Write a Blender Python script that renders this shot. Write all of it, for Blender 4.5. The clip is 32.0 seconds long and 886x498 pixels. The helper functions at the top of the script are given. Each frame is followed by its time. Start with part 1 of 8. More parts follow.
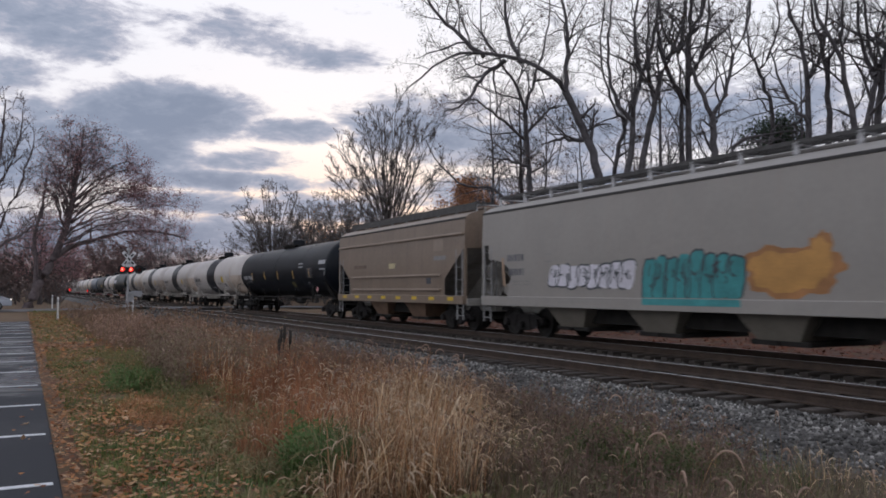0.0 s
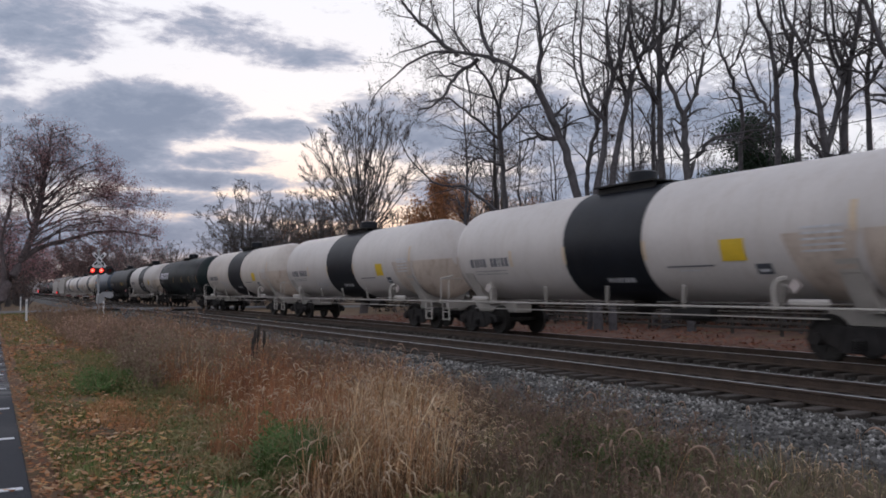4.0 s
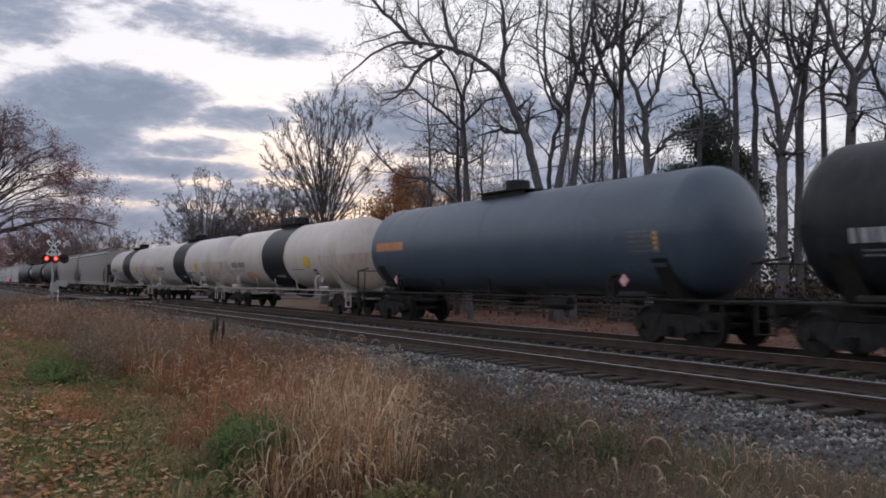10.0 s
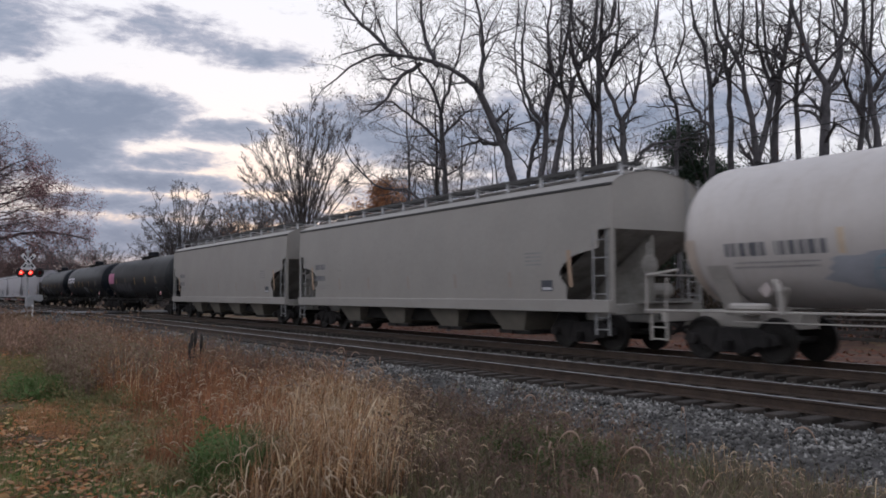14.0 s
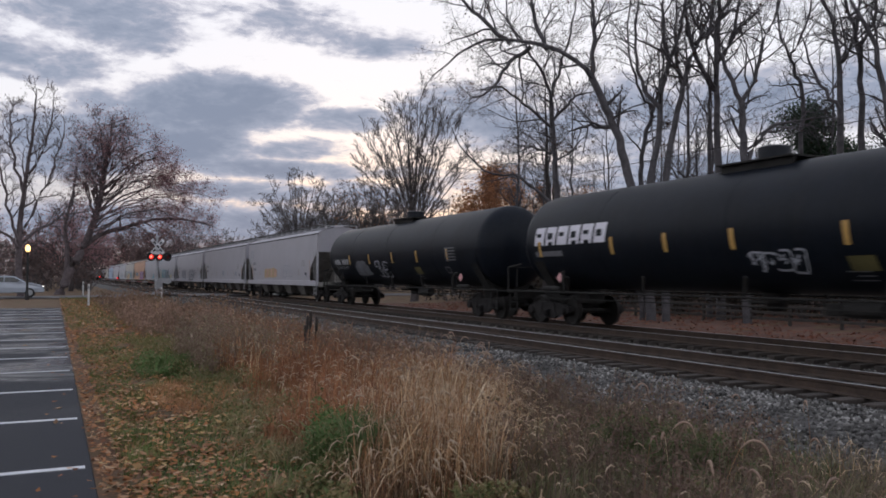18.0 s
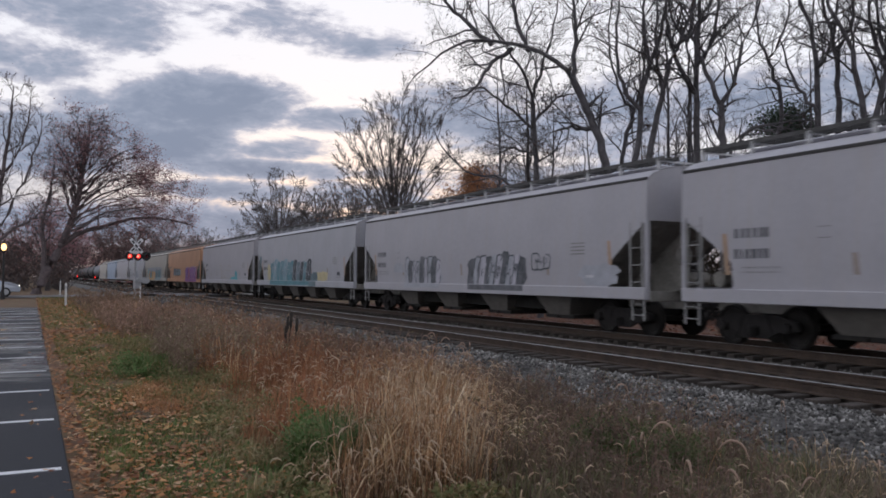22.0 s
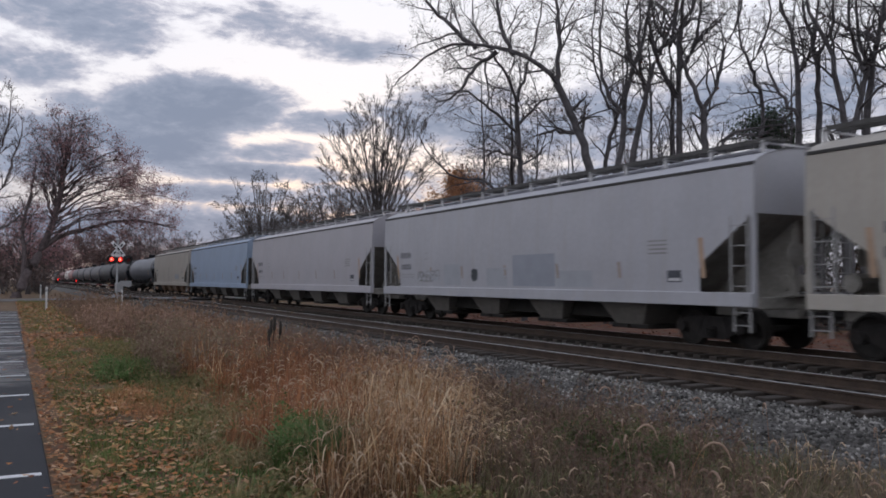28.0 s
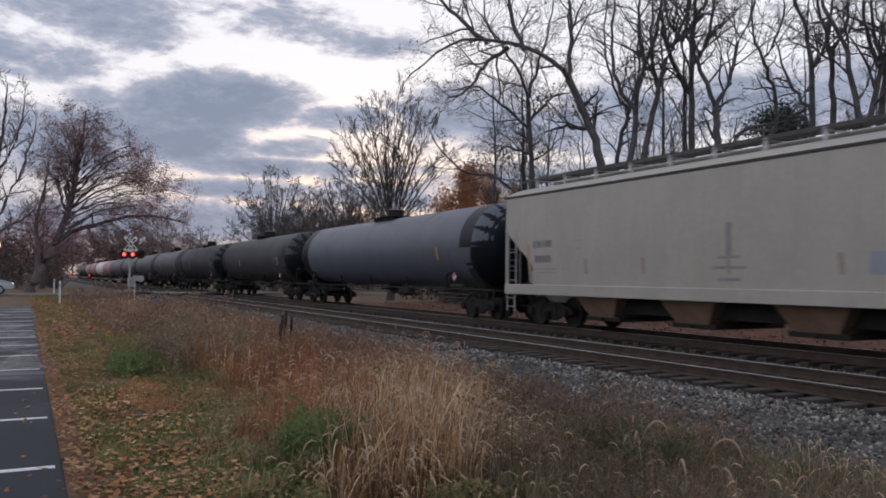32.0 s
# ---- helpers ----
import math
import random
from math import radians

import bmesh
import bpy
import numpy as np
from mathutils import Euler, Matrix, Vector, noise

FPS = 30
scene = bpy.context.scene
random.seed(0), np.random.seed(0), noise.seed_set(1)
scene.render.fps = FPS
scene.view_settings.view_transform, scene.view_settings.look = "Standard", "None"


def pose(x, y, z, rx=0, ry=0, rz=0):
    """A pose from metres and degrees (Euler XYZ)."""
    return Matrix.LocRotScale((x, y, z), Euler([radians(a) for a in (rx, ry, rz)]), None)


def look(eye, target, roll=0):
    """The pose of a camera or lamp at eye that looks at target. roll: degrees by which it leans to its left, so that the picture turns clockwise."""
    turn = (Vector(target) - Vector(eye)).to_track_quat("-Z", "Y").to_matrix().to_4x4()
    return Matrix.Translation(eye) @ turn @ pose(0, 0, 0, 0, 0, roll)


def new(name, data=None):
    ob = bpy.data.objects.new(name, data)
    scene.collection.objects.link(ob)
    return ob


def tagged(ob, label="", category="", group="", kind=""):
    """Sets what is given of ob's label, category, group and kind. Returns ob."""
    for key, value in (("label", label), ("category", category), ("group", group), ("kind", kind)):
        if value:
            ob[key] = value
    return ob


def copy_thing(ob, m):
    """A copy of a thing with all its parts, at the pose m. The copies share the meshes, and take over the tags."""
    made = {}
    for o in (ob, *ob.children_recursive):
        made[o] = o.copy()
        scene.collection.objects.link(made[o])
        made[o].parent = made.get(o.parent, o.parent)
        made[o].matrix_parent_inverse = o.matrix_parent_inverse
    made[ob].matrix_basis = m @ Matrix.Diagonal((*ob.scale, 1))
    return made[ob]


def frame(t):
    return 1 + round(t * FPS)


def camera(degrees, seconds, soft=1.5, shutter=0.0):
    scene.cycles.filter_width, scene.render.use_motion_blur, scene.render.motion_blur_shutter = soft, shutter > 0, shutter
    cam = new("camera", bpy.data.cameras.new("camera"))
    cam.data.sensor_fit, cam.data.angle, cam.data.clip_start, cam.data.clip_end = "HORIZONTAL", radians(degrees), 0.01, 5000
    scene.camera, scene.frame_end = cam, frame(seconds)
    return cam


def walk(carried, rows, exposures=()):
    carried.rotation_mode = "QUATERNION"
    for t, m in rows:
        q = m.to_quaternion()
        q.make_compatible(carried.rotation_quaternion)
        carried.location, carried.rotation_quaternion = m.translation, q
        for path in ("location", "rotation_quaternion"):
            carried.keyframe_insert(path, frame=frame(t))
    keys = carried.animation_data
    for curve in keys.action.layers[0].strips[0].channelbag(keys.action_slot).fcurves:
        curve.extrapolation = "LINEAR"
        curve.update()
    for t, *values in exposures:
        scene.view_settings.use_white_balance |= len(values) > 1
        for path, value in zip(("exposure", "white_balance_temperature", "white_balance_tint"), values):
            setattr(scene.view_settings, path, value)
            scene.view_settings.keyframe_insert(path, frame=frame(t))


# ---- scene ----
cam = camera(57.0, 32.0, soft=1.75, shutter=0.22)
EYE = (0.0, 0.0, 1.70)
# seconds, tilt, lean, turn
PATH = [
    (0.0, 92.85, 0.00, -27.20),
    (0.5, 92.89, 0.00, -27.55),
    (1.0, 92.90, 0.05, -27.73),
    (1.5, 92.93, 0.05, -27.83),
    (2.0, 92.97, 0.13, -27.98),
    (2.5, 92.99, 0.26, -28.11),
    (3.0, 92.91, 0.45, -28.61),
    (3.5, 92.83, 0.45, -28.87),
    (5.5, 92.28, 0.32, -29.24),
    (6.0, 92.01, 0.29, -29.38),
    (6.5, 91.98, 0.18, -29.45),
    (7.0, 91.93, 0.23, -29.51),
    (7.5, 91.87, 0.11, -29.54),
    (8.0, 91.84, -0.05, -29.66),
    (8.5, 91.84, -0.14, -29.77),
    (9.0, 91.88, -0.14, -30.04),
    (9.5, 92.02, -0.23, -30.65),
    (10.0, 92.18, -0.09, -31.67),
    (10.5, 92.35, -0.01, -32.27),
    (11.0, 92.37, 0.02, -32.44),
    (11.5, 92.50, 0.10, -32.64),
    (12.0, 92.66, 0.20, -32.91),
    (12.5, 92.80, 0.27, -33.07),
    (13.0, 92.95, 0.28, -33.16),
    (13.5, 93.06, 0.27, -33.23),
    (14.0, 92.99, 0.30, -33.08),
    (14.5, 92.87, 0.23, -32.27),
    (15.0, 92.66, 0.11, -28.88),
    (15.5, 92.48, 0.02, -26.04),
    (17.5, 92.01, -0.06, -25.51),
    (18.0, 91.99, -0.12, -25.43),
    (18.5, 92.00, -0.09, -25.43),
    (19.0, 91.97, -0.18, -25.43),
    (19.5, 91.98, -0.19, -25.45),
    (20.0, 92.11, -0.30, -25.57),
    (20.5, 92.08, -0.28, -25.84),
    (21.0, 92.08, -0.26, -26.21),
    (21.5, 92.05, -0.29, -26.48),
    (22.0, 92.03, -0.29, -26.76),
    (22.5, 92.05, -0.35, -27.09),
    (23.0, 92.06, -0.27, -27.38),
    (23.5, 92.05, -0.26, -27.59),
    (24.0, 92.08, -0.33, -27.74),
    (24.5, 92.02, -0.26, -27.89),
    (25.0, 92.09, -0.23, -28.00),
    (25.5, 92.15, -0.21, -28.09),
    (27.5, 92.27, -0.30, -28.00),
    (28.0, 92.26, -0.26, -27.87),
    (28.5, 92.26, -0.33, -27.75),
    (29.0, 92.25, -0.40, -27.59),
    (29.5, 92.24, -0.40, -27.43),
    (30.0, 92.18, -0.39, -27.29),
    (30.5, 92.16, -0.51, -27.18),
    (31.0, 92.11, -0.47, -27.13),
    (31.5, 92.05, -0.49, -27.12),
    (32.0, 91.95, -0.43, -27.11),
]
walk(cam, [(t, pose(*EYE, a, b, c)) for t, a, b, c in PATH])

# ---- light: an overcast dusk sky, its glow low behind the trees ----
SUN_AZ, SUN_EL = 20.5, 4.0          # degrees, clockwise from the track's direction
sun_dir = Vector((math.sin(radians(SUN_AZ)) * math.cos(radians(SUN_EL)),
                  math.cos(radians(SUN_AZ)) * math.cos(radians(SUN_EL)), math.sin(radians(SUN_EL))))


class Nodes:
    """A small helper to wire node trees."""

    def __init__(self, tree):
        self.tree = tree
        tree.nodes.clear()

    def add(self, kind, **values):
        n = self.tree.nodes.new(kind)
        for k, v in values.items():
            n.inputs[k].default_value = v
        return n

    def put(self, socket, value):
        if isinstance(value, bpy.types.NodeSocket):
            self.tree.links.new(value, socket)
        else:
            socket.default_value = value

    def math(self, op, a, b=0.0, c=None, clamp=False):
        n = self.tree.nodes.new("ShaderNodeMath")
        n.operation, n.use_clamp = op, clamp
        self.put(n.inputs[0], a)
        self.put(n.inputs[1], b)
        if c is not None:
            self.put(n.inputs[2], c)
        return n.outputs[0]

    def noise(self, vec, scale, detail=4.0, rough=0.55, distort=0.0):
        n = self.add("ShaderNodeTexNoise", Scale=scale, Detail=detail, Roughness=rough, Distortion=distort)
        if vec is not None:
            self.tree.links.new(vec, n.inputs["Vector"])
        return n.outputs["Fac"]

    def ramp(self, fac, stops, interp="LINEAR"):
        n = self.tree.nodes.new("ShaderNodeValToRGB")
        n.color_ramp.interpolation = interp
        els = n.color_ramp.elements
        while len(els) < len(stops):
            els.new(0.5)
        for e, (p, c) in zip(els, stops):
            e.position = p
            e.color = (c, c, c, 1) if isinstance(c, (int, float)) else (*c, 1)
        self.put(n.inputs[0], fac)
        return n.outputs[0]

    def mix(self, fac, a, b, blend="MIX"):
        n = self.tree.nodes.new("ShaderNodeMix")
        n.data_type, n.blend_type = "RGBA", blend
        self.put(n.inputs[0], fac)
        for s, v in ((n.inputs[6], a), (n.inputs[7], b)):
            self.put(s, (*v, 1) if isinstance(v, tuple) and len(v) == 3 else v)
        return n.outputs[2]

    def smooth(self, x, lo, hi, a=0.0, b=1.0):
        n = self.tree.nodes.new("ShaderNodeMapRange")
        n.interpolation_type = "SMOOTHSTEP"
        self.put(n.inputs[0], x)
        for s, v in zip(n.inputs[1:5], (lo, hi, a, b)):
            s.default_value = v
        return n.outputs[0]


world = bpy.data.worlds.new("dusk_sky")
scene.world = world
world.use_nodes = True
N = Nodes(world.node_tree)
gen = N.add("ShaderNodeTexCoord").outputs["Generated"]
sep = N.add("ShaderNodeSeparateXYZ")
N.tree.links.new(gen, sep.inputs[0])
up = N.math("MAXIMUM", sep.outputs[2], 0.0)
veil = N.ramp(up, [(0.0, (0.30, 0.34, 0.45)), (0.07, (0.44, 0.47, 0.57)), (0.17, (0.92, 0.915, 0.98)), (0.34, (0.95, 0.965, 1.06)), (1.0, (0.50, 0.54, 0.68))])
dot = N.add("ShaderNodeVectorMath")
dot.operation = "DOT_PRODUCT"
N.tree.links.new(gen, dot.inputs[0])
dot.inputs[1].default_value = sun_dir
glow = N.math("POWER", N.math("MAXIMUM", dot.outputs["Value"], 0.0), 36.0)
low = N.smooth(sep.outputs[2], 0.26, 0.03)
warm = N.mix(N.math("MULTIPLY", glow, N.math("MULTIPLY", low, 0.50)), veil, (1.15, 0.80, 0.58))
pale = N.mix(N.math("MULTIPLY", N.math("POWER", N.math("MAXIMUM", dot.outputs["Value"], 0.0), 18.0), 0.45), warm, (1.02, 0.96, 0.98))
warm_all = N.mix(0.55, warm, pale)
sky = N.add("ShaderNodeTexSky")
sky.sky_type, sky.sun_disc = "NISHITA", False
sky.sun_elevation, sky.sun_rotation = radians(SUN_EL), radians(SUN_AZ)
bg_sky = N.add("ShaderNodeBackground", Strength=0.012)
N.tree.links.new(sky.outputs[0], bg_sky.inputs[0])
bg_veil = N.add("ShaderNodeBackground", Strength=0.94)
N.tree.links.new(warm_all, bg_veil.inputs[0])
both = N.add("ShaderNodeAddShader")
N.tree.links.new(bg_sky.outputs[0], both.inputs[0])
N.tree.links.new(bg_veil.outputs[0], both.inputs[1])
N.tree.links.new(both.outputs[0], N.add("ShaderNodeOutputWorld").inputs[0])

sun_data = bpy.data.lights.new("sun", "SUN")
sun_data.energy, sun_data.angle, sun_data.color = 0.35, radians(25), (1.0, 0.80, 0.62)
sun = new("sun", sun_data)
sun.matrix_world = look(sun_dir * 100, (0, 0, 0))
scene.view_settings.exposure = 0.0

# ---- materials ----
MATS = {}


def mat(name, base, rough=0.7, metal=0.0, vary=0.25, scale=3.0, grime=0.0, grime_col=(0.05, 0.045, 0.04), bump=0.0,
        bump_scale=40.0, second=None, second_amount=0.5, spec=0.5, streak=False, rand=0.0):
    """A surface with variation at two scales, stains, and fine relief."""
    if name in MATS:
        return MATS[name]
    m = bpy.data.materials.new(name)
    m.use_nodes = True
    n = Nodes(m.node_tree)
    out = n.add("ShaderNodeOutputMaterial")
    p = n.add("ShaderNodeBsdfPrincipled", Roughness=rough, Metallic=metal)
    p.inputs["Specular IOR Level"].default_value = spec
    n.tree.links.new(p.outputs[0], out.inputs[0])
    co = n.add("ShaderNodeTexCoord").outputs["Object"]
    big = n.noise(co, scale, 3.0)
    fine = n.noise(co, scale * 11.0, 4.0)
    v = n.math("ADD", n.math("MULTIPLY", big, 0.6), n.math("MULTIPLY", fine, 0.4))
    lo = tuple(c * (1 - vary) for c in base)
    hi = tuple(min(1.0, c * (1 + vary)) for c in base)
    col = n.mix(n.smooth(v, 0.3, 0.7), lo, hi)
    if second:
        blot = n.smooth(n.noise(co, scale * 0.7, 5.0, 0.65, 0.5), 0.62 - 0.3 * second_amount, 0.75 - 0.2 * second_amount)
        col = n.mix(blot, col, second)
    if grime:
        gco = co
        if streak:
            mp = n.add("ShaderNodeMapping")
            mp.inputs["Scale"].default_value = (2.0, 2.2, 0.22)
            n.tree.links.new(co, mp.inputs[0])
            gco = mp.outputs[0]
        g = n.smooth(n.noise(gco, 1.6, 6.0, 0.7, 0.3), 0.45, 0.80, 0.0, grime)
        col = n.mix(g, col, grime_col)
    if rand:
        info = n.add("ShaderNodeObjectInfo")
        col = n.mix(n.math("MULTIPLY", info.outputs["Random"], rand), col, tuple(c * 0.4 for c in base))
    n.tree.links.new(col, p.inputs["Base Color"])
    if bump:
        b = n.add("ShaderNodeBump", Strength=bump, Distance=0.02)
        n.tree.links.new(n.noise(co, bump_scale, 4.0), b.inputs["Height"])
        n.tree.links.new(b.outputs[0], p.inputs["Normal"])
    MATS[name] = m
    return m


def glowing(name, col, strength):
    if name not in MATS:
        m = bpy.data.materials.new(name)
        m.use_nodes = True
        n = Nodes(m.node_tree)
        e = n.add("ShaderNodeEmission", Color=(*col, 1), Strength=strength)
        n.tree.links.new(e.outputs[0], n.add("ShaderNodeOutputMaterial").inputs[0])
        MATS[name] = m
    return MATS[name]


def leafy(name, cols, rough=0.75, trans=0.25):
    """Leaves, blades and litter: a colour for each island out of a few."""
    if name not in MATS:
        m = bpy.data.materials.new(name)
        m.use_nodes = True
        n = Nodes(m.node_tree)
        geo = n.add("ShaderNodeNewGeometry")
        stops = [(i / max(1, len(cols) - 1), c) for i, c in enumerate(cols)]
        col = n.ramp(geo.outputs["Random Per Island"], stops)
        co = n.add("ShaderNodeTexCoord").outputs["Object"]
        col = n.mix(n.smooth(n.noise(co, 1.1, 3.0), 0.38, 0.68, 0.0, 0.60), col, tuple(c * 0.45 for c in cols[0]))
        d = n.add("ShaderNodeBsdfPrincipled", Roughness=rough)
        d.inputs["Specular IOR Level"].default_value = 0.25
        n.tree.links.new(col, d.inputs["Base Color"])
        t = n.add("ShaderNodeBsdfTranslucent")
        n.tree.links.new(col, t.inputs[0])
        x = n.add("ShaderNodeMixShader", Fac=trans)
        n.tree.links.new(d.outputs[0], x.inputs[1])
        n.tree.links.new(t.outputs[0], x.inputs[2])
        n.tree.links.new(x.outputs[0], n.add("ShaderNodeOutputMaterial").inputs[0])
        MATS[name] = m
    return MATS[name]


STEEL_DARK = mat("dark_steel", (0.020, 0.019, 0.018), 0.75, 0.0, 0.4, 4.0, 0.4, (0.045, 0.035, 0.028), 0.2, spec=0.25)
TRUCK = mat("truck_iron", (0.024, 0.022, 0.022), 0.8, 0.0, 0.4, 4.0, 0.4, (0.035, 0.028, 0.023), 0.2, spec=0.2)
WHEEL = mat("wheel_steel", (0.020, 0.018, 0.017), 0.6, 0.2, 0.4, 4.0, 0.4, spec=0.3)
RAIL = mat("rusty_rail", (0.055, 0.036, 0.026), 0.7, 0.2, 0.4, 3.0, 0.3)
RAIL_TOP = mat("polished_railhead", (0.56, 0.56, 0.58), 0.45, 0.8, 0.15, 2.0)
TIE = mat("weathered_tie", (0.060, 0.048, 0.040), 0.9, 0.0, 0.4, 5.0, 0.5, (0.02, 0.018, 0.016), 0.6, 30, rand=0.7)
WHITE_TANK = mat("white_tank_paint", (0.560, 0.520, 0.496), 0.42, 0.0, 0.06, 0.8, 0.45, (0.42, 0.36, 0.31), 0.04, 8, streak=True)
CREAM_TANK = mat("cream_tank_paint", (0.550, 0.496, 0.452), 0.45, 0.0, 0.08, 0.8, 0.55, (0.38, 0.31, 0.26), 0.04, 8, streak=True)
BLACK_TANK = mat("black_tank_paint", (0.0065, 0.009, 0.014), 0.45, 0.0, 0.3, 0.8, 0.4, (0.020, 0.020, 0.021), 0.04, 8, streak=True, spec=0.15)
FADED_BLACK = mat("faded_black_paint", (0.018, 0.020, 0.023), 0.5, 0.0, 0.35, 0.7, 0.7, (0.050, 0.048, 0.047), 0.05, 8, streak=True, spec=0.25)
GREEN_BLACK = mat("greenish_black_paint", (0.007, 0.014, 0.015), 0.45, 0.0, 0.3, 0.8, 0.4, (0.026, 0.030, 0.030), 0.04, 8, streak=True, spec=0.25)
BLUE_GREY = mat("blue_grey_paint", (0.062, 0.085, 0.118), 0.42, 0.0, 0.15, 0.7, 0.5, (0.06, 0.07, 0.085), 0.04, 8, streak=True)
MID_GREY = mat("grey_tank_paint", (0.072, 0.072, 0.083), 0.58, 0.0, 0.12, 0.8, 0.5, (0.10, 0.09, 0.085), 0.04, 8, streak=True)
PALE_RED = mat("faded_red_tank_paint", (0.27, 0.13, 0.13), 0.5, 0.0, 0.2, 0.8, 0.5, (0.3, 0.2, 0.18), 0.04, 8, streak=True)
BAND = mat("black_jacket_band", (0.011, 0.013, 0.018), 0.45, 0.0, 0.3, 1.0, 0.3, (0.035, 0.032, 0.03), spec=0.22)
GREY_HOP = mat("grey_hopper_paint", (0.375, 0.378, 0.412), 0.5, 0.0, 0.07, 0.7, 0.42, (0.33, 0.30, 0.28), 0.04, 6, streak=True)
WARM_HOP = mat("warm_grey_hopper_paint", (0.300, 0.280, 0.258), 0.5, 0.0, 0.07, 0.7, 0.45, (0.31, 0.27, 0.24), 0.04, 6, streak=True)
LIGHT_HOP = mat("light_grey_hopper_paint", (0.380, 0.371, 0.402), 0.5, 0.0, 0.06, 0.7, 0.40, (0.38, 0.34, 0.31), 0.04, 6, streak=True)
CREAM_HOP = mat("cream_hopper_paint", (0.370, 0.345, 0.308), 0.52, 0.0, 0.08, 0.7, 0.45, (0.33, 0.28, 0.22), 0.04, 6, streak=True)
BLUE_HOP = mat("pale_blue_hopper_paint", (0.27, 0.345, 0.46), 0.5, 0.0, 0.07, 0.7, 0.40, (0.30, 0.33, 0.38), 0.04, 6, streak=True)
TAN_HOP = mat("brown_tan_hopper_paint", (0.215, 0.160, 0.120), 0.42, 0.0, 0.15, 0.7, 0.6, (0.13, 0.10, 0.08), 0.05, 6, streak=True)
ORANGE_HOP = mat("orange_hopper_paint", (0.47, 0.255, 0.15), 0.55, 0.0, 0.12, 0.7, 0.55, (0.36, 0.22, 0.13), 0.05, 6, streak=True)
YELLOW = mat("yellow_panel", (0.66, 0.44, 0.03), 0.5, 0.0, 0.12, 2.0)
AMBER = mat("amber_reflector", (0.50, 0.30, 0.09), 0.4, 0.0, 0.1, 2.0)
DARK_MARK = mat("dark_stencil", (0.06, 0.065, 0.08), 0.6, 0.0, 0.3, 4.0)
LIGHT_MARK = mat("light_stencil", (0.36, 0.37, 0.39), 0.6, 0.0, 0.2, 4.0)
PLACARD = mat("pale_red_placard", (0.70, 0.36, 0.36), 0.5, 0.0, 0.15, 5.0)
TEAL = mat("teal_spray", (0.045, 0.26, 0.27), 0.55, 0.0, 0.25, 2.0)
SPRAY_ORANGE = mat("orange_spray", (0.50, 0.26, 0.075), 0.55, 0.0, 0.2, 2.0)
SPRAY_WHITE = mat("white_spray", (0.66, 0.64, 0.70), 0.55, 0.0, 0.15, 2.0)
SPRAY_PURPLE = mat("purple_spray", (0.15, 0.055, 0.26), 0.55, 0.0, 0.25, 2.0)
SPRAY_PINK = mat("pink_spray", (0.50, 0.18, 0.30), 0.55, 0.0, 0.2, 2.0)
SPRAY_DARK = mat("dark_spray", (0.045, 0.055, 0.065), 0.55, 0.0, 0.3, 2.0)
SPRAY_CYAN = mat("cyan_spray", (0.10, 0.36, 0.42), 0.55, 0.0, 0.25, 2.0)
SPRAY_YELLOW = mat("yellow_spray", (0.62, 0.50, 0.16), 0.55, 0.0, 0.2, 2.0)
PATCH_GREY = mat("grey_patch_paint", (0.27, 0.29, 0.335), 0.55, 0.0, 0.08, 2.0)

# ---- mesh tools ----
MESHES = {}


def mesh_of(bm, name, smooth=False):
    me = bpy.data.meshes.new(name)
    bmesh.ops.recalc_face_normals(bm, faces=bm.faces[:])
    if smooth:
        for f in bm.faces:
            f.smooth = True
        for e in bm.edges:
            if len(e.link_faces) == 2 and e.calc_face_angle(0.0) > 0.6:
                e.smooth = False
    bm.to_mesh(me)
    bm.free()
    return me


def part(name, bm, material, parent=None, label="", at=None, smooth=False):
    """Links a bmesh, or a mesh that is there already, as one object under a thing or part."""
    me = bm if isinstance(bm, bpy.types.Mesh) else mesh_of(bm, name, smooth)
    ob = new(name, me)
    if not me.materials:
        me.materials.append(None)
    ob.material_slots[0].link = "OBJECT"
    ob.material_slots[0].material = material
    if parent is not None:
        ob.parent = parent
    if at is not None:
        ob.matrix_basis = at
    if label:
        ob["label"] = label
    return ob


def shared(key, make, smooth=False):
    """A mesh that is built once and shared by all alike parts."""
    if key not in MESHES:
        MESHES[key] = mesh_of(make(), str(key[0]) if isinstance(key, tuple) else key, smooth)
    return MESHES[key]


def box(bm, c, s, bevel=0.0, m=None):
    vs = bmesh.ops.create_cube(bm, size=1.0, matrix=Matrix.Translation(c) @ (m or Matrix()) @ Matrix.Diagonal((*s, 1)))["verts"]
    if bevel:
        es = list({e for v in vs for e in v.link_edges})
        bmesh.ops.bevel(bm, geom=es, offset=bevel, segments=1, affect="EDGES")
    return bm


def rod(bm, a, b, r, sides=6, r2=None):
    a, b = Vector(a), Vector(b)
    d = b - a
    m = Matrix.Translation((a + b) / 2) @ d.to_track_quat("Z", "Y").to_matrix().to_4x4()
    bmesh.ops.create_cone(bm, cap_ends=True, segments=sides, radius1=r, radius2=r if r2 is None else r2, depth=d.length, matrix=m)
    return bm


def pipe(bm, pts, r, sides=6):
    for a, b in zip(pts, pts[1:]):
        rod(bm, a, b, r, sides)
    return bm


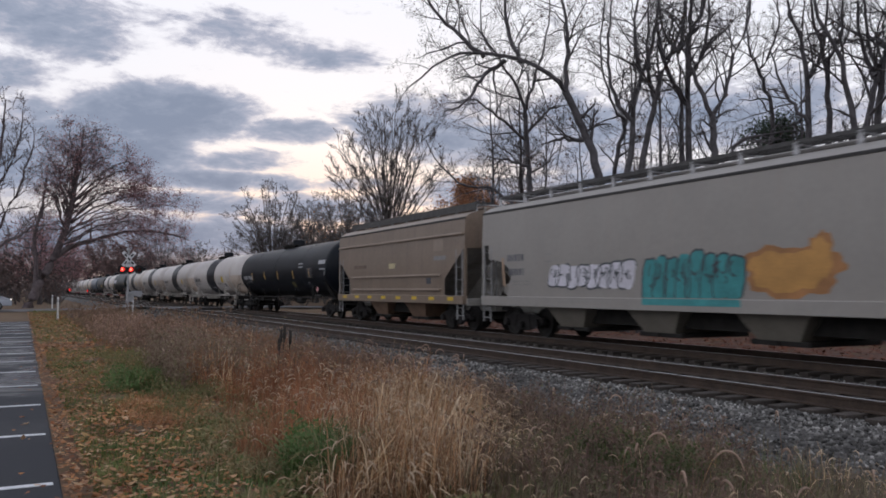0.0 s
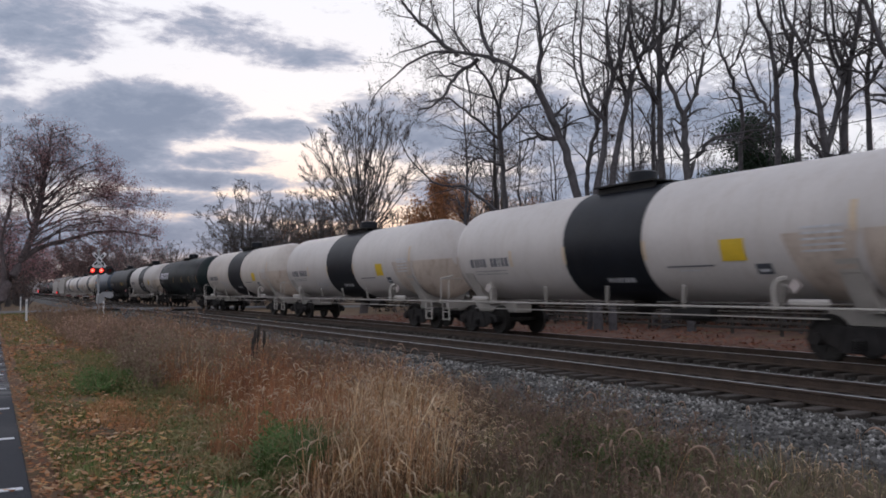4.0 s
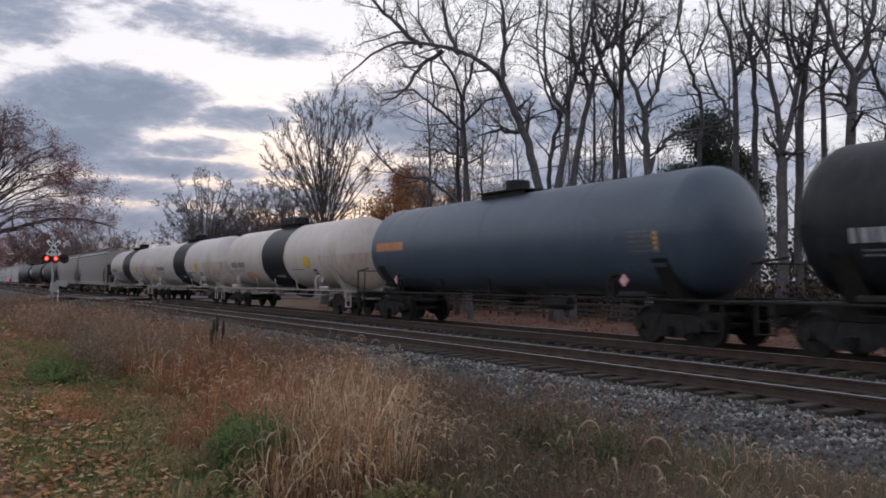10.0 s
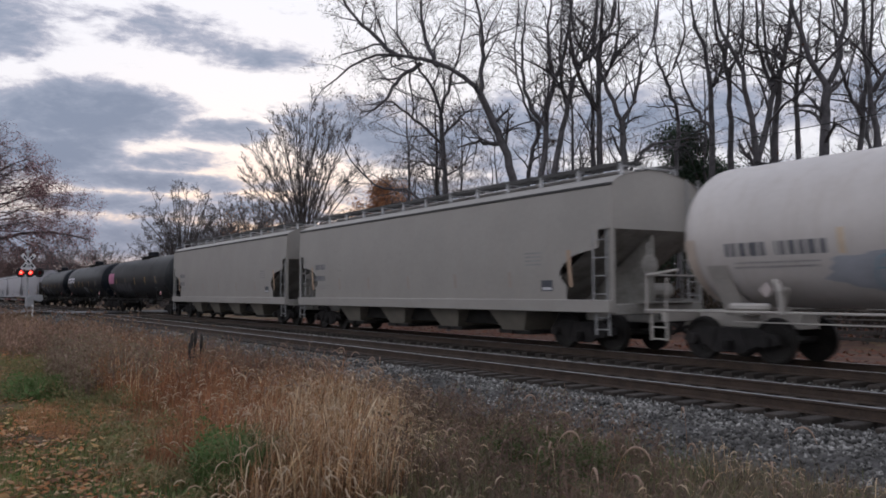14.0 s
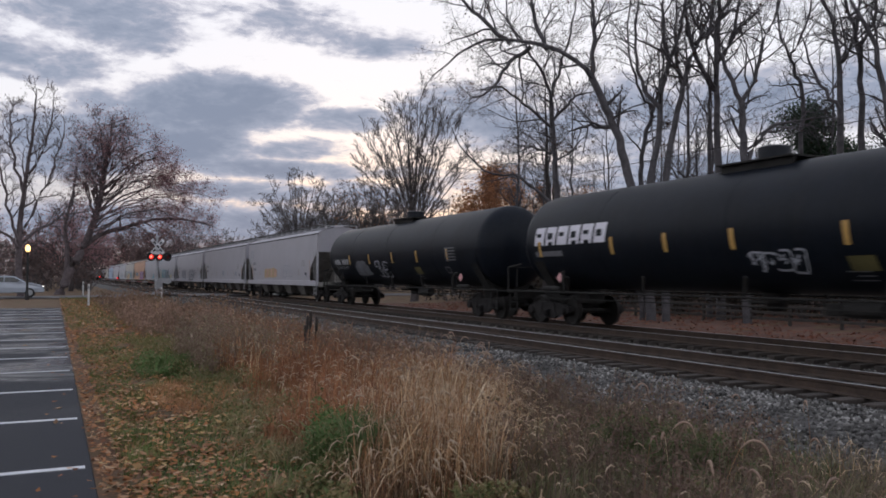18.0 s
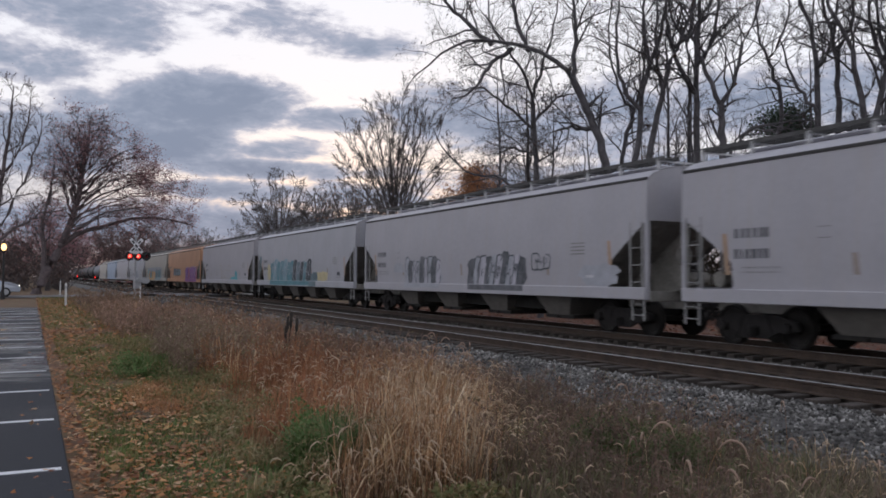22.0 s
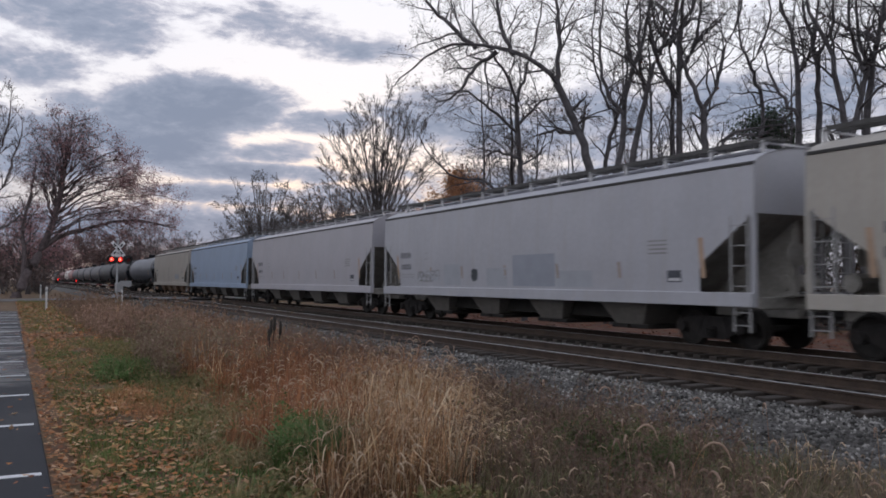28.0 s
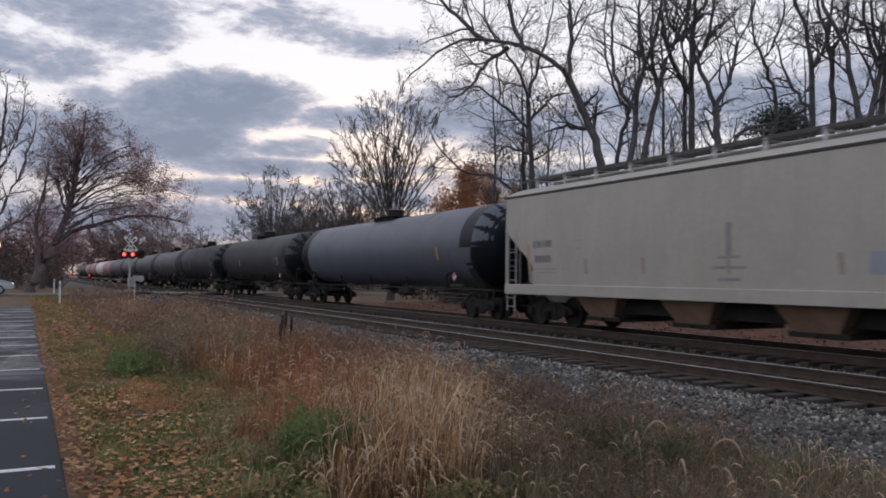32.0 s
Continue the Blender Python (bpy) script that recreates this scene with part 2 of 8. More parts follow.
def lathe(bm, prof, axis="Y", sides=48, centre=(0, 0, 0)):
    """Turns a profile of (along, radius) round an axis."""
    rings = []
    for y, r in prof:
        ring = []
        for i in range(sides):
            a = 2 * math.pi * i / sides
            p = {"Y": (r * math.cos(a), y, r * math.sin(a)), "X": (y, r * math.cos(a), r * math.sin(a)), "Z": (r * math.cos(a), r * math.sin(a), y)}[axis]
            ring.append(bm.verts.new(Vector(p) + Vector(centre)))
        rings.append(ring)
    for p, q in zip(rings, rings[1:]):
        for i in range(sides):
            bm.faces.new((p[i], p[(i + 1) % sides], q[(i + 1) % sides], q[i]))
    bm.faces.new(rings[0])
    bm.faces.new(rings[-1])
    return bm


def plate(bm, pts, depth):
    """A flat outline, thickened along a vector."""
    d = Vector(depth)
    lo = [bm.verts.new(p) for p in pts]
    hi = [bm.verts.new(Vector(p) + d) for p in pts]
    bm.faces.new(lo)
    bm.faces.new(hi[::-1])
    for i in range(len(pts)):
        j = (i + 1) % len(pts)
        bm.faces.new((lo[i], lo[j], hi[j], hi[i]))
    return bm


def fast_mesh(name, verts, faces):
    """A mesh from arrays of corners and of equal faces."""
    verts, faces = np.asarray(verts, np.float32), np.asarray(faces, np.int32)
    me = bpy.data.meshes.new(name)
    k = faces.shape[1]
    me.vertices.add(len(verts))
    me.vertices.foreach_set("co", verts.ravel())
    me.loops.add(faces.size)
    me.loops.foreach_set("vertex_index", faces.ravel())
    me.polygons.add(len(faces))
    me.polygons.foreach_set("loop_start", np.arange(0, faces.size, k, dtype=np.int32))
    me.update(calc_edges=True)
    me.validate()
    return me


def thing(name, label, category, group="", kind="", at=None):
    ob = tagged(new(name), label, category, group, kind)
    if at is not None:
        ob.matrix_basis = at
    return ob

# ---- ground, car park, road, tracks ----
RAIL_Z = 0.20
NEAR_X, FAR_X = 11.05, 15.40
GAUGE = 0.7525


def bump_noise(x, y, s):
    return noise.noise(Vector((x * s, y * s, 3.7)))


def ground_z(x, y):
    """The lie of the land: flat lot, a shallow ditch, the raised track bed, a low bank behind."""
    def step(a, b, t):
        t = min(1.0, max(0.0, (t - a) / (b - a)))
        return t * t * (3 - 2 * t)
    z = -0.32 * step(2.4, 6.6, x) + 0.26 * step(7.2, 9.2, x) - 0.22 * step(17.3, 18.8, x) + 0.55 * step(24.0, 40.0, x)
    road = 1.0 - step(4.5, 9.0, abs(y - road_y(x)))
    if -40 < x < 45:
        target = 0.10 if 6.0 < x < 20.5 else 0.02
        z = z * (1 - road) + target * road
    if x > 0.4 and road < 0.05:
        z += 0.03 * bump_noise(x, y, 0.9) + 0.015 * bump_noise(x, y, 3.1)
    return z


def road_y(x):
    return 72.5 + 0.0 * x


GROUND = mat("verge_soil_and_turf", (0.125, 0.080, 0.042), 0.95, 0.0, 0.5, 1.3, 0.6, (0.06, 0.08, 0.022), 0.8, 18, (0.12, 0.055, 0.026), 0.6)
LITTER_SOIL = mat("leaf_strewn_soil", (0.115, 0.055, 0.036), 0.95, 0.0, 0.5, 1.5, 0.5, (0.07, 0.045, 0.03), 0.8, 22)
BALLAST_BED = mat("grey_ballast_bed", (0.078, 0.073, 0.069), 0.95, 0.0, 0.6, 7.0, 0.5, (0.05, 0.045, 0.045), 1.0, 28)


def sheet(name, xs, ys, height, material, label, category, kind="structure"):
    verts = [(x, y, height(x, y)) for y in ys for x in xs]
    w = len(xs)
    faces = [(j * w + i, j * w + i + 1, (j + 1) * w + i + 1, (j + 1) * w + i) for j in range(len(ys) - 1) for i in range(w - 1)]
    me = fast_mesh(name, verts, faces)
    me.shade_smooth()
    ob = part(name, me, material)
    return tagged(ob, label, category, "", kind)


gx = [-1500, -400, -120, -60, -30, -12, -5, -2, 0, 0.33] + [0.6 + 0.4 * i for i in range(62)] + [27, 30, 34, 38, 44, 60, 100, 250, 700, 1500]
gy = [-300, -60, -20, -8, -3] + [-1 + 0.6 * i for i in range(80)] + [48 + 1.5 * i for i in range(40)] + [112, 125, 150, 200, 300, 500, 900, 1600, 2600]
ground = sheet("ground", gx, gy, lambda x, y: ground_z(x, y) - (0.06 if 8.5 < x < 18.2 else 0.0), GROUND, "brown autumn turf and bare soil along the railway", "ground")

# far bank, covered with fallen leaves
bank = sheet("leaf_covered_bank", [18.6 + 0.7 * i for i in range(36)], [-40 + 1.5 * i for i in range(66)],
             lambda x, y: ground_z(x, y) + 0.012 + 0.02 * bump_noise(x, y, 1.7), LITTER_SOIL, "bank strewn with red-brown fallen leaves beyond the tracks", "ground")

# the ballast bed under both tracks
bed = sheet("ballast_bed", [7.35 + 0.3 * i for i in range(38)], [-30 + 0.5 * i for i in range(190)] + [70 + 3 * i for i in range(150)],
            lambda x, y: ground_z(x, y) + (-0.01 if 9.0 < x < 17.6 else 0.012) + 0.018 * bump_noise(x, y, 5.0), BALLAST_BED,
            "grey crushed-stone bed of the railway", "ballast")

ASPHALT = mat("wet_asphalt", (0.055, 0.057, 0.062), 0.55, 0.0, 0.25, 1.2, 0.3, (0.03, 0.03, 0.033), 0.25, 130)
n = Nodes(ASPHALT.node_tree)
out = n.add("ShaderNodeOutputMaterial")
p = n.add("ShaderNodeBsdfPrincipled")
p.inputs["Specular IOR Level"].default_value = 0.22
n.tree.links.new(p.outputs[0], out.inputs[0])
co = n.add("ShaderNodeTexCoord").outputs["Object"]
pos = n.add("ShaderNodeSeparateXYZ")
n.tree.links.new(co, pos.inputs[0])
wet = n.add("ShaderNodeMapping")
wet.inputs["Scale"].default_value = (0.55, 1.0, 1.0)
n.tree.links.new(co, wet.inputs[0])
puddle = n.math("MULTIPLY", n.smooth(n.noise(wet.outputs[0], 0.42, 5.0, 0.65, 0.7), 0.42, 0.60), n.smooth(pos.outputs[1], 9.0, 17.0))
grit = n.noise(co, 190.0, 3.0)
n.tree.links.new(n.mix(puddle, n.mix(n.smooth(grit, 0.35, 0.7), (0.020, 0.022, 0.028), (0.040, 0.043, 0.052)), (0.018, 0.019, 0.022)), p.inputs["Base Color"])
n.tree.links.new(n.math("MULTIPLY_ADD", puddle, -0.62, 0.80), p.inputs["Roughness"])
b = n.add("ShaderNodeBump", Distance=0.004)
n.tree.links.new(n.math("SUBTRACT", 1.0, puddle), b.inputs["Strength"])
n.tree.links.new(grit, b.inputs["Height"])
n.tree.links.new(b.outputs[0], p.inputs["Normal"])

LOT_EDGE, LOT_END = 0.33, 49.0
lot = tagged(part("car_park", box(bmesh.new(), (-14.8, 14.5, -0.095), (30.26, 69.0, 0.21), 0.01), ASPHALT), "dark wet asphalt car park with white stall lines", "car park", "", "structure")
PAINT = mat("worn_white_paint", (0.62, 0.63, 0.66), 0.6, 0.0, 0.15, 6.0, 0.35, (0.16, 0.16, 0.17))
stripe_mesh = shared("stall_line", lambda: box(bmesh.new(), (-2.6, 0, 0), (5.2, 0.10, 0.006)))
for i in range(-6, 15):
    part("stall_line", stripe_mesh, PAINT, lot, at=pose(LOT_EDGE - 0.06, 7.95 + 2.75 * i, 0.014))

ROAD = mat("grey_road_asphalt", (0.085, 0.083, 0.085), 0.65, 0.0, 0.3, 1.0, 0.3, (0.05, 0.05, 0.05), 0.3, 60)
rx = [-60 + 2.0 * i for i in range(56)]
road = sheet("road", rx, list(range(-4, 5)), lambda x, y: 0.0, ROAD, "grey asphalt road that crosses the railway", "road")
for v in road.data.vertices:
    x, k = v.co.x, v.co.y
    up_z = 0.20 if 8.0 < x < 19.0 else 0.20 - 0.14 * min(1.0, (8.0 - x if x < 8 else x - 19.0) / 8.0)
    v.co = (x, road_y(x) + k * 1.0, up_z - (0.012 if 8.0 < x < 19.0 else -0.01))

# rails and ties


def rail_bm(y0, y1):
    bm = bmesh.new()
    prof = [(-0.07, 0), (0.07, 0), (0.065, 0.018), (0.012, 0.03), (0.012, 0.125), (0.036, 0.135), (0.036, 0.168), (-0.036, 0.168), (-0.036, 0.135), (-0.012, 0.125), (-0.012, 0.03), (-0.065, 0.018)]
    plate(bm, [(x, y0, z) for x, z in prof], (0, y1 - y0, 0))
    return bm


RAIL_MESH = shared("rail", lambda: rail_bm(-60, 620))
HEAD_MESH = shared("railhead", lambda: box(bmesh.new(), (0, 280, 0), (0.040, 680, 0.006), 0.002))
TIE_MESH = shared("tie", lambda: box(bmesh.new(), (0, 0, -0.09), (2.6, 0.23, 0.18), 0.012))
PLATE_MESH = shared("tie_plate", lambda: box(bmesh.new(), (0, 0, 0.009), (0.19, 0.34, 0.018), 0.003))
rng = random.Random(5)
for name, cx in (("near_track", NEAR_X), ("far_track", FAR_X)):
    track = thing(name, "railway track of steel rails on dark wooden ties", "railway track", "railway tracks", "structure", pose(cx, 0, RAIL_Z - 0.172))
    for side in (-GAUGE, GAUGE):
        part("rail", RAIL_MESH, RAIL, track, at=pose(side, 0, 0.001))
        part("railhead", HEAD_MESH, RAIL_TOP, track, "polished running surface", pose(side, 0, 0.1705))
    for i in range(230):
        part("tie", TIE_MESH, TIE, track, at=pose(rng.uniform(-0.05, 0.05), -14 + 0.51 * i, -0.002 + rng.uniform(-0.008, 0.003), 0, 0, rng.uniform(-1.2, 1.2)))
    bm = bmesh.new()
    for i in range(500):
        box(bm, (0, 103.3 + 0.51 * i, -0.09), (2.6, 0.23, 0.18))
    tagged(part("distant_ties", bm, TIE, track), "", "", "", "stuff")
    if cx == NEAR_X:
        for i in range(60):
            for side in (-GAUGE, GAUGE):
                part("tie_plate", PLATE_MESH, RAIL, track, at=pose(side, 4 + 0.51 * (i - 0.06), -0.004))

# ---- the train: freight cars that roll toward the camera on the far track ----
SPEED = 17.8
ROLL_R = 0.457


def side_frame():
    bm = bmesh.new()
    out = [(-1.18, 0.42), (-1.12, 0.60), (-0.62, 0.72), (0.62, 0.72), (1.12, 0.60), (1.18, 0.42), (0.98, 0.36), (0.80, 0.42), (0.34, 0.20), (-0.34, 0.20), (-0.80, 0.42), (-0.98, 0.36)]
    plate(bm, [(-0.05, y, z) for y, z in out], (0.10, 0, 0))
    for s in (-1, 1):
        lathe(bm, [(-0.17, 0.06), (-0.17, 0.12), (0.02, 0.13)], "X", 10, (0, 0.89 * s, 0.457))
        plate(bm, [(-0.08, 0.42 * s, 0.30), (-0.08, 0.50 * s, 0.30), (-0.08, 0.36 * s, 0.70), (-0.08, 0.28 * s, 0.70)], (0.05, 0, 0))
    return bm


def spring_nest():
    bm = bmesh.new()
    prof = [(0.24, 0.04)]
    for k in range(6):
        prof += [(0.25 + 0.04 * k, 0.14), (0.27 + 0.04 * k, 0.10)]
    return lathe(bm, prof + [(0.50, 0.04)], "Z", 12, (-0.06, 0, 0))


def wheelset():
    bm = bmesh.new()
    rod(bm, (-0.98, 0, 0), (0.98, 0, 0), 0.075, 10)
    for s in (-1, 1):
        prof = [(0.665, 0.10), (0.675, 0.36), (0.662, 0.40), (0.662, 0.485), (0.69, 0.485), (0.70, 0.458), (0.80, 0.452), (0.80, 0.40), (0.76, 0.37), (0.745, 0.14), (0.82, 0.11)]
        lathe(bm, [(s * a, r) for a, r in prof], "X", 18)
        for k in range(3):
            a = 2.1 * k
            box(bm, (s * 0.752, 0.26 * math.cos(a), 0.26 * math.sin(a)), (0.02, 0.10, 0.06))
    return bm


def bolster():
    bm = bmesh.new()
    box(bm, (0, 0, 0.56), (1.9, 0.40, 0.26), 0.03)
    box(bm, (0, 0, 0.74), (0.5, 0.5, 0.12), 0.02)
    for s in (-1, 1):
        box(bm, (0.2, 0.62 * s, 0.46), (1.5, 0.10, 0.12), 0.02)
    return bm


AXLES = []


def truck(car, y):
    t = part("truck", shared("truck", bolster), TRUCK, car, "dark iron wheel truck", pose(0, y, 0))
    for s in (-1, 1):
        part("side_frame", shared("side_frame", side_frame), TRUCK, t, at=pose(1.0 * s, 0, 0, 0, 0, 0 if s < 0 else 180))
        part("spring_nest", shared("spring_nest", spring_nest), TRUCK, t, at=pose(1.0 * s, 0, 0, 0, 0, 0 if s < 0 else 180))
        ws = part("wheelset", shared("wheelset", wheelset, True), WHEEL, t, at=pose(0, 0.89 * s, ROLL_R))
        AXLES.append((ws, s))
    return t


def coupler_bm():
    bm = bmesh.new()
    box(bm, (0, 0.35, 0), (0.16, 0.8, 0.18), 0.02)
    box(bm, (0.04, 0.80, 0), (0.28, 0.24, 0.28), 0.05)
    rod(bm, (-0.45, 0.30, -0.05), (-0.45, 0.62, -0.34), 0.035)
    pipe(bm, [(-0.28, 0.2, -0.02), (-0.28, 0.5, -0.26), (-0.26, 0.86, -0.40)], 0.028)
    return bm


def ladder_bm(h, w, rungs, grip=0.0):
    bm = bmesh.new()
    for s in (-1, 1):
        box(bm, (0, s * w / 2, h / 2), (0.03, 0.05, h))
    for k in range(rungs):
        rod(bm, (0, -w / 2, h * (k + 0.5) / rungs), (0, w / 2, h * (k + 0.5) / rungs), 0.014)
    return bm


# -- tank cars --
TANK_R, TANK_Z = 1.525, 2.66


def tank_shell(length):
    bm = bmesh.new()
    h = length / 2
    d = 0.86
    prof = [(-h + d * (1 - math.cos(a)), TANK_R * math.sin(a)) for a in [math.pi / 2 * (0.06 + 0.94 * k / 9) for k in range(10)]]
    prof += [(-h + d + (length - 2 * d) * k / 8, TANK_R) for k in range(1, 8)]
    prof += [(-y, r) for y, r in prof[9::-1]]
    return lathe(bm, prof, "Y", 56, (0, 0, TANK_Z))


def tank_ring(width, r):
    bm = bmesh.new()
    prof = [(-width / 2, TANK_R - 0.02), (-width / 2, r), (width / 2, r), (width / 2, TANK_R - 0.02)]
    rings = []
    for y, q in prof:
        rings.append([bm.verts.new((q * math.cos(2 * math.pi * i / 56), y, TANK_Z + q * math.sin(2 * math.pi * i / 56))) for i in range(56)])
    for a, b in zip(rings, rings[1:]):
        for i in range(56):
            bm.faces.new((a[i], a[(i + 1) % 56], b[(i + 1) % 56], b[i]))
    return bm


def tank_patch(y0, y1, z0, z1, lift=0.006, skew=0.0):
    """A painted panel that follows the barrel, on the side of the car park."""
    bm = bmesh.new()
    rows = []
    n = max(2, int((z1 - z0) / 0.12) + 1)
    r = TANK_R + lift
    for k in range(n + 1):
        z = z0 + (z1 - z0) * k / n
        x = -math.sqrt(max(0.01, r * r - (z - TANK_Z) ** 2))
        rows.append([bm.verts.new((x, y0 + skew * k / n, z)), bm.verts.new((x, y1 + skew * k / n, z))])
    for a, b in zip(rows, rows[1:]):
        bm.faces.new((a[0], a[1], b[1], b[0]))
    return bm


def manway():
    bm = bmesh.new()
    lathe(bm, [(0, 0.40), (0.46, 0.40), (0.50, 0.34), (0.52, 0.1)], "Z", 20, (0, 0, TANK_Z + TANK_R - 0.06))
    return bm


def platform_bm():
    bm = bmesh.new()
    z = TANK_Z + TANK_R + 0.06
    box(bm, (0, 0, z), (1.5, 2.3, 0.04))
    for x in (-0.6, 0.6):
        box(bm, (x, 0, z - 0.12), (0.06, 2.2, 0.2))
    return bm


def platform_rail():
    bm = bmesh.new()
    z = TANK_Z + TANK_R + 0.06
    for x in (-0.74, 0.74):
        for y in (-1.1, 0, 1.1):
            rod(bm, (x, y, z), (x, y, z + 0.62), 0.018)
        rod(bm, (x, -1.1, z + 0.62), (x, 1.1, z + 0.62), 0.018)
    for y in (-1.1, 1.1):
        rod(bm, (-0.74, y, z + 0.62), (0.74, y, z + 0.62), 0.018)
    return bm


def tank_end(h):
    """Stub sill, draft gear, end platform and saddle at the +y end of a tank car."""
    bm = bmesh.new()
    box(bm, (0, h - 1.9, 0.86), (0.62, 3.0, 0.34), 0.02)
    box(bm, (0, h - 0.55, 1.02), (2.9, 0.55, 0.05))
    box(bm, (0, h - 0.80, 0.92), (2.9, 0.10, 0.22), 0.01)
    return bm


def saddle_bm(h):
    bm = bmesh.new()
    pts = []
    for k in range(13):
        a = math.radians(-155 + 130 * k / 12)
        pts.append((TANK_R * 1.012 * math.cos(a), TANK_Z + TANK_R * 1.012 * math.sin(a)))
    low = [(0.75, 0.96), (-0.75, 0.96)]
    plate(bm, [(x, h - 2.45, z) for x, z in pts + low], (0, 0.5, 0))
    return bm


def saddle_wing(h, s):
    """The flared sheet that wraps the barrel above the truck."""
    bm = bmesh.new()
    if s:
        rows = []
        for k in range(8):
            a = math.radians(-4 - 66 * k / 7)
            w = 0.86 - 0.46 * (k / 7) ** 0.8
            r = TANK_R + 0.016
            rows.append([bm.verts.new((s * r * math.cos(a), h - 2.68 - w, TANK_Z + r * math.sin(a))), bm.verts.new((s * r * math.cos(a), h - 2.68 + w, TANK_Z + r * math.sin(a)))])
        for p, q in zip(rows, rows[1:]):
            bm.faces.new((p[0], p[1], q[1], q[0]))
    return bm


def head_shield(sh, start=-176, sweep=172, lift=0.02):
    """A steel shell over the +y head: its lower half, or all of it."""
    bm = bmesh.new()
    rows = []
    for k in range(9):
        a = math.pi / 2 * (0.10 + 0.90 * k / 8)
        y, q = sh / 2 - 0.86 * (1 - math.cos(a)) + lift, TANK_R * math.sin(a) + lift
        rows.append([bm.verts.new((q * math.cos(b), y, TANK_Z + q * math.sin(b))) for b in [radians(start + sweep * i / 16) for i in range(17)]])
    for p, q in zip(rows, rows[1:]):
        for i in range(16):
            bm.faces.new((p[i], p[i + 1], q[i + 1], q[i]))
    return bm


def end_hoop(h, s):
    bm = bmesh.new()
    for x in (1.42 * s,):
        pipe(bm, [(x, h - 0.30, 1.0), (x, h - 0.30, 1.85), (x, h - 0.95, 1.92), (x, h - 1.2, 1.95)], 0.03)
        pipe(bm, [(x, h - 0.86, 1.0), (x, h - 0.90, 1.78)], 0.022)
    rod(bm, (0.04 * s, h - 0.30, 1.85), (1.42 * s, h - 0.30, 1.85), 0.02)
    return bm


def curved_grab(h, s):
    """A stout bent post between the running rail and the barrel, beside the saddle."""
    bm = bmesh.new()
    pipe(bm, [(1.46 * s, h - 3.75, 1.02), (1.50 * s, h - 3.75, 1.45), (1.47 * s, h - 3.68, 1.62), (1.36 * s, h - 3.55, 1.66)], 0.06)
    box(bm, (1.42 * s, h - 3.0, 1.16), (0.12, 0.95, 0.16), 0.05)
    return bm


def step_bm(h, s):
    bm = bmesh.new()
    for x in (1.40 * s,):
        for y in (h - 0.86, h - 0.42):
            box(bm, (x, y, 0.70), (0.04, 0.05, 0.62))
        for z in (0.42, 0.68):
            rod(bm, (x, h - 0.86, z), (x, h - 0.42, z), 0.018)
    return bm


def side_rail_bm(h, s):
    bm = bmesh.new()
    rod(bm, (s * 1.47, -h + 0.3, 1.06), (s * 1.47, h - 0.3, 1.06), 0.026)
    rod(bm, (s * 1.40, -h + 2.6, 0.86), (s * 1.40, h - 2.6, 0.86), 0.014)
    return bm


def strut_bm():
    bm = bmesh.new()
    box(bm, (-1.30, 0, 1.27), (0.05, 0.09, 0.62), 0, Matrix.Rotation(radians(-24), 4, "Y") @ Matrix.Rotation(radians(26), 4, "X"))
    return bm


def bottom_gear():
    bm = bmesh.new()
    lathe(bm, [(0.72, 0.16), (0.78, 0.22), (1.0, 0.26), (1.2, 0.34)], "Z", 14)
    box(bm, (0, 0, 0.95), (1.2, 0.7, 0.06))
    rod(bm, (-0.6, 0.2, 0.92), (0.6, 0.2, 0.92), 0.04)
    return bm


def brake_cylinder():
    bm = bmesh.new()
    lathe(bm, [(-0.5, 0.05), (-0.48, 0.17), (0.4, 0.17), (0.45, 0.05)], "Y", 12, (-0.75, 0, 0.86))
    box(bm, (-0.5, 0.8, 0.84), (0.4, 0.4, 0.26), 0.02)
    return bm


def reporting_bars(y, z, w, h, k, gap=0.085):
    """Rows of dashes where small stencilled writing stands."""
    bars, x = [], 0.0
    r = random.Random(int(1000 * (abs(y) + z)))
    while x < w - 0.04:
        d = min(w - x, h * r.uniform(0.28, 0.78))
        bars.append((y + x, y + x + d, z, z + h))
        x += d + gap * r.uniform(0.35, 0.95)
    return bars


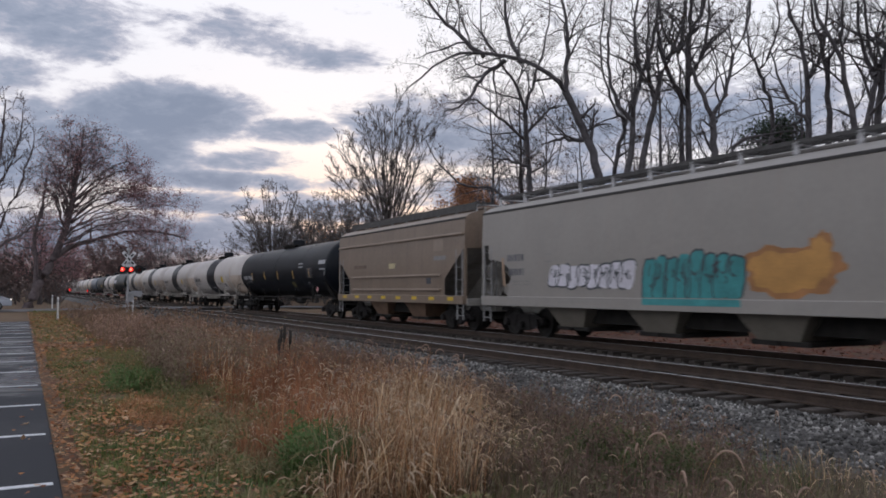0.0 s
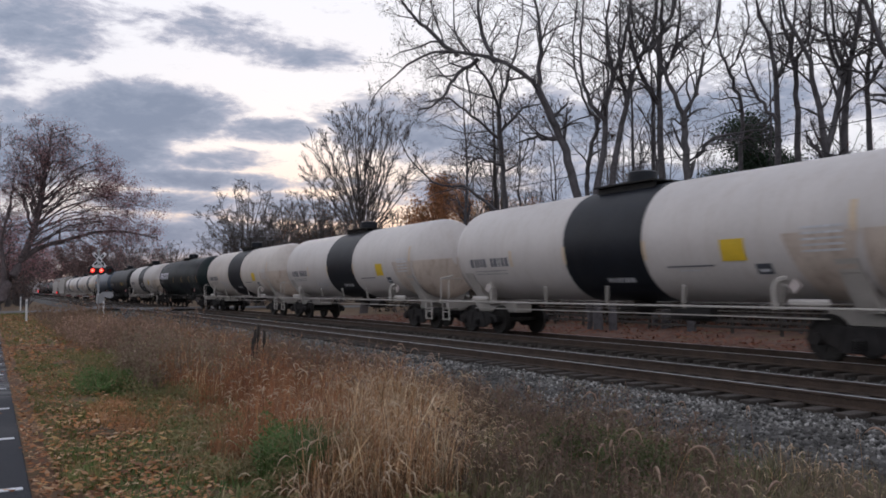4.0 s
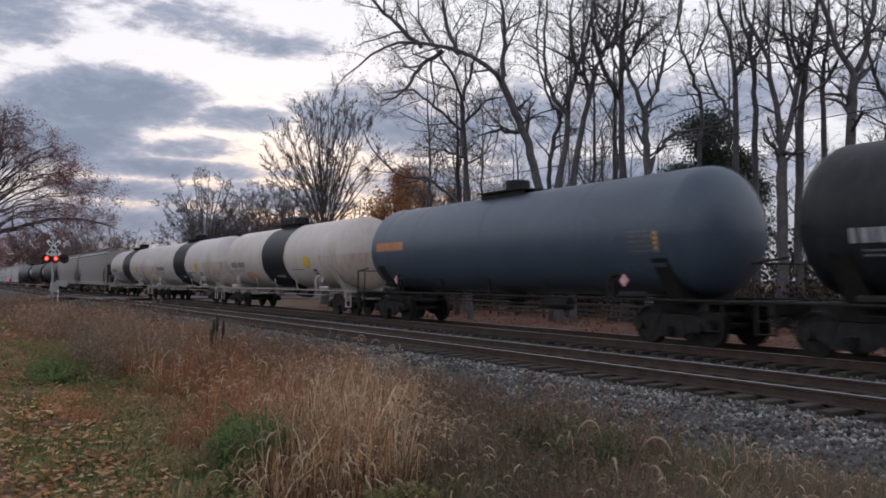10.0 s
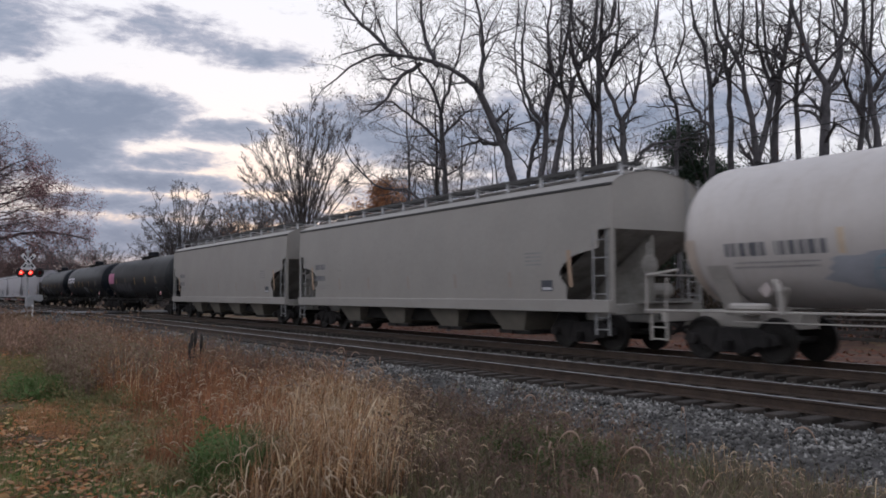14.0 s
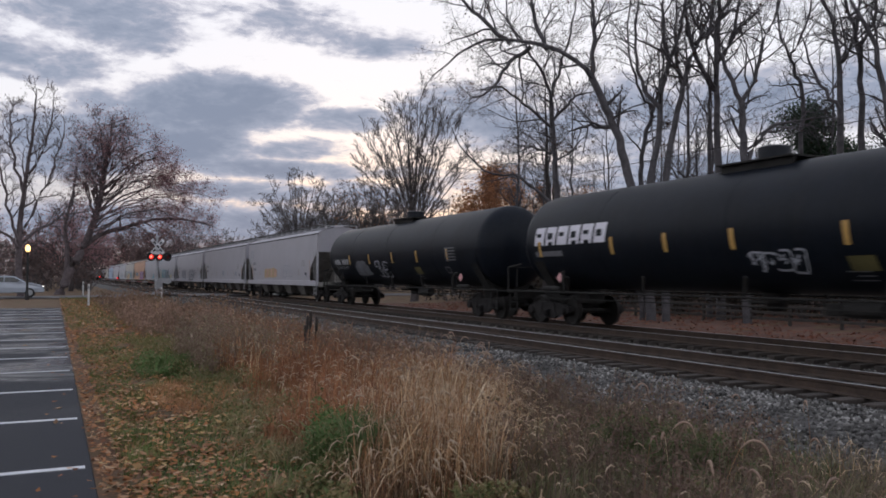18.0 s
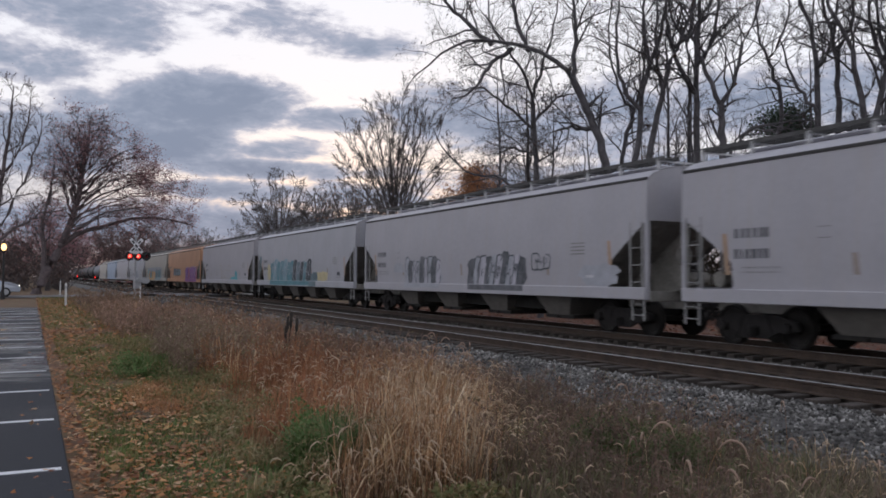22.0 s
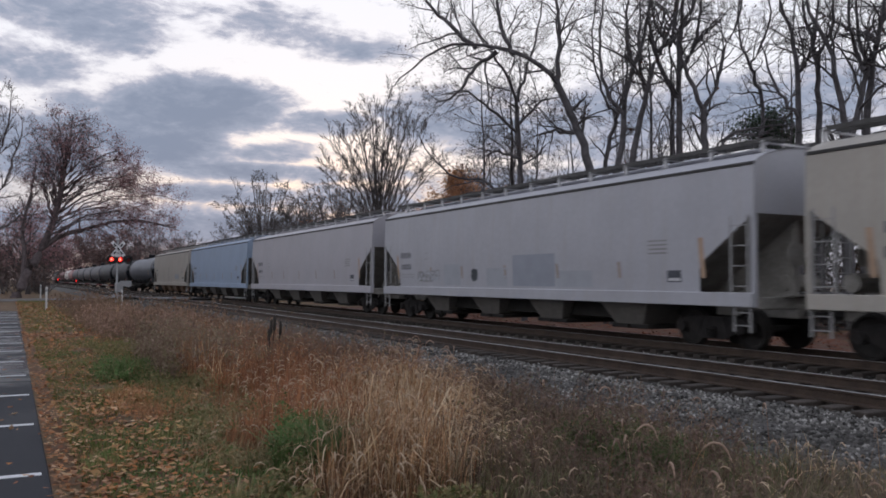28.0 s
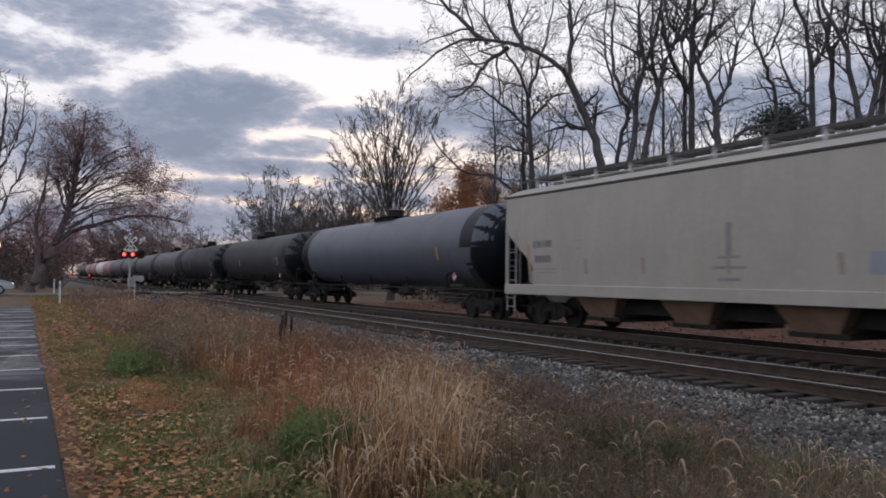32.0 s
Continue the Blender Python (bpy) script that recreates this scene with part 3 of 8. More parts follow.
def tank_car(u0, u1, paint, label, band=None, band_w=3.1, band_at=0.0, light=False, logo=None, extras=(), railing=False, trim=None, head=None, bars=True, plaque=None, strips=None, capped=False):
    """u0, u1: where along the train its two ends lie."""
    length = u1 - u0
    h = length / 2
    car = thing("tank_car", label, "tank car", "freight cars of the train", at=pose(FAR_X, (u0 + u1) / 2, RAIL_Z))
    CARS.append((car, (u0 + u1) / 2))
    lk = round(length, 1)
    trim = trim or STEEL_DARK
    sh = lk - 1.85
    part("tank", shared(("tank", lk), lambda: tank_shell(sh), True), paint, car)
    if band:
        part("jacket_band", shared(("jacket_band", band_w), lambda: tank_ring(band_w, TANK_R + 0.012), True), band, car, "black band round the tank", pose(0, band_at, 0))
    else:
        for y in (-sh * 0.25, sh * 0.02, sh * 0.27):
            part("weld_seam", shared("weld_seam", lambda: tank_ring(0.05, TANK_R + 0.006), True), paint, car, at=pose(0, y, 0))
    if head:
        for s in (-1, 1):
            part("end_band", shared("end_band", lambda: tank_ring(0.9, TANK_R + 0.005), True), head, car, at=pose(0, s * (sh / 2 - 1.3), 0))
    my = band_at if band else 0.3
    part("manway_housing", shared("manway", manway, True), BAND, car, "black cylindrical valve housing", pose(0, my, 0))
    part("top_platform", shared("top_platform", platform_bm), STEEL_DARK, car, at=pose(0, my, 0))
    if railing:
        part("platform_railing", shared("platform_railing", platform_rail), STEEL_DARK, car, at=pose(0, my, 0))
    for turn in (0, 180):
        at = pose(0, 0, 0, 0, 0, turn)
        part("end_sill", shared(("end_sill", lk), lambda: tank_end(lk / 2)), trim, car, at=at)
        part("saddle", shared(("saddle", lk), lambda: saddle_bm(lk / 2)), trim if light else STEEL_DARK, car, at=at)
        for s in (-1, 1):
            if turn == 180:
                part("saddle_wing", shared(("saddle_wing", lk, s), lambda: saddle_wing(lk / 2, s), True), WING if light else paint, car, "stained flared saddle sheet" if light else "", at)
            if turn == 0:
                part("end_railing", shared(("end_railing", lk, s), lambda: end_hoop(lk / 2, s)), trim, car, at=at)
            part("curved_grab", shared(("curved_grab", lk, s), lambda: curved_grab(lk / 2, s)), trim, car, at=at)
            part("corner_step", shared(("corner_step", lk, s), lambda: step_bm(lk / 2, s)), trim, car, at=at)
        part("head_shield", shared(("head_shield", lk), lambda: head_shield(sh), True), WING if light else head if capped else paint, car, "stained half shield over the tank end" if light else "", at)
        if capped:
            part("end_cap", shared(("end_cap", lk), lambda: head_shield(sh, -180, 360, 0.008), True), head, car, "black painted tank end", at)
        part("coupler", shared("coupler", coupler_bm), TRUCK, car, at=at @ pose(0, lk / 2 - 0.86, 0.86))
        truck(car, (h - 2.2) * (1 if turn == 0 else -1))
    for s in (-1, 1):
        part("side_rail", shared(("side_rail", lk, s), lambda: side_rail_bm(lk / 2, s)), trim, car, "thin running rail along the side")
        for k in range(5):
            y = -h + 3.7 + (length - 7.4) * k / 4
            part("rail_strut", shared("rail_strut", strut_bm), trim, car, at=pose(0, y, 0, 0, 0, 0 if s < 0 else 180))
    part("bottom_outlet", shared("bottom_outlet", bottom_gear), STEEL_DARK, car, at=pose(0, my, 0))
    part("brake_gear", shared("brake_gear", brake_cylinder), STEEL_DARK, car, at=pose(0, -2.6, 0))
    ink = INK if light else LIGHT_MARK

    def panel(name, y0, y1, z0, z1, m, lbl="", lift=0.006, skew=0.0):
        part(name, tank_patch(y0, y1, z0, z1, lift, skew), m, car, lbl)

    # amber reflectors, warning panel, stencils, placards
    if light:
        panel("reflector", -7.23, -7.08, 2.52, 3.10, FADED_AMBER, "amber reflective strip", 0.016)
        for y in (-1.62, 1.55, 4.2):
            panel("reflector", y - 0.06, y + 0.06, 2.15, 2.62, FADED_AMBER, "amber reflective strip", 0.018)
        panel("warning_panel", -4.63, -3.98, 2.05, 2.52, YELLOW, "yellow warning panel", 0.016)
        panel("dark_label", -5.20, -4.80, 1.75, 1.97, DARK_MARK, "", 0.016)
        panel("dark_label", -5.12, -4.88, 1.80, 1.86, LIGHT_GREY_MARK, "", 0.020)
        panel("stencil_line", -3.7, -2.25, 1.95, 1.985, INK, "", 0.012)
        panel("stencil_line", -3.3, -2.6, 1.86, 1.885, LIGHT_GREY_MARK, "", 0.012)
        for b in reporting_bars(band_at - 0.95, 1.62, 1.0, 0.12, 4, 0.06):
            panel("stencil_bar", *b, LIGHT_GREY_MARK, "", 0.018)
    else:
        for y in strips or ((6.0, 2.85, -0.2, -3.4, -6.4) if length > 19.4 else (4.55, 1.6, -1.4, -4.6, -7.4)):
            panel("reflector", y - 0.07, y + 0.07, 2.15, 2.63, AMBER, "amber reflective strip", 0.016)
        if plaque:
            panel("warning_panel", -3.30, -2.68, 2.08 if plaque == YELLOW else 1.64, 2.52 if plaque == YELLOW else 1.94, plaque, "yellow warning panel" if plaque == YELLOW else "grimy dull yellow panel", 0.016)
        panel("dark_label", -6.15, -5.72, 1.66, 1.92, TABLE_MARK, "", 0.012)
        panel("dark_label", -6.08, -5.79, 1.71, 1.87, paint, "", 0.016)
        for k in range(3):
            panel("stencil_line", -3.1, -2.5 - 0.2 * (k % 2), 1.62 - 0.09 * k, 1.645 - 0.09 * k, TABLE_MARK, "", 0.012)
    for k in range(5):
        panel("stencil_line", -6.95, -6.02, 2.16 + 0.115 * k, 2.205 + 0.115 * k, LIGHT_GREY_MARK if light else TABLE_MARK, "row of a small stencilled table", 0.016)
    if bars:
        for b in reporting_bars(h - 4.7, 2.17, 1.05, 0.27, 4) + reporting_bars(h - 3.42, 2.17, 0.98, 0.27, 6):
            panel("stencil_bar", *b, ink)
        for z in (2.02, 1.93):
            for b in reporting_bars(h - 4.5, z, 1.9, 0.04, 6, 0.05):
                panel("stencil_line", *b, ink)
    for s in (-1, 1):
        bm = bmesh.new()
        y = s * (h - 3.35)
        box(bm, (-1.36, y, 1.50), (0.03, 0.22, 0.22), 0.0, Matrix.Rotation(radians(45), 4, "X"))
        part("placard", bm, PLACARD if not light else WHITE_PLACARD, car, "diamond hazard placard on a bracket")
    if logo:
        x, top = 0.0, h - 2.15
        for k in range(6):
            y0 = top - x
            panel("emblem_bar", y0 - 0.54, y0, 2.50, 3.06, SPRAY_WHITE, "", 0.008, -0.10)
            panel("emblem_gap", y0 - 0.40, y0 - 0.13, 2.68 if k % 2 else 2.76, 2.88, paint, "", 0.012, -0.03)
            if k % 3 != 2:
                panel("emblem_gap", y0 - 0.40, y0 - 0.16, 2.49, 2.60, paint, "", 0.012, -0.02)
            x += 0.63
        panel("stencil_line", top - 1.5, top, 2.16, 2.32, TABLE_MARK)
    for kind, y0, y1, z0, z1, m in extras:
        if kind == "tag":
            spray(car, y0, y1, z0, z1, m, True)
        elif kind == "splash":
            spray(car, y0, y1, z0, z1, m, True, "splash")
        else:
            panel(kind, y0, y1, z0, z1, m, "", 0.010)
    return car


# -- covered hopper cars --
SILL_Z, NOTCH_Z, EAVE_Z, ROOF_Z = 0.98, 2.98, 4.05, 4.47


def hopper_x(z):
    """Half width of the car at height z: bellied sides, a lip at the eaves, a rounded roof."""
    if z <= EAVE_Z:
        return 1.54 + 0.05 * math.sin(math.pi * (z - SILL_Z) / (EAVE_Z - SILL_Z))
    t = min(1.0, (z - EAVE_Z) / (ROOF_Z - EAVE_Z))
    return 1.50 * math.cos(t * math.pi / 2) ** 0.62


def hopper_half(z, h, notch=2.1, style="cut"):
    """Half length of the side sheet at height z: the lower corners are cut away."""
    if z >= NOTCH_Z:
        return h
    if style == "round":
        if z > 2.45:
            return h - 0.45
        t = min(1.0, max(0.0, (2.45 - z) / 1.0))
        return h - 0.45 - 1.4 * math.sin(math.pi * min(0.72, 0.12 + 0.75 * t)) ** 0.7
    return h - 1.55 * min(1.0, (NOTCH_Z - z) / 1.08)


def hopper_shell(length, style):
    bm = bmesh.new()
    h = length / 2 - 0.62
    zs = [1.2 + (NOTCH_Z - 1.2) * k / 12 for k in range(12)] + [NOTCH_Z - 0.002, NOTCH_Z] + [NOTCH_Z + (EAVE_Z - NOTCH_Z) * k / 6 for k in range(1, 7)]
    roof = [EAVE_Z + (ROOF_Z - EAVE_Z) * math.sin(math.pi / 2 * k / 8) for k in range(1, 9)]
    prof = [(-hopper_x(z), z) for z in zs + roof] + [(hopper_x(z), z) for z in (zs + roof)[::-1][1:]]
    rows = []
    for x, z in prof:
        q = hopper_half(z, h, 2.1, style)
        if z > EAVE_Z:
            q = h
        rows.append([bm.verts.new((x, -q + 2 * q * k / 4, z)) for k in range(5)])
    for a, b in zip(rows, rows[1:]):
        for k in range(4):
            bm.faces.new((a[k], a[k + 1], b[k + 1], b[k]))
    return bm


def hopper_end(length):
    """Upper end wall and the slope sheet below it, at the +y end."""
    bm = bmesh.new()
    h = length / 2 - 0.62
    zs = [NOTCH_Z, 3.5, EAVE_Z] + [EAVE_Z + (ROOF_Z - EAVE_Z) * math.sin(math.pi / 2 * k / 6) for k in range(1, 7)]
    pts = [(-hopper_x(z) * 0.995, h - 0.03, z) for z in zs] + [(hopper_x(z) * 0.995, h - 0.03, z) for z in zs[::-1][1:]]
    plate(bm, pts, (0, -0.04, 0))
    return bm


def slope_sheet(length):
    bm = bmesh.new()
    h = length / 2 - 0.62
    x = hopper_x(1.9) * 0.985
    plate(bm, [(-x, h - 0.08, NOTCH_Z), (x, h - 0.08, NOTCH_Z), (x, h - 3.1, 1.0), (-x, h - 3.1, 1.0)], (0, -0.04, -0.03))
    plate(bm, [(-0.06, h - 0.2, NOTCH_Z - 0.1), (-0.06, h - 2.9, 1.02), (-0.06, h - 0.2, 1.02)], (0.12, 0, 0))
    return bm


def outlet_bay(w, deep):
    bm = bmesh.new()
    top = [(-1.42, -w / 2, 1.06), (1.42, -w / 2, 1.06), (1.42, w / 2, 1.06), (-1.42, w / 2, 1.06)]
    low = [(-1.16, -w * 0.27, deep), (1.16, -w * 0.27, deep), (1.16, w * 0.27, deep), (-1.16, w * 0.27, deep)]
    a, b = [bm.verts.new(p) for p in top], [bm.verts.new(p) for p in low]
    bm.faces.new(a)
    bm.faces.new(b[::-1])
    for i in range(4):
        bm.faces.new((a[i], a[(i + 1) % 4], b[(i + 1) % 4], b[i]))
    return bm


def inner_hopper(w):
    bm = bmesh.new()
    plate(bm, [(-0.95, -w * 0.46, 1.05), (-0.95, w * 0.46, 1.05), (-0.95, w * 0.34, 0.55), (-0.95, -w * 0.34, 0.55)], (1.9, 0, 0))
    return bm


def outlet_gate(w, deep):
    bm = bmesh.new()
    box(bm, (0, 0, deep - 0.05), (2.3, w * 0.42, 0.12), 0.02)
    rod(bm, (-1.25, 0, deep - 0.06), (1.25, 0, deep - 0.06), 0.05)
    return bm


def sill_bm(length, s):
    bm = bmesh.new()
    box(bm, (s * 1.575, 0, 1.13), (0.13, length - 1.30, 0.31), 0.015)
    return bm


def walkway(length):
    bm = bmesh.new()
    n = int((length - 1.4) / 0.24)
    for x in (-0.72, 0.72):
        for dx in (-0.24, 0, 0.24):
            box(bm, (x + dx, 0, ROOF_Z + 0.14), (0.03, length - 1.3, 0.09))
        for k in range(n):
            box(bm, (x, -(length - 1.4) / 2 + 0.24 * k, ROOF_Z + 0.13), (0.50, 0.03, 0.03))
    return bm


def walkway_stand():
    bm = bmesh.new()
    for x in (-0.95, 0.95):
        box(bm, (x, 0, ROOF_Z - 0.04), (0.06, 0.10, 0.36))
    box(bm, (0, 0, ROOF_Z + 0.09), (1.96, 0.05, 0.04))
    return bm


def hatch(length):
    bm = bmesh.new()
    box(bm, (0, 0, ROOF_Z + 0.05), (0.62, length, 0.12), 0.03)
    return bm


def eave_lip(length, s):
    bm = bmesh.new()
    box(bm, (s * 1.535, 0, EAVE_Z), (0.05, length - 1.26, 0.075), 0.01)
    return bm


def corner_post(length, s):
    bm = bmesh.new()
    h = length / 2 - 0.62
    for x in (1.53 * s,):
        box(bm, (x, h - 0.04, (1.0 + NOTCH_Z) / 2 + 0.03), (0.09, 0.10, NOTCH_Z - 0.9))
    return bm


def end_frame(length):
    bm = bmesh.new()
    h = length / 2
    box(bm, (0, h - 0.66, 1.06), (3.0, 0.20, 0.26), 0.02)
    box(bm, (0, h - 1.7, 0.88), (0.70, 2.3, 0.32), 0.02)
    box(bm, (0.5, h - 0.52, 1.9), (0.06, 0.06, 1.5))
    lathe(bm, [(0, 0.05), (0.02, 0.27), (0.05, 0.27), (0.06, 0.05)], "Y", 16, (0.5, h - 0.48, 2.1))
    box(bm, (-0.2, h - 0.6, 1.22), (2.0, 0.4, 0.04))
    lathe(bm, [(-0.5, 0.04), (-0.48, 0.19), (0.5, 0.19), (0.52, 0.04)], "X", 12, (-0.4, h - 1.1, 1.5))
    return bm


def hopper_patch(y0, y1, z0, z1, lift=0.006, skew=0.0):
    bm = bmesh.new()
    rows = []
    n = max(1, int((z1 - z0) / 0.3) + 1)
    for k in range(n + 1):
        z = z0 + (z1 - z0) * k / n
        x = -hopper_x(z) - lift
        rows.append([bm.verts.new((x, y0 + skew * k / n, z)), bm.verts.new((x, y1 + skew * k / n, z))])
    for a, b in zip(rows, rows[1:]):
        bm.faces.new((a[0], a[1], b[1], b[0]))
    return bm


def spray(car, y0, y1, z0, z1, mats_, on_tank=False, style="letters", letters=None):
    """Sprayed lettering: fat filled letters that touch, dark strokes round and inside them; or a ragged cloud of colour."""
    r = random.Random(int(abs(y0 * 31 + y1 * 17 + z0 * 7) * 100) + len(mats_))

    def point(bm, yy, zz, lift):
        zz = min(max(zz, 1.30 if not on_tank else 1.3), 3.9)
        if on_tank:
            return bm.verts.new((-math.sqrt(max(0.05, (TANK_R + lift) ** 2 - (zz - TANK_Z) ** 2)) - 0.012, yy, zz))
        return bm.verts.new((-hopper_x(zz) - lift, yy, zz))

    def blob(cy, zc, ry, rz, slant, rag, lift, m, name, power=4.0):
        ring, ph, n = [], r.uniform(0, 6.28), 44 if rag > 0.1 else 26
        for i in range(n):
            t = 2 * math.pi * i / n
            c_, s_ = math.cos(t), math.sin(t)
            q = 1.0 / (abs(c_) ** power + abs(s_) ** power) ** (1 / power) * (1 + rag * (0.6 * math.sin(3 * t + ph) + 0.5 * math.sin(7 * t + 2 * ph) + 0.45 * math.sin(13 * t + 3 * ph)))
            zz = zc + rz * q * s_
            ring.append((cy + ry * q * c_ + slant * (zz - zc), zz))
        bm = bmesh.new()
        mid = point(bm, cy, zc, lift)
        rows = [[point(bm, cy + f * (p - cy), zc + f * (q - zc), lift) for p, q in ring] for f in ((0.4, 0.75, 1.0) if on_tank else (0.6, 1.0))]
        for i in range(n):
            j = (i + 1) % n
            bm.faces.new((mid, rows[0][i], rows[0][j]))
            for a, b in zip(rows, rows[1:]):
                bm.faces.new((a[i], b[i], b[j], a[j]))
        part(name, bm, m, car)
        return ring

    def stroke(pts, wide, lift, m):
        p = np.asarray(pts, float)
        d = np.gradient(p, axis=0)
        d /= np.linalg.norm(d, axis=1, keepdims=True) + 1e-9
        bm = bmesh.new()
        rows = [(point(bm, q[0] - e[1] * wide / 2, q[1] + e[0] * wide / 2, lift), point(bm, q[0] + e[1] * wide / 2, q[1] - e[0] * wide / 2, lift)) for q, e in zip(p, d)]
        for g, h_ in zip(rows, rows[1:]):
            bm.faces.new((g[0], g[1], h_[1], h_[0]))
        part("sprayed_outline", bm, m, car)

    if style == "splash":
        for k, m in enumerate(mats_):
            f = 1.0 - 0.22 * k
            blob((y0 + y1) / 2 + r.uniform(-0.08, 0.08) * (y1 - y0), (z0 + z1) / 2, (y1 - y0) / 2 * f, (z1 - z0) / 2 * f, 0.0, 0.13, 0.007 + 0.002 * k, m, "sprayed_patch", 3.0)
        return
    high = z1 - z0
    if len(mats_) > 2 and not on_tank:
        blob((y0 + y1) / 2, (z0 + z1) / 2 - 0.04, (y1 - y0) / 2 + 0.1, high / 2 - 0.06, 0.0, 0.035, 0.0062, mats_[1], "sprayed_ground", 6.0)
    if not on_tank and z0 < 1.2:
        part("sprayed_sill", box(bmesh.new(), (-1.6425, (y0 + y1) / 2, (z0 + 1.28) / 2), (0.005, y1 - y0, 1.28 - z0)), mats_[1], car)
    n = letters or max(3, int((y1 - y0) / (high * 0.72)))
    w = (y1 - y0) / n
    lean = r.uniform(-0.35, -0.1)
    for k in range(n):
        cy, zc = y1 - (k + 0.5) * w, (z0 + z1) / 2 + r.uniform(-0.05, 0.05) * high
        m = mats_[1 + (k % (len(mats_) - 1))]
        ry, rz = w * r.uniform(0.55, 0.72), high * r.uniform(0.38, 0.52)
        lift = 0.007 + 0.0012 * (k % 3)
        ring = blob(cy, zc, ry, rz, lean, 0.05, lift, m, "sprayed_lettering")
        cut = r.randrange(len(ring))
        turn = ring[cut:] + ring[:cut]
        stroke(turn[:r.randint(15, 23)], 0.045, 0.0125, mats_[0])
        for j in range(r.randint(2, 4)):
            y_, z_ = cy + r.uniform(-0.5, 0.5) * ry, zc + r.uniform(-0.35, 0.25) * rz
            bend = r.uniform(-0.4, 0.4) * ry
            up_ = r.uniform(0.3, 0.7) * rz
            stroke([(y_ + bend * math.sin(math.pi * q / 6) + lean * up_ * q / 6 + (0.5 * ry * q / 6 if j == 1 else 0), z_ + up_ * (q / 6 if j != 1 else 0.2 * q / 6)) for q in range(7)], r.uniform(0.03, 0.06), 0.0135, mats_[0])


def hopper_car(u0, u1, paint, label, style="cut", bays=4, tags=(), patches=(), rust=None, ribs=False, outlet=None, marks=True, walk_paint=None):
    length = u1 - u0
    lk = round(length, 1)
    h = lk / 2
    car = thing("hopper_car", label, "hopper car", "freight cars of the train", at=pose(FAR_X, (u0 + u1) / 2, RAIL_Z))
    CARS.append((car, (u0 + u1) / 2))
    part("body", shared(("hopper_body", lk, style), lambda: hopper_shell(lk, style), True), paint, car)
    for s in (-1, 1):
        part("side_sill", shared(("side_sill", lk, s), lambda: sill_bm(lk, s)), paint, car)
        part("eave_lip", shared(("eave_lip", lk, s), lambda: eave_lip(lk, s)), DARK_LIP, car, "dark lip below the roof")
    part("roof_hatch", shared(("roof_hatch", lk), lambda: hatch(lk - 3.0)), paint, car)
    part("running_board", shared(("running_board", lk), lambda: walkway(lk)), GRATE, car, "dark steel roof walkway")
    for k in range(int(lk / 1.5)):
        part("walkway_stand", shared("walkway_stand", walkway_stand), GALV, car, at=pose(0, -h + 0.9 + 1.5 * k, 0))
    for turn in (0, 180):
        at = pose(0, 0, 0, 0, 0, turn)
        part("end_wall", shared(("end_wall", lk), lambda: hopper_end(lk)), paint, car, at=at)
        part("slope_sheet", shared(("slope_sheet", lk), lambda: slope_sheet(lk)), GRIMY_SHADED, car, at=at)
        for s in (-1, 1):
            part("corner_post", shared(("corner_post", lk, s), lambda: corner_post(lk, s)), paint, car, at=at)
        part("end_frame", shared(("end_frame", lk), lambda: end_frame(lk)), GRIMY_SHADED, car, at=at)
        part("coupler", shared("coupler", coupler_bm), TRUCK, car, at=at @ pose(0, h - 0.86, 0.86))
        for x in (-1.58, 1.58):
            part("ladder", shared("short_ladder", lambda: ladder_bm(1.75, 0.46, 4)), LADDER, car, at=at @ pose(x, h - 1.02, 1.2))
            part("stirrup", shared("stirrup", lambda: ladder_bm(0.55, 0.44, 2)), LADDER, car, at=at @ pose(x, h - 0.95, 0.44))
        part("end_ladder", shared("end_ladder", lambda: ladder_bm(3.1, 0.44, 9)), LADDER, car, at=at @ pose(-1.18, h - 0.52, 1.2, 0, 0, 90))
        truck(car, (h - 2.3) * (1 if turn == 0 else -1))
    deep = 0.42
    span = lk - 6.6
    bw = span / bays
    for k in range(bays):
        y = -span / 2 + bw * (k + 0.5)
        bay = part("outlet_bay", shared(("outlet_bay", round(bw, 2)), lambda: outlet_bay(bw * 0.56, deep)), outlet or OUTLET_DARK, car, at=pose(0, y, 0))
        # an added black prism stands for the shade between two outlets
        if k:
            part("inner_hopper", shared(("inner_hopper", round(bw, 2)), lambda: inner_hopper(bw)), STEEL_DARK, car, "black sheet added for the shade between the outlets", pose(0, y - bw / 2, 0))
        part("outlet_gate", shared(("outlet_gate", round(bw, 2)), lambda: outlet_gate(bw, deep)), STEEL_DARK, bay)
    part("centre_sill", shared(("centre_sill", lk), lambda: box(bmesh.new(), (0, 0, 0.84), (0.36, lk - 3.4, 0.34), 0.01)), STEEL_DARK, car)

    def panel(name, y0, y1, z0, z1, m, lbl="", lift=0.006, skew=0.0):
        part(name, hopper_patch(y0, y1, z0, z1, lift, skew), m, car, lbl)

    if ribs:
        for z in (3.50, 2.05, 1.50):
            for s in (-1, 1):
                part("side_rib", box(bmesh.new(), (s * (hopper_x(z) + 0.02), 0, z), (0.13, lk - (1.4 if z > NOTCH_Z else 5.0), 0.08), 0.015), TAN_RIB, car, "dusty raised rib")
        for s in (-1, 1):
            part("walkway_skirt", box(bmesh.new(), (s * 1.0, 0, ROOF_Z + 0.02), (0.03, lk - 1.6, 0.22)), GRATE, car, "dark sheet below the roof walkway")
        for k in range(8):
            part("reflector", box(bmesh.new(), (-1.643, -h + 1.6 + 1.55 * k, 1.17), (0.008, 0.46, 0.13)), YELLOW, car, "yellow reflective strip")
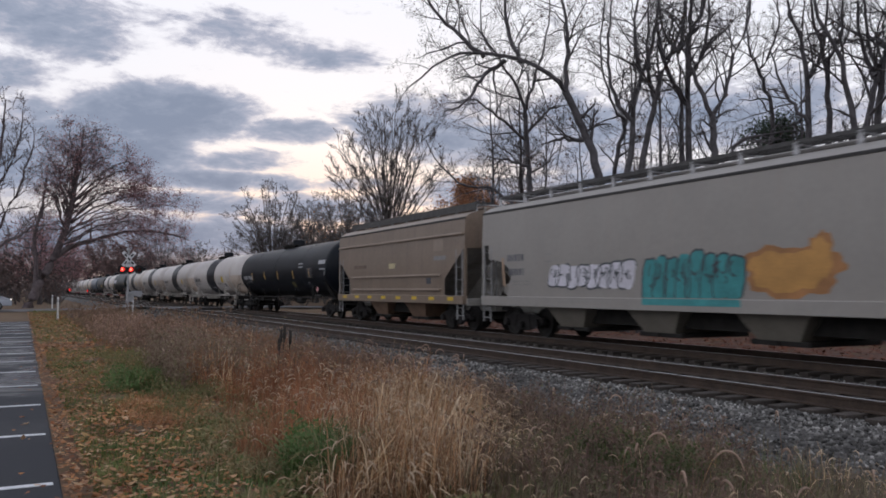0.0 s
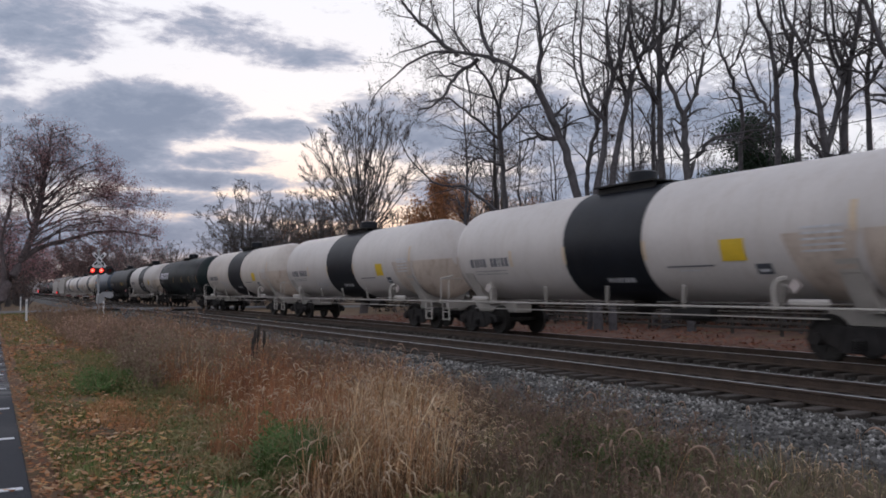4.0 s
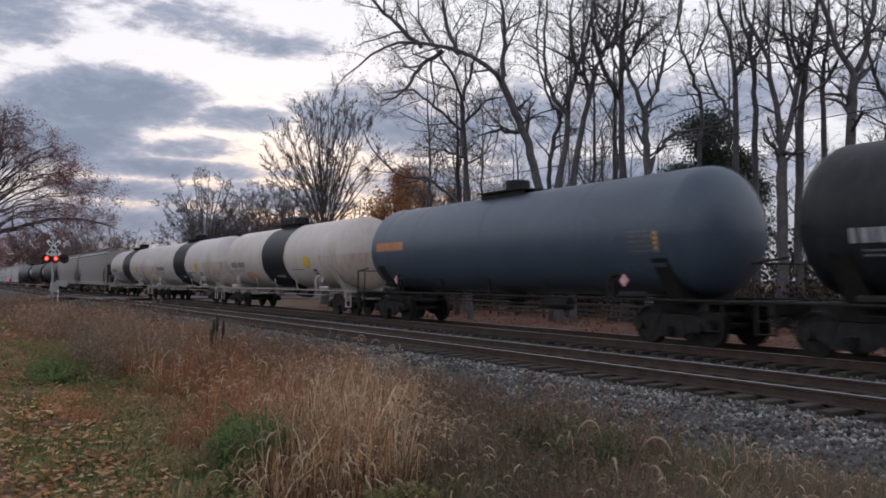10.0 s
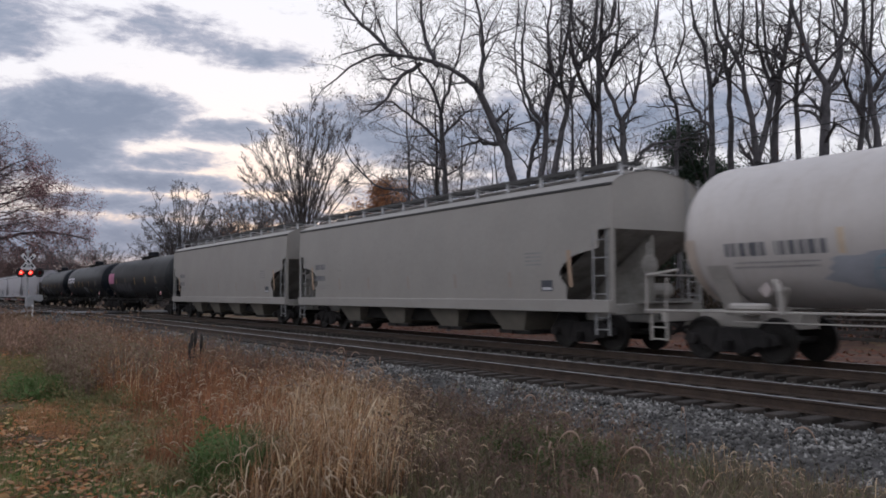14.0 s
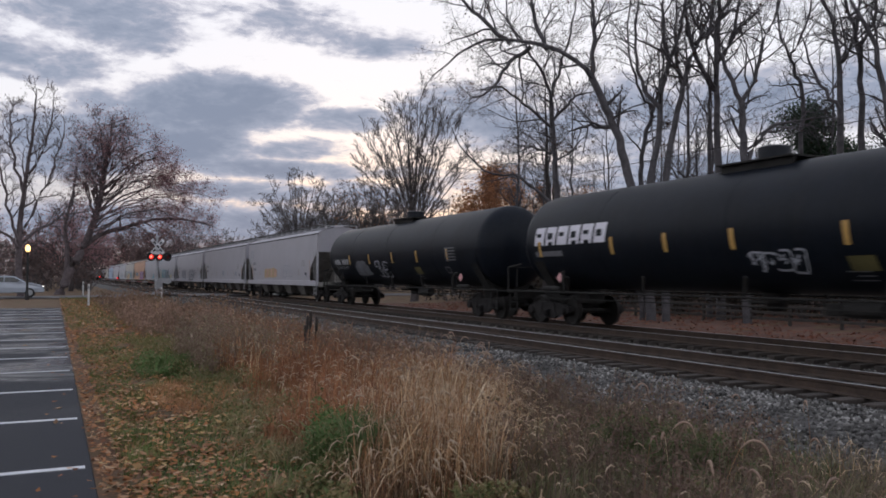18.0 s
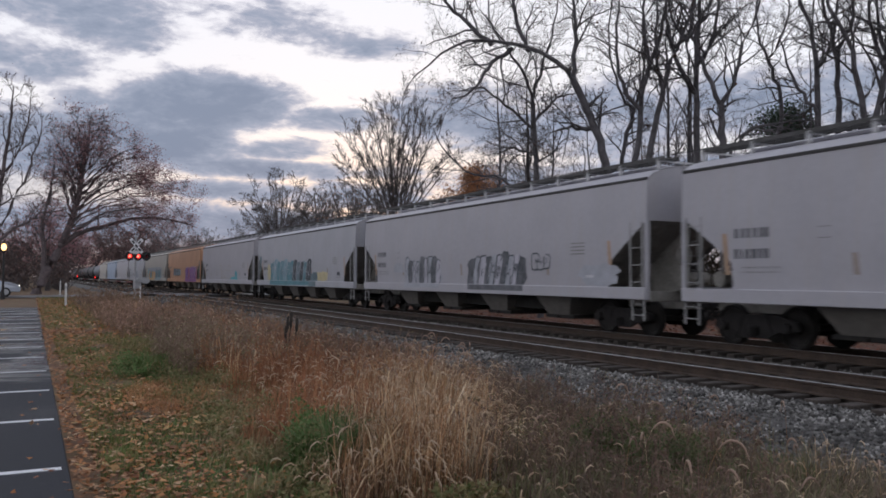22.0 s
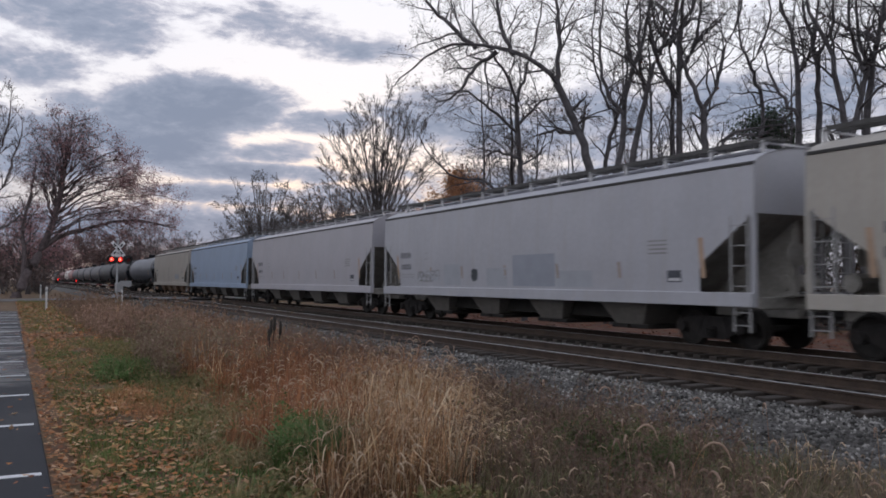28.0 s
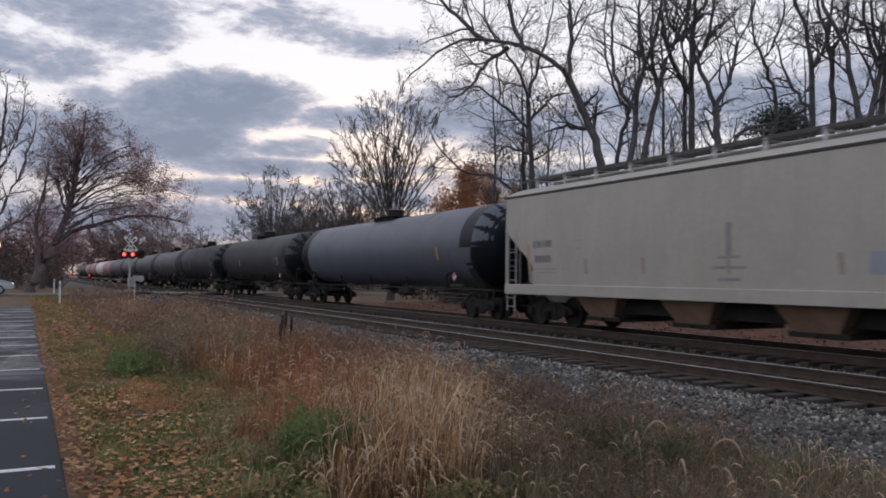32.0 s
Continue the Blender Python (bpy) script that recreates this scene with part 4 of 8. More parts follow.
    if marks:
        for z in (2.40, 1.95):
            for b in reporting_bars(h - 3.2, z, 0.95, 0.21, 4, 0.075):
                panel("stencil_bar", *b, INK)
        for z in (1.74, 1.64):
            for b in reporting_bars(h - 3.5, z, 1.1, 0.035, 4, 0.03):
                panel("stencil_line", *b, MID_MARK)
        for k in range(4):
            panel("stencil_line", -h + 3.2, -h + 3.85, 2.48 - 0.10 * k, 2.52 - 0.10 * k, MID_MARK)
        panel("dark_label", -h + 2.75, -h + 3.2, 1.50, 1.78, DARK_MARK)
        panel("pale_table", -h + 2.79, -h + 3.16, 1.53, 1.60, LIGHT_GREY_MARK, "", 0.009)
        panel("stencil_line", h - 4.7, h - 4.4, 2.54, 2.56, MID_MARK)
        panel("stencil_line", h - 4.7, h - 4.4, 2.32, 2.34, MID_MARK)
        for y in (5.25, 2.9, 0.1, -2.7, -5.4):
            panel("reflector", y, y + 0.13, 1.60, 2.02, FADED_STRIP, "faded reflective strip", 0.006, 0.04)
        for s in (-1, 1):
            y = s * (h - 2.05)
            panel("reflector", y - 0.07, y + 0.07, 1.60, 2.52, ORANGE_STRIP, "worn orange reflective strip", 0.006, 0.08)
    for y0, y1, z0, z1, m in patches:
        panel("overpainted_patch", y0, y1, z0, z1, m, "patch of fresh paint over old lettering")
    for y0, y1, z0, z1, ms, *style in tags:
        spray(car, y0, y1, z0, z1, ms, False, *style)
    return car


SPRAY_RUST = mat("rust_spray", (0.42, 0.18, 0.08), 0.55, 0.0, 0.25, 2.0)
SPRAY_AMBER = mat("amber_brown_spray", (0.36, 0.17, 0.065), 0.55, 0.0, 0.25, 2.0)
SPRAY_SMOKE = mat("smoke_grey_spray", (0.12, 0.125, 0.14), 0.55, 0.0, 0.4, 3.0)
SPRAY_PALE = mat("pale_lilac_spray", (0.42, 0.41, 0.46), 0.55, 0.0, 0.2, 3.0)
SPRAY_HAZE = mat("faint_grey_spray", (0.36, 0.37, 0.41), 0.55, 0.0, 0.15, 3.0)
SPRAY_SLATE = mat("slate_blue_spray", (0.12, 0.175, 0.20), 0.55, 0.0, 0.25, 2.0)
SPRAY_WINE = mat("wine_red_spray", (0.26, 0.05, 0.12), 0.55, 0.0, 0.25, 2.0)
SPRAY_RED = mat("coral_red_spray", (0.50, 0.13, 0.12), 0.55, 0.0, 0.2, 2.0)
PATCH_PALE = mat("pale_grey_patch_paint", (0.33, 0.345, 0.38), 0.55, 0.0, 0.08, 2.0)
SPRAY_TAN = mat("tan_spray", (0.45, 0.33, 0.19), 0.55, 0.0, 0.2, 2.0)
SPRAY_STEEL = mat("steel_blue_spray", (0.22, 0.32, 0.38), 0.55, 0.0, 0.25, 2.0)
SPRAY_VIOLET = mat("violet_spray", (0.22, 0.085, 0.27), 0.55, 0.0, 0.25, 2.0)
WING = mat("stained_white_paint", (0.50, 0.42, 0.355), 0.5, 0.0, 0.12, 1.2, 0.8, (0.24, 0.16, 0.12), 0.04, 8, streak=True)
TRIM_WHITE = mat("white_trim_paint", (0.42, 0.39, 0.36), 0.5, 0.0, 0.12, 2.0, 0.5, (0.28, 0.24, 0.21))
FADED_AMBER = mat("faded_amber_reflector", (0.60, 0.47, 0.33), 0.5, 0.0, 0.1, 3.0)
TABLE_MARK = mat("faded_white_stencil", (0.13, 0.13, 0.14), 0.6, 0.0, 0.3, 9.0)
SPRAY_PEACH = mat("peach_rust_stain", (0.52, 0.33, 0.25), 0.6, 0.0, 0.25, 2.0)
LIGHT_GREY_MARK = mat("pale_grey_stencil", (0.52, 0.52, 0.54), 0.6, 0.0, 0.25, 9.0)
MID_MARK = mat("mid_grey_stencil", (0.235, 0.230, 0.225), 0.6, 0.0, 0.2, 4.0)
WHITE_PLACARD = mat("white_placard", (0.44, 0.38, 0.36), 0.5, 0.0, 0.15, 5.0)
INK = mat("faded_dark_ink", (0.13, 0.13, 0.145), 0.6, 0.0, 0.3, 4.0)
FADED_STRIP = mat("faded_brown_strip", (0.30, 0.25, 0.215), 0.5, 0.0, 0.15, 3.0)
ORANGE_STRIP = mat("worn_orange_strip", (0.38, 0.26, 0.18), 0.5, 0.0, 0.15, 3.0)
# near-black lip: dirt and the eave's shadow line are in its colour
DARK_LIP = mat("shadow_dirt_lip", (0.035, 0.033, 0.032), 0.7, 0.0, 0.3, 3.0)
LADDER = mat("worn_ladder_paint", (0.27, 0.265, 0.265), 0.6, 0.0, 0.2, 3.0, 0.5, (0.10, 0.09, 0.085))
GRATE = mat("dark_walkway_grating", (0.075, 0.073, 0.072), 0.7, 0.2, 0.3, 4.0)
GALV = mat("galvanised_steel", (0.42, 0.42, 0.43), 0.55, 0.4, 0.3, 4.0, 0.4, (0.09, 0.085, 0.08))
# car ends: dirt and the deep shade there both put into the colour
GRIMY_SHADED = mat("grimy_shaded_end_paint", (0.27, 0.255, 0.235), 0.8, 0.0, 0.3, 1.2, 0.5, (0.03, 0.026, 0.022))
# outlet paint: grime, plus underside shade mixed into the tone
OUTLET_DARK = mat("grimy_shaded_outlet_paint", (0.125, 0.115, 0.105), 0.75, 0.0, 0.25, 1.0, 0.6, (0.06, 0.05, 0.042))
OUTLET_RUST = mat("rusty_outlet_paint", (0.17, 0.105, 0.07), 0.75, 0.0, 0.3, 1.2, 0.5, (0.10, 0.07, 0.05))
TAN_RIB = mat("dusty_tan_rib_paint", (0.30, 0.235, 0.185), 0.55, 0.0, 0.15, 1.5, 0.4, (0.2, 0.15, 0.11))
RUST_MARK = mat("worn_brown_stencil", (0.15, 0.105, 0.08), 0.6, 0.0, 0.3, 6.0)
DARK_SLATE = mat("dark_slate_tank_paint", (0.030, 0.032, 0.040), 0.6, 0.0, 0.2, 0.8, 0.5, (0.05, 0.048, 0.05), 0.04, 8, streak=True)
OUTLET_WARM = mat("dusty_outlet_paint", (0.16, 0.145, 0.12), 0.7, 0.0, 0.2, 1.2, 0.5, (0.16, 0.13, 0.11))
OLIVE = mat("grimy_yellow_panel", (0.10, 0.085, 0.03), 0.6, 0.0, 0.25, 3.0)
STAIN_GREY = mat("chalky_grey_stain", (0.062, 0.062, 0.064), 0.7, 0.0, 0.35, 3.0)
LAGOON = mat("lagoon_blue_spray", (0.085, 0.215, 0.25), 0.55, 0.0, 0.3, 2.0)
SPRAY_GOLD = mat("golden_orange_spray", (0.56, 0.33, 0.09), 0.55, 0.0, 0.2, 2.0)
SPRAY_STRAW = mat("pale_straw_spray", (0.52, 0.45, 0.27), 0.6, 0.0, 0.2, 3.0)
SPRAY_TANPALE = mat("faded_tan_spray", (0.38, 0.34, 0.30), 0.6, 0.0, 0.2, 3.0)
SLATE_TANK = mat("slate_grey_tank_paint", (0.090, 0.102, 0.130), 0.5, 0.0, 0.15, 0.8, 0.4, (0.07, 0.07, 0.08), 0.04, 8, streak=True)
CARS = []
LW = "white tank car with a wide black band and rust-stained saddles"
white = dict(band=BAND, light=True, trim=TRIM_WHITE)
hopper_car(3.4, 24.6, WARM_HOP, "warm grey covered hopper car with sprayed teal and orange lettering", "round", 4, outlet=OUTLET_WARM,
           tags=[(2.3, 6.0, 1.50, 2.24, [SPRAY_DARK, SPRAY_WHITE], "letters", 8), (-1.25, 1.9, 1.12, 2.38, [SPRAY_DARK, TEAL], "letters", 8), (-3.5, -1.15, 1.36, 2.40, [SPRAY_AMBER, SPRAY_ORANGE], "splash"), (-3.55, -3.0, 1.6, 2.62, [SPRAY_AMBER, SPRAY_ORANGE], "splash")])
hopper_car(24.6, 38.7, TAN_HOP, "short brown-tan ribbed hopper car with yellow reflectors", "cut", 2, ribs=True, marks=False, outlet=OUTLET_RUST,
           patches=[(-0.4, 0.25, 2.38, 2.60, SPRAY_STRAW), (2.8, 4.3, 2.45, 2.60, RUST_MARK), (-4.75, -4.0, 2.95, 3.38, TAN_RIB), (-5.0, -4.0, 2.60, 2.76, MID_MARK), (-3.75, -3.35, 1.72, 1.96, DARK_MARK)])
tank_car(38.7, 60.3, BLACK_TANK, "black tank car with amber reflectors and white stencils", plaque=OLIVE, extras=[("white_stencil_panel", -9.1, -8.2, 2.3, 2.62, LIGHT_MARK), ("white_stencil_panel", -9.1, -8.0, 2.85, 3.05, LIGHT_MARK), ("white_stencil_line", -5.3, -4.5, 2.92, 2.98, LIGHT_MARK), ("white_stencil_line", -5.3, -4.5, 2.74, 2.80, LIGHT_MARK)])
tank_car(60.3, 78.7, WHITE_TANK, LW, **white)
tank_car(78.7, 96.9, WHITE_TANK, LW, **white)
tank_car(96.9, 115.2, WHITE_TANK, LW, extras=[("tag", 2.0, 3.6, 1.5, 2.0, [LIGHT_GREY_MARK, WHITE_TANK])], **white)
tank_car(115.2, 133.6, CREAM_TANK, "cream tank car with a wide black band and worn stencils", railing=True, extras=[("tag", 2.2, 4.2, 1.6, 2.1, [LIGHT_GREY_MARK, CREAM_TANK])], **white)
tank_car(133.6, 153.0, GREEN_BLACK, "greenish black tank car with a white emblem", logo=True, head=BLACK_TANK, bars=False, strips=(1.4, -2.0, -4.85, -7.5), extras=[("overpainted_patch", -4.6, -0.8, 1.3, 2.1, BLACK_TANK), ("overpainted_patch", 3.4, 4.6, 1.5, 2.2, BLACK_TANK)])
tank_car(152.5, 171.4, WHITE_TANK, LW, band_at=0.2, extras=[("tag", -0.9, 0.3, 1.9, 2.3, [BAND, LIGHT_GREY_MARK])], **white)
tank_car(171.0, 189.1, FADED_BLACK, "weathered black tank car with pale stains and yellow panel", plaque=YELLOW, extras=[("splash", 2.3, 5.3, 2.95, 3.5, [STAIN_GREY])])
tank_car(189.1, 207.3, BLUE_GREY, "blue-grey tank car with faint stencils and a worn red panel", head=BLUE_GREY, strips=(-6.9,), bars=False, extras=[("worn_red_panel", 5.0, 7.0, 2.55, 2.85, SPRAY_RUST)])
tank_car(207.3, 225.6, CREAM_TANK, "cream tank car with a black band and peach stains", extras=[("splash", 3.0, 4.8, 1.4, 1.9, [SPRAY_PEACH])], **white)
tank_car(225.6, 244.1, WHITE_TANK, LW, extras=[("splash", -2.6, -1.6, 1.55, 2.05, [SPRAY_STEEL]), ("tag", -2.5, -1.7, 1.65, 1.95, [SPRAY_SLATE, SPRAY_STEEL])], **white)
tank_car(244.1, 262.5, WHITE_TANK, "white tank car with a black band and a blue-grey sprayed tag", extras=[("splash", 1.7, 4.3, 1.45, 2.2, [SPRAY_HAZE]), ("tag", 1.9, 3.6, 1.5, 2.1, [SPRAY_STEEL, SPRAY_HAZE])], **white)
hopper_car(262.5, 282.2, WARM_HOP, "warm grey covered hopper car with dusty outlets", "round", 4, outlet=OUTLET_WARM)
hopper_car(282.4, 302.1, WARM_HOP, "warm grey covered hopper car with dusty outlets", "round", 4, outlet=OUTLET_WARM)
tank_car(302.1, 323.4, FADED_BLACK, "faded black tank car with a pink panel and sprayed tags", bars=False, extras=[("pink_panel", 7.0, 9.0, 2.3, 3.1, SPRAY_PINK), ("tag", 1.0, 6.5, 1.6, 2.3, [MID_GREY, MID_GREY, FADED_BLACK])])
tank_car(323.4, 344.9, BLACK_TANK, "black tank car with a white emblem", logo=True, bars=False, plaque=OLIVE, strips=(8.3, 4.63, 2.44, 0.18, -2.8, -6.0), extras=[("tag", -1.7, -0.2, 1.6, 2.1, [SPRAY_HAZE, BLACK_TANK])])
tank_car(345.0, 366.0, BLACK_TANK, "black tank car with a sprayed grey tag", plaque=OLIVE, strips=(5.5, 2.6, -0.4, -3.2, -6.2), extras=[("tag", 0.4, 1.9, 1.45, 2.35, [SPRAY_HAZE, BLACK_TANK]), ("splash", 3.0, 4.9, 1.55, 2.3, [SPRAY_SMOKE])])
GW = "light grey covered hopper car with notched ends"
hopper_car(366.0, 385.8, LIGHT_HOP, "light grey hopper car with orange sprayed lettering", tags=[(0.4, 3.8, 1.45, 2.15, [SPRAY_TAN, SPRAY_TAN, SPRAY_PEACH]), (7.4, 8.5, 2.4, 3.6, [PATCH_GREY, LIGHT_HOP]), (-3.8, -1.7, 1.45, 2.2, [PATCH_GREY, LIGHT_HOP])])
hopper_car(385.9, 407.0, LIGHT_HOP, GW, patches=[(-0.93, -0.02, 1.6, 2.05, PATCH_GREY), (-6.5, -5.75, 1.6, 1.95, PATCH_GREY)])
hopper_car(407.0, 427.7, LIGHT_HOP, "light grey hopper car with dark sprayed tags", tags=[(1.9, 5.1, 1.12, 2.30, [SPRAY_DARK, SPRAY_HAZE, SPRAY_SMOKE, SPRAY_PALE], "letters", 9), (-4.0, -0.4, 1.10, 2.30, [SPRAY_DARK, SPRAY_SMOKE, SPRAY_HAZE, SPRAY_PALE], "letters", 10), (-5.4, -4.5, 1.75, 2.3, [SPRAY_DARK, LIGHT_HOP], "letters", 3), (5.3, 6.3, 1.7, 2.1, [SPRAY_HAZE], "splash"), (-8.6, -6.9, 1.3, 1.9, [SPRAY_HAZE], "splash")])
hopper_car(427.75, 447.75, GREY_HOP, "grey hopper car with blue and yellow sprayed lettering", tags=[(1.5, 5.95, 1.02, 2.58, [SPRAY_PALE, LAGOON, SPRAY_STEEL, LAGOON], "letters", 6), (-2.4, 1.6, 1.05, 2.50, [SPRAY_PALE, LAGOON, SPRAY_DARK, SPRAY_SLATE, SPRAY_DARK], "letters", 6), (-3.5, -2.2, 1.0, 1.80, [SPRAY_SLATE, SPRAY_SLATE], "letters", 2), (-5.5, -3.5, 1.3, 1.8, [SPRAY_STRAW], "splash"), (5.9, 6.7, 1.2, 2.3, [SPRAY_STRAW], "splash"), (8.3, 8.8, 1.9, 2.9, [SPRAY_SLATE], "splash")])
hopper_car(447.85, 467.95, LIGHT_HOP, "light grey hopper car with faded lettering and a pale cyan tag", tags=[(-4.6, -2.1, 1.24, 1.5, [SPRAY_CYAN], "splash"), (-4.5, -3.7, 1.3, 1.95, [SPRAY_CYAN], "splash"), (-3.0, 2.1, 1.38, 2.38, [SPRAY_TANPALE, LIGHT_HOP], "letters", 5)])
hopper_car(467.95, 488.9, ORANGE_HOP, "rusty orange covered hopper car with purple lettering", "round", 4, outlet=OUTLET_WARM,
           tags=[(-8.2, -2.0, 1.02, 2.50, [SPRAY_PALE, SPRAY_VIOLET, SPRAY_PURPLE, SPRAY_WINE, SPRAY_PURPLE, SPRAY_VIOLET], "letters", 8), (1.1, 5.6, 1.60, 2.36, [SPRAY_DARK, SPRAY_SMOKE, SPRAY_STEEL], "letters", 8), (-7.9, -7.45, 1.93, 2.2, [SPRAY_PALE, SPRAY_DARK], "letters", 1)])
hopper_car(488.9, 509.85, CREAM_HOP, "cream hopper car with multicoloured lettering over grey paint", patches=[(-6.0, 6.3, 1.30, 2.62, PATCH_GREY)],
           tags=[(2.0, 5.3, 1.10, 2.25, [SPRAY_DARK, SPRAY_GOLD, SPRAY_RED, SPRAY_CYAN, LAGOON], "letters", 5), (5.0, 6.3, 1.75, 2.4, [SPRAY_CYAN], "splash"), (-0.4, 2.0, 1.10, 2.2, [SPRAY_PEACH, SPRAY_GOLD, SPRAY_PEACH], "letters", 3), (-5.4, -0.4, 1.10, 2.3, [SPRAY_DARK, SPRAY_STEEL, LAGOON, SPRAY_STEEL, SPRAY_SLATE], "letters", 7)])
hopper_car(509.9, 530.4, GREY_HOP, "grey hopper car with overpainted patches", patches=[(-2.5, -0.26, 1.36, 2.32, PATCH_GREY), (3.1, 4.3, 1.36, 2.1, PATCH_PALE), (0.05, 1.33, 1.36, 1.93, PATCH_PALE), (-4.2, -2.6, 1.36, 1.81, PATCH_PALE)], tags=[(1.95, 2.3, 1.5, 1.95, [SPRAY_DARK, SPRAY_DARK], "letters", 1), (4.7, 6.4, 1.5, 1.9, [MID_MARK, SPRAY_HAZE], "letters", 5)])
hopper_car(530.5, 551.7, LIGHT_HOP, GW)
hopper_car(551.8, 572.3, BLUE_HOP, "pale blue covered hopper car with notched ends")
hopper_car(572.4, 592.75, CREAM_HOP, "cream covered hopper car with grey patch", outlet=OUTLET_RUST, patches=[(-5.2, -3.2, 1.60, 2.03, PATCH_GREY), (-0.14, 0.5, 1.45, 1.52, MID_MARK), (-0.3, 0.66, 1.72, 1.78, MID_MARK), (-0.14, 0.5, 1.95, 2.01, MID_MARK), (0.08, 0.26, 2.01, 2.75, MID_MARK)])
tank_car(592.75, 615.8, SLATE_TANK, "slate grey tank car with black ends and faint stencils", head=BLACK_TANK, capped=True, bars=False, strips=(-7.0,))
DG, RD = "dull grey tank car without markings", "faded red tank car without markings"
u = 615.8
for paint, lbl, ln in ((DARK_SLATE, "dark slate tank car with black ends", 21.0), (DARK_SLATE, "dark slate tank car with black ends", 19.6),
                       (MID_GREY, DG, 18.6), (MID_GREY, DG, 18.4), (MID_GREY, DG, 18.4), (MID_GREY, DG, 18.4), (PALE_RED, RD, 18.4),
                       (WHITE_TANK, "white tank car without markings", 18.4), (PALE_RED, RD, 18.4), (PALE_RED, RD, 18.4),
                       (FADED_BLACK, "faded black tank car without markings", 18.4), (MID_GREY, DG, 18.4)):
    tank_car(u, u + ln, paint, lbl, bars=False, strips=(-7.0, 3.0), head=BLACK_TANK if paint == DARK_SLATE else None, capped=paint == DARK_SLATE)
    u += ln


def motions():
    """The train rolls past at an even pace, its wheels turn, the clouds drift."""
    for car, at_u in CARS:
        walk(car, [(t, pose(FAR_X, at_u - SPEED * t, RAIL_Z)) for t in (0.0, 16.0, 32.0)])
    walk(cloud_layer, [(t, pose(0, 0, 0, 0, 0, -0.105 * (t - 19.0))) for t in (0.0, 16.0, 32.0)])
    lead = {}
    for ws, s in AXLES:
        if s not in lead:
            turn = math.degrees(SPEED / ROLL_R / FPS)
            walk(ws, [(k / FPS, pose(0, 0.89 * s, ROLL_R, turn * k)) for k in range(32 * FPS + 1)])
            lead[s] = ws.animation_data
        else:
            keys = ws.animation_data_create()
            keys.action = lead[s].action
            keys.action_slot = lead[s].action_slot
            ws.rotation_mode = "QUATERNION"

# ---- trees, grass, stones, leaves ----


class Tubes:
    """Gathers tapered tubes into one mesh."""

    def __init__(self):
        self.v, self.f, self.n = [], [], 0

    def add(self, pts, radii, sides):
        pts = np.asarray(pts, float)
        d = np.gradient(pts, axis=0)
        d /= np.linalg.norm(d, axis=1, keepdims=True) + 1e-9
        ref = np.where(np.abs(d[:, 2:3]) > 0.9, np.array([[1.0, 0, 0]]), np.array([[0, 0, 1.0]]))
        u = np.cross(d, ref)
        u /= np.linalg.norm(u, axis=1, keepdims=True) + 1e-9
        w = np.cross(d, u)
        a = np.arange(sides) * 2 * np.pi / sides
        ring = pts[:, None] + np.asarray(radii)[:, None, None] * (np.cos(a)[None, :, None] * u[:, None] + np.sin(a)[None, :, None] * w[:, None])
        m = len(pts)
        self.v.append(ring.reshape(-1, 3))
        i = np.arange(m - 1)[:, None] * sides
        j = np.arange(sides)[None]
        k = (j + 1) % sides
        self.f.append(np.stack([i + j, i + k, i + sides + k, i + sides + j], -1).reshape(-1, 4) + self.n)
        self.n += m * sides

    def mesh(self, name):
        me = fast_mesh(name, np.concatenate(self.v), np.concatenate(self.f))
        me.shade_smooth()
        return me


def spline(ctrl, n):
    """A smooth line through a few points."""
    c = np.asarray(ctrl, float)
    t = np.linspace(0, len(c) - 1, n)
    i = np.minimum(t.astype(int), len(c) - 2)
    f = (t - i)[:, None]
    p0, p1, p2, p3 = c[np.maximum(i - 1, 0)], c[i], c[i + 1], c[np.minimum(i + 2, len(c) - 1)]
    return 0.5 * (2 * p1 + (p2 - p0) * f + (2 * p0 - 5 * p1 + 4 * p2 - p3) * f ** 2 + (3 * p1 - p0 - 3 * p2 + p3) * f ** 3)


def unit(v):
    return v / (np.linalg.norm(v) + 1e-9)


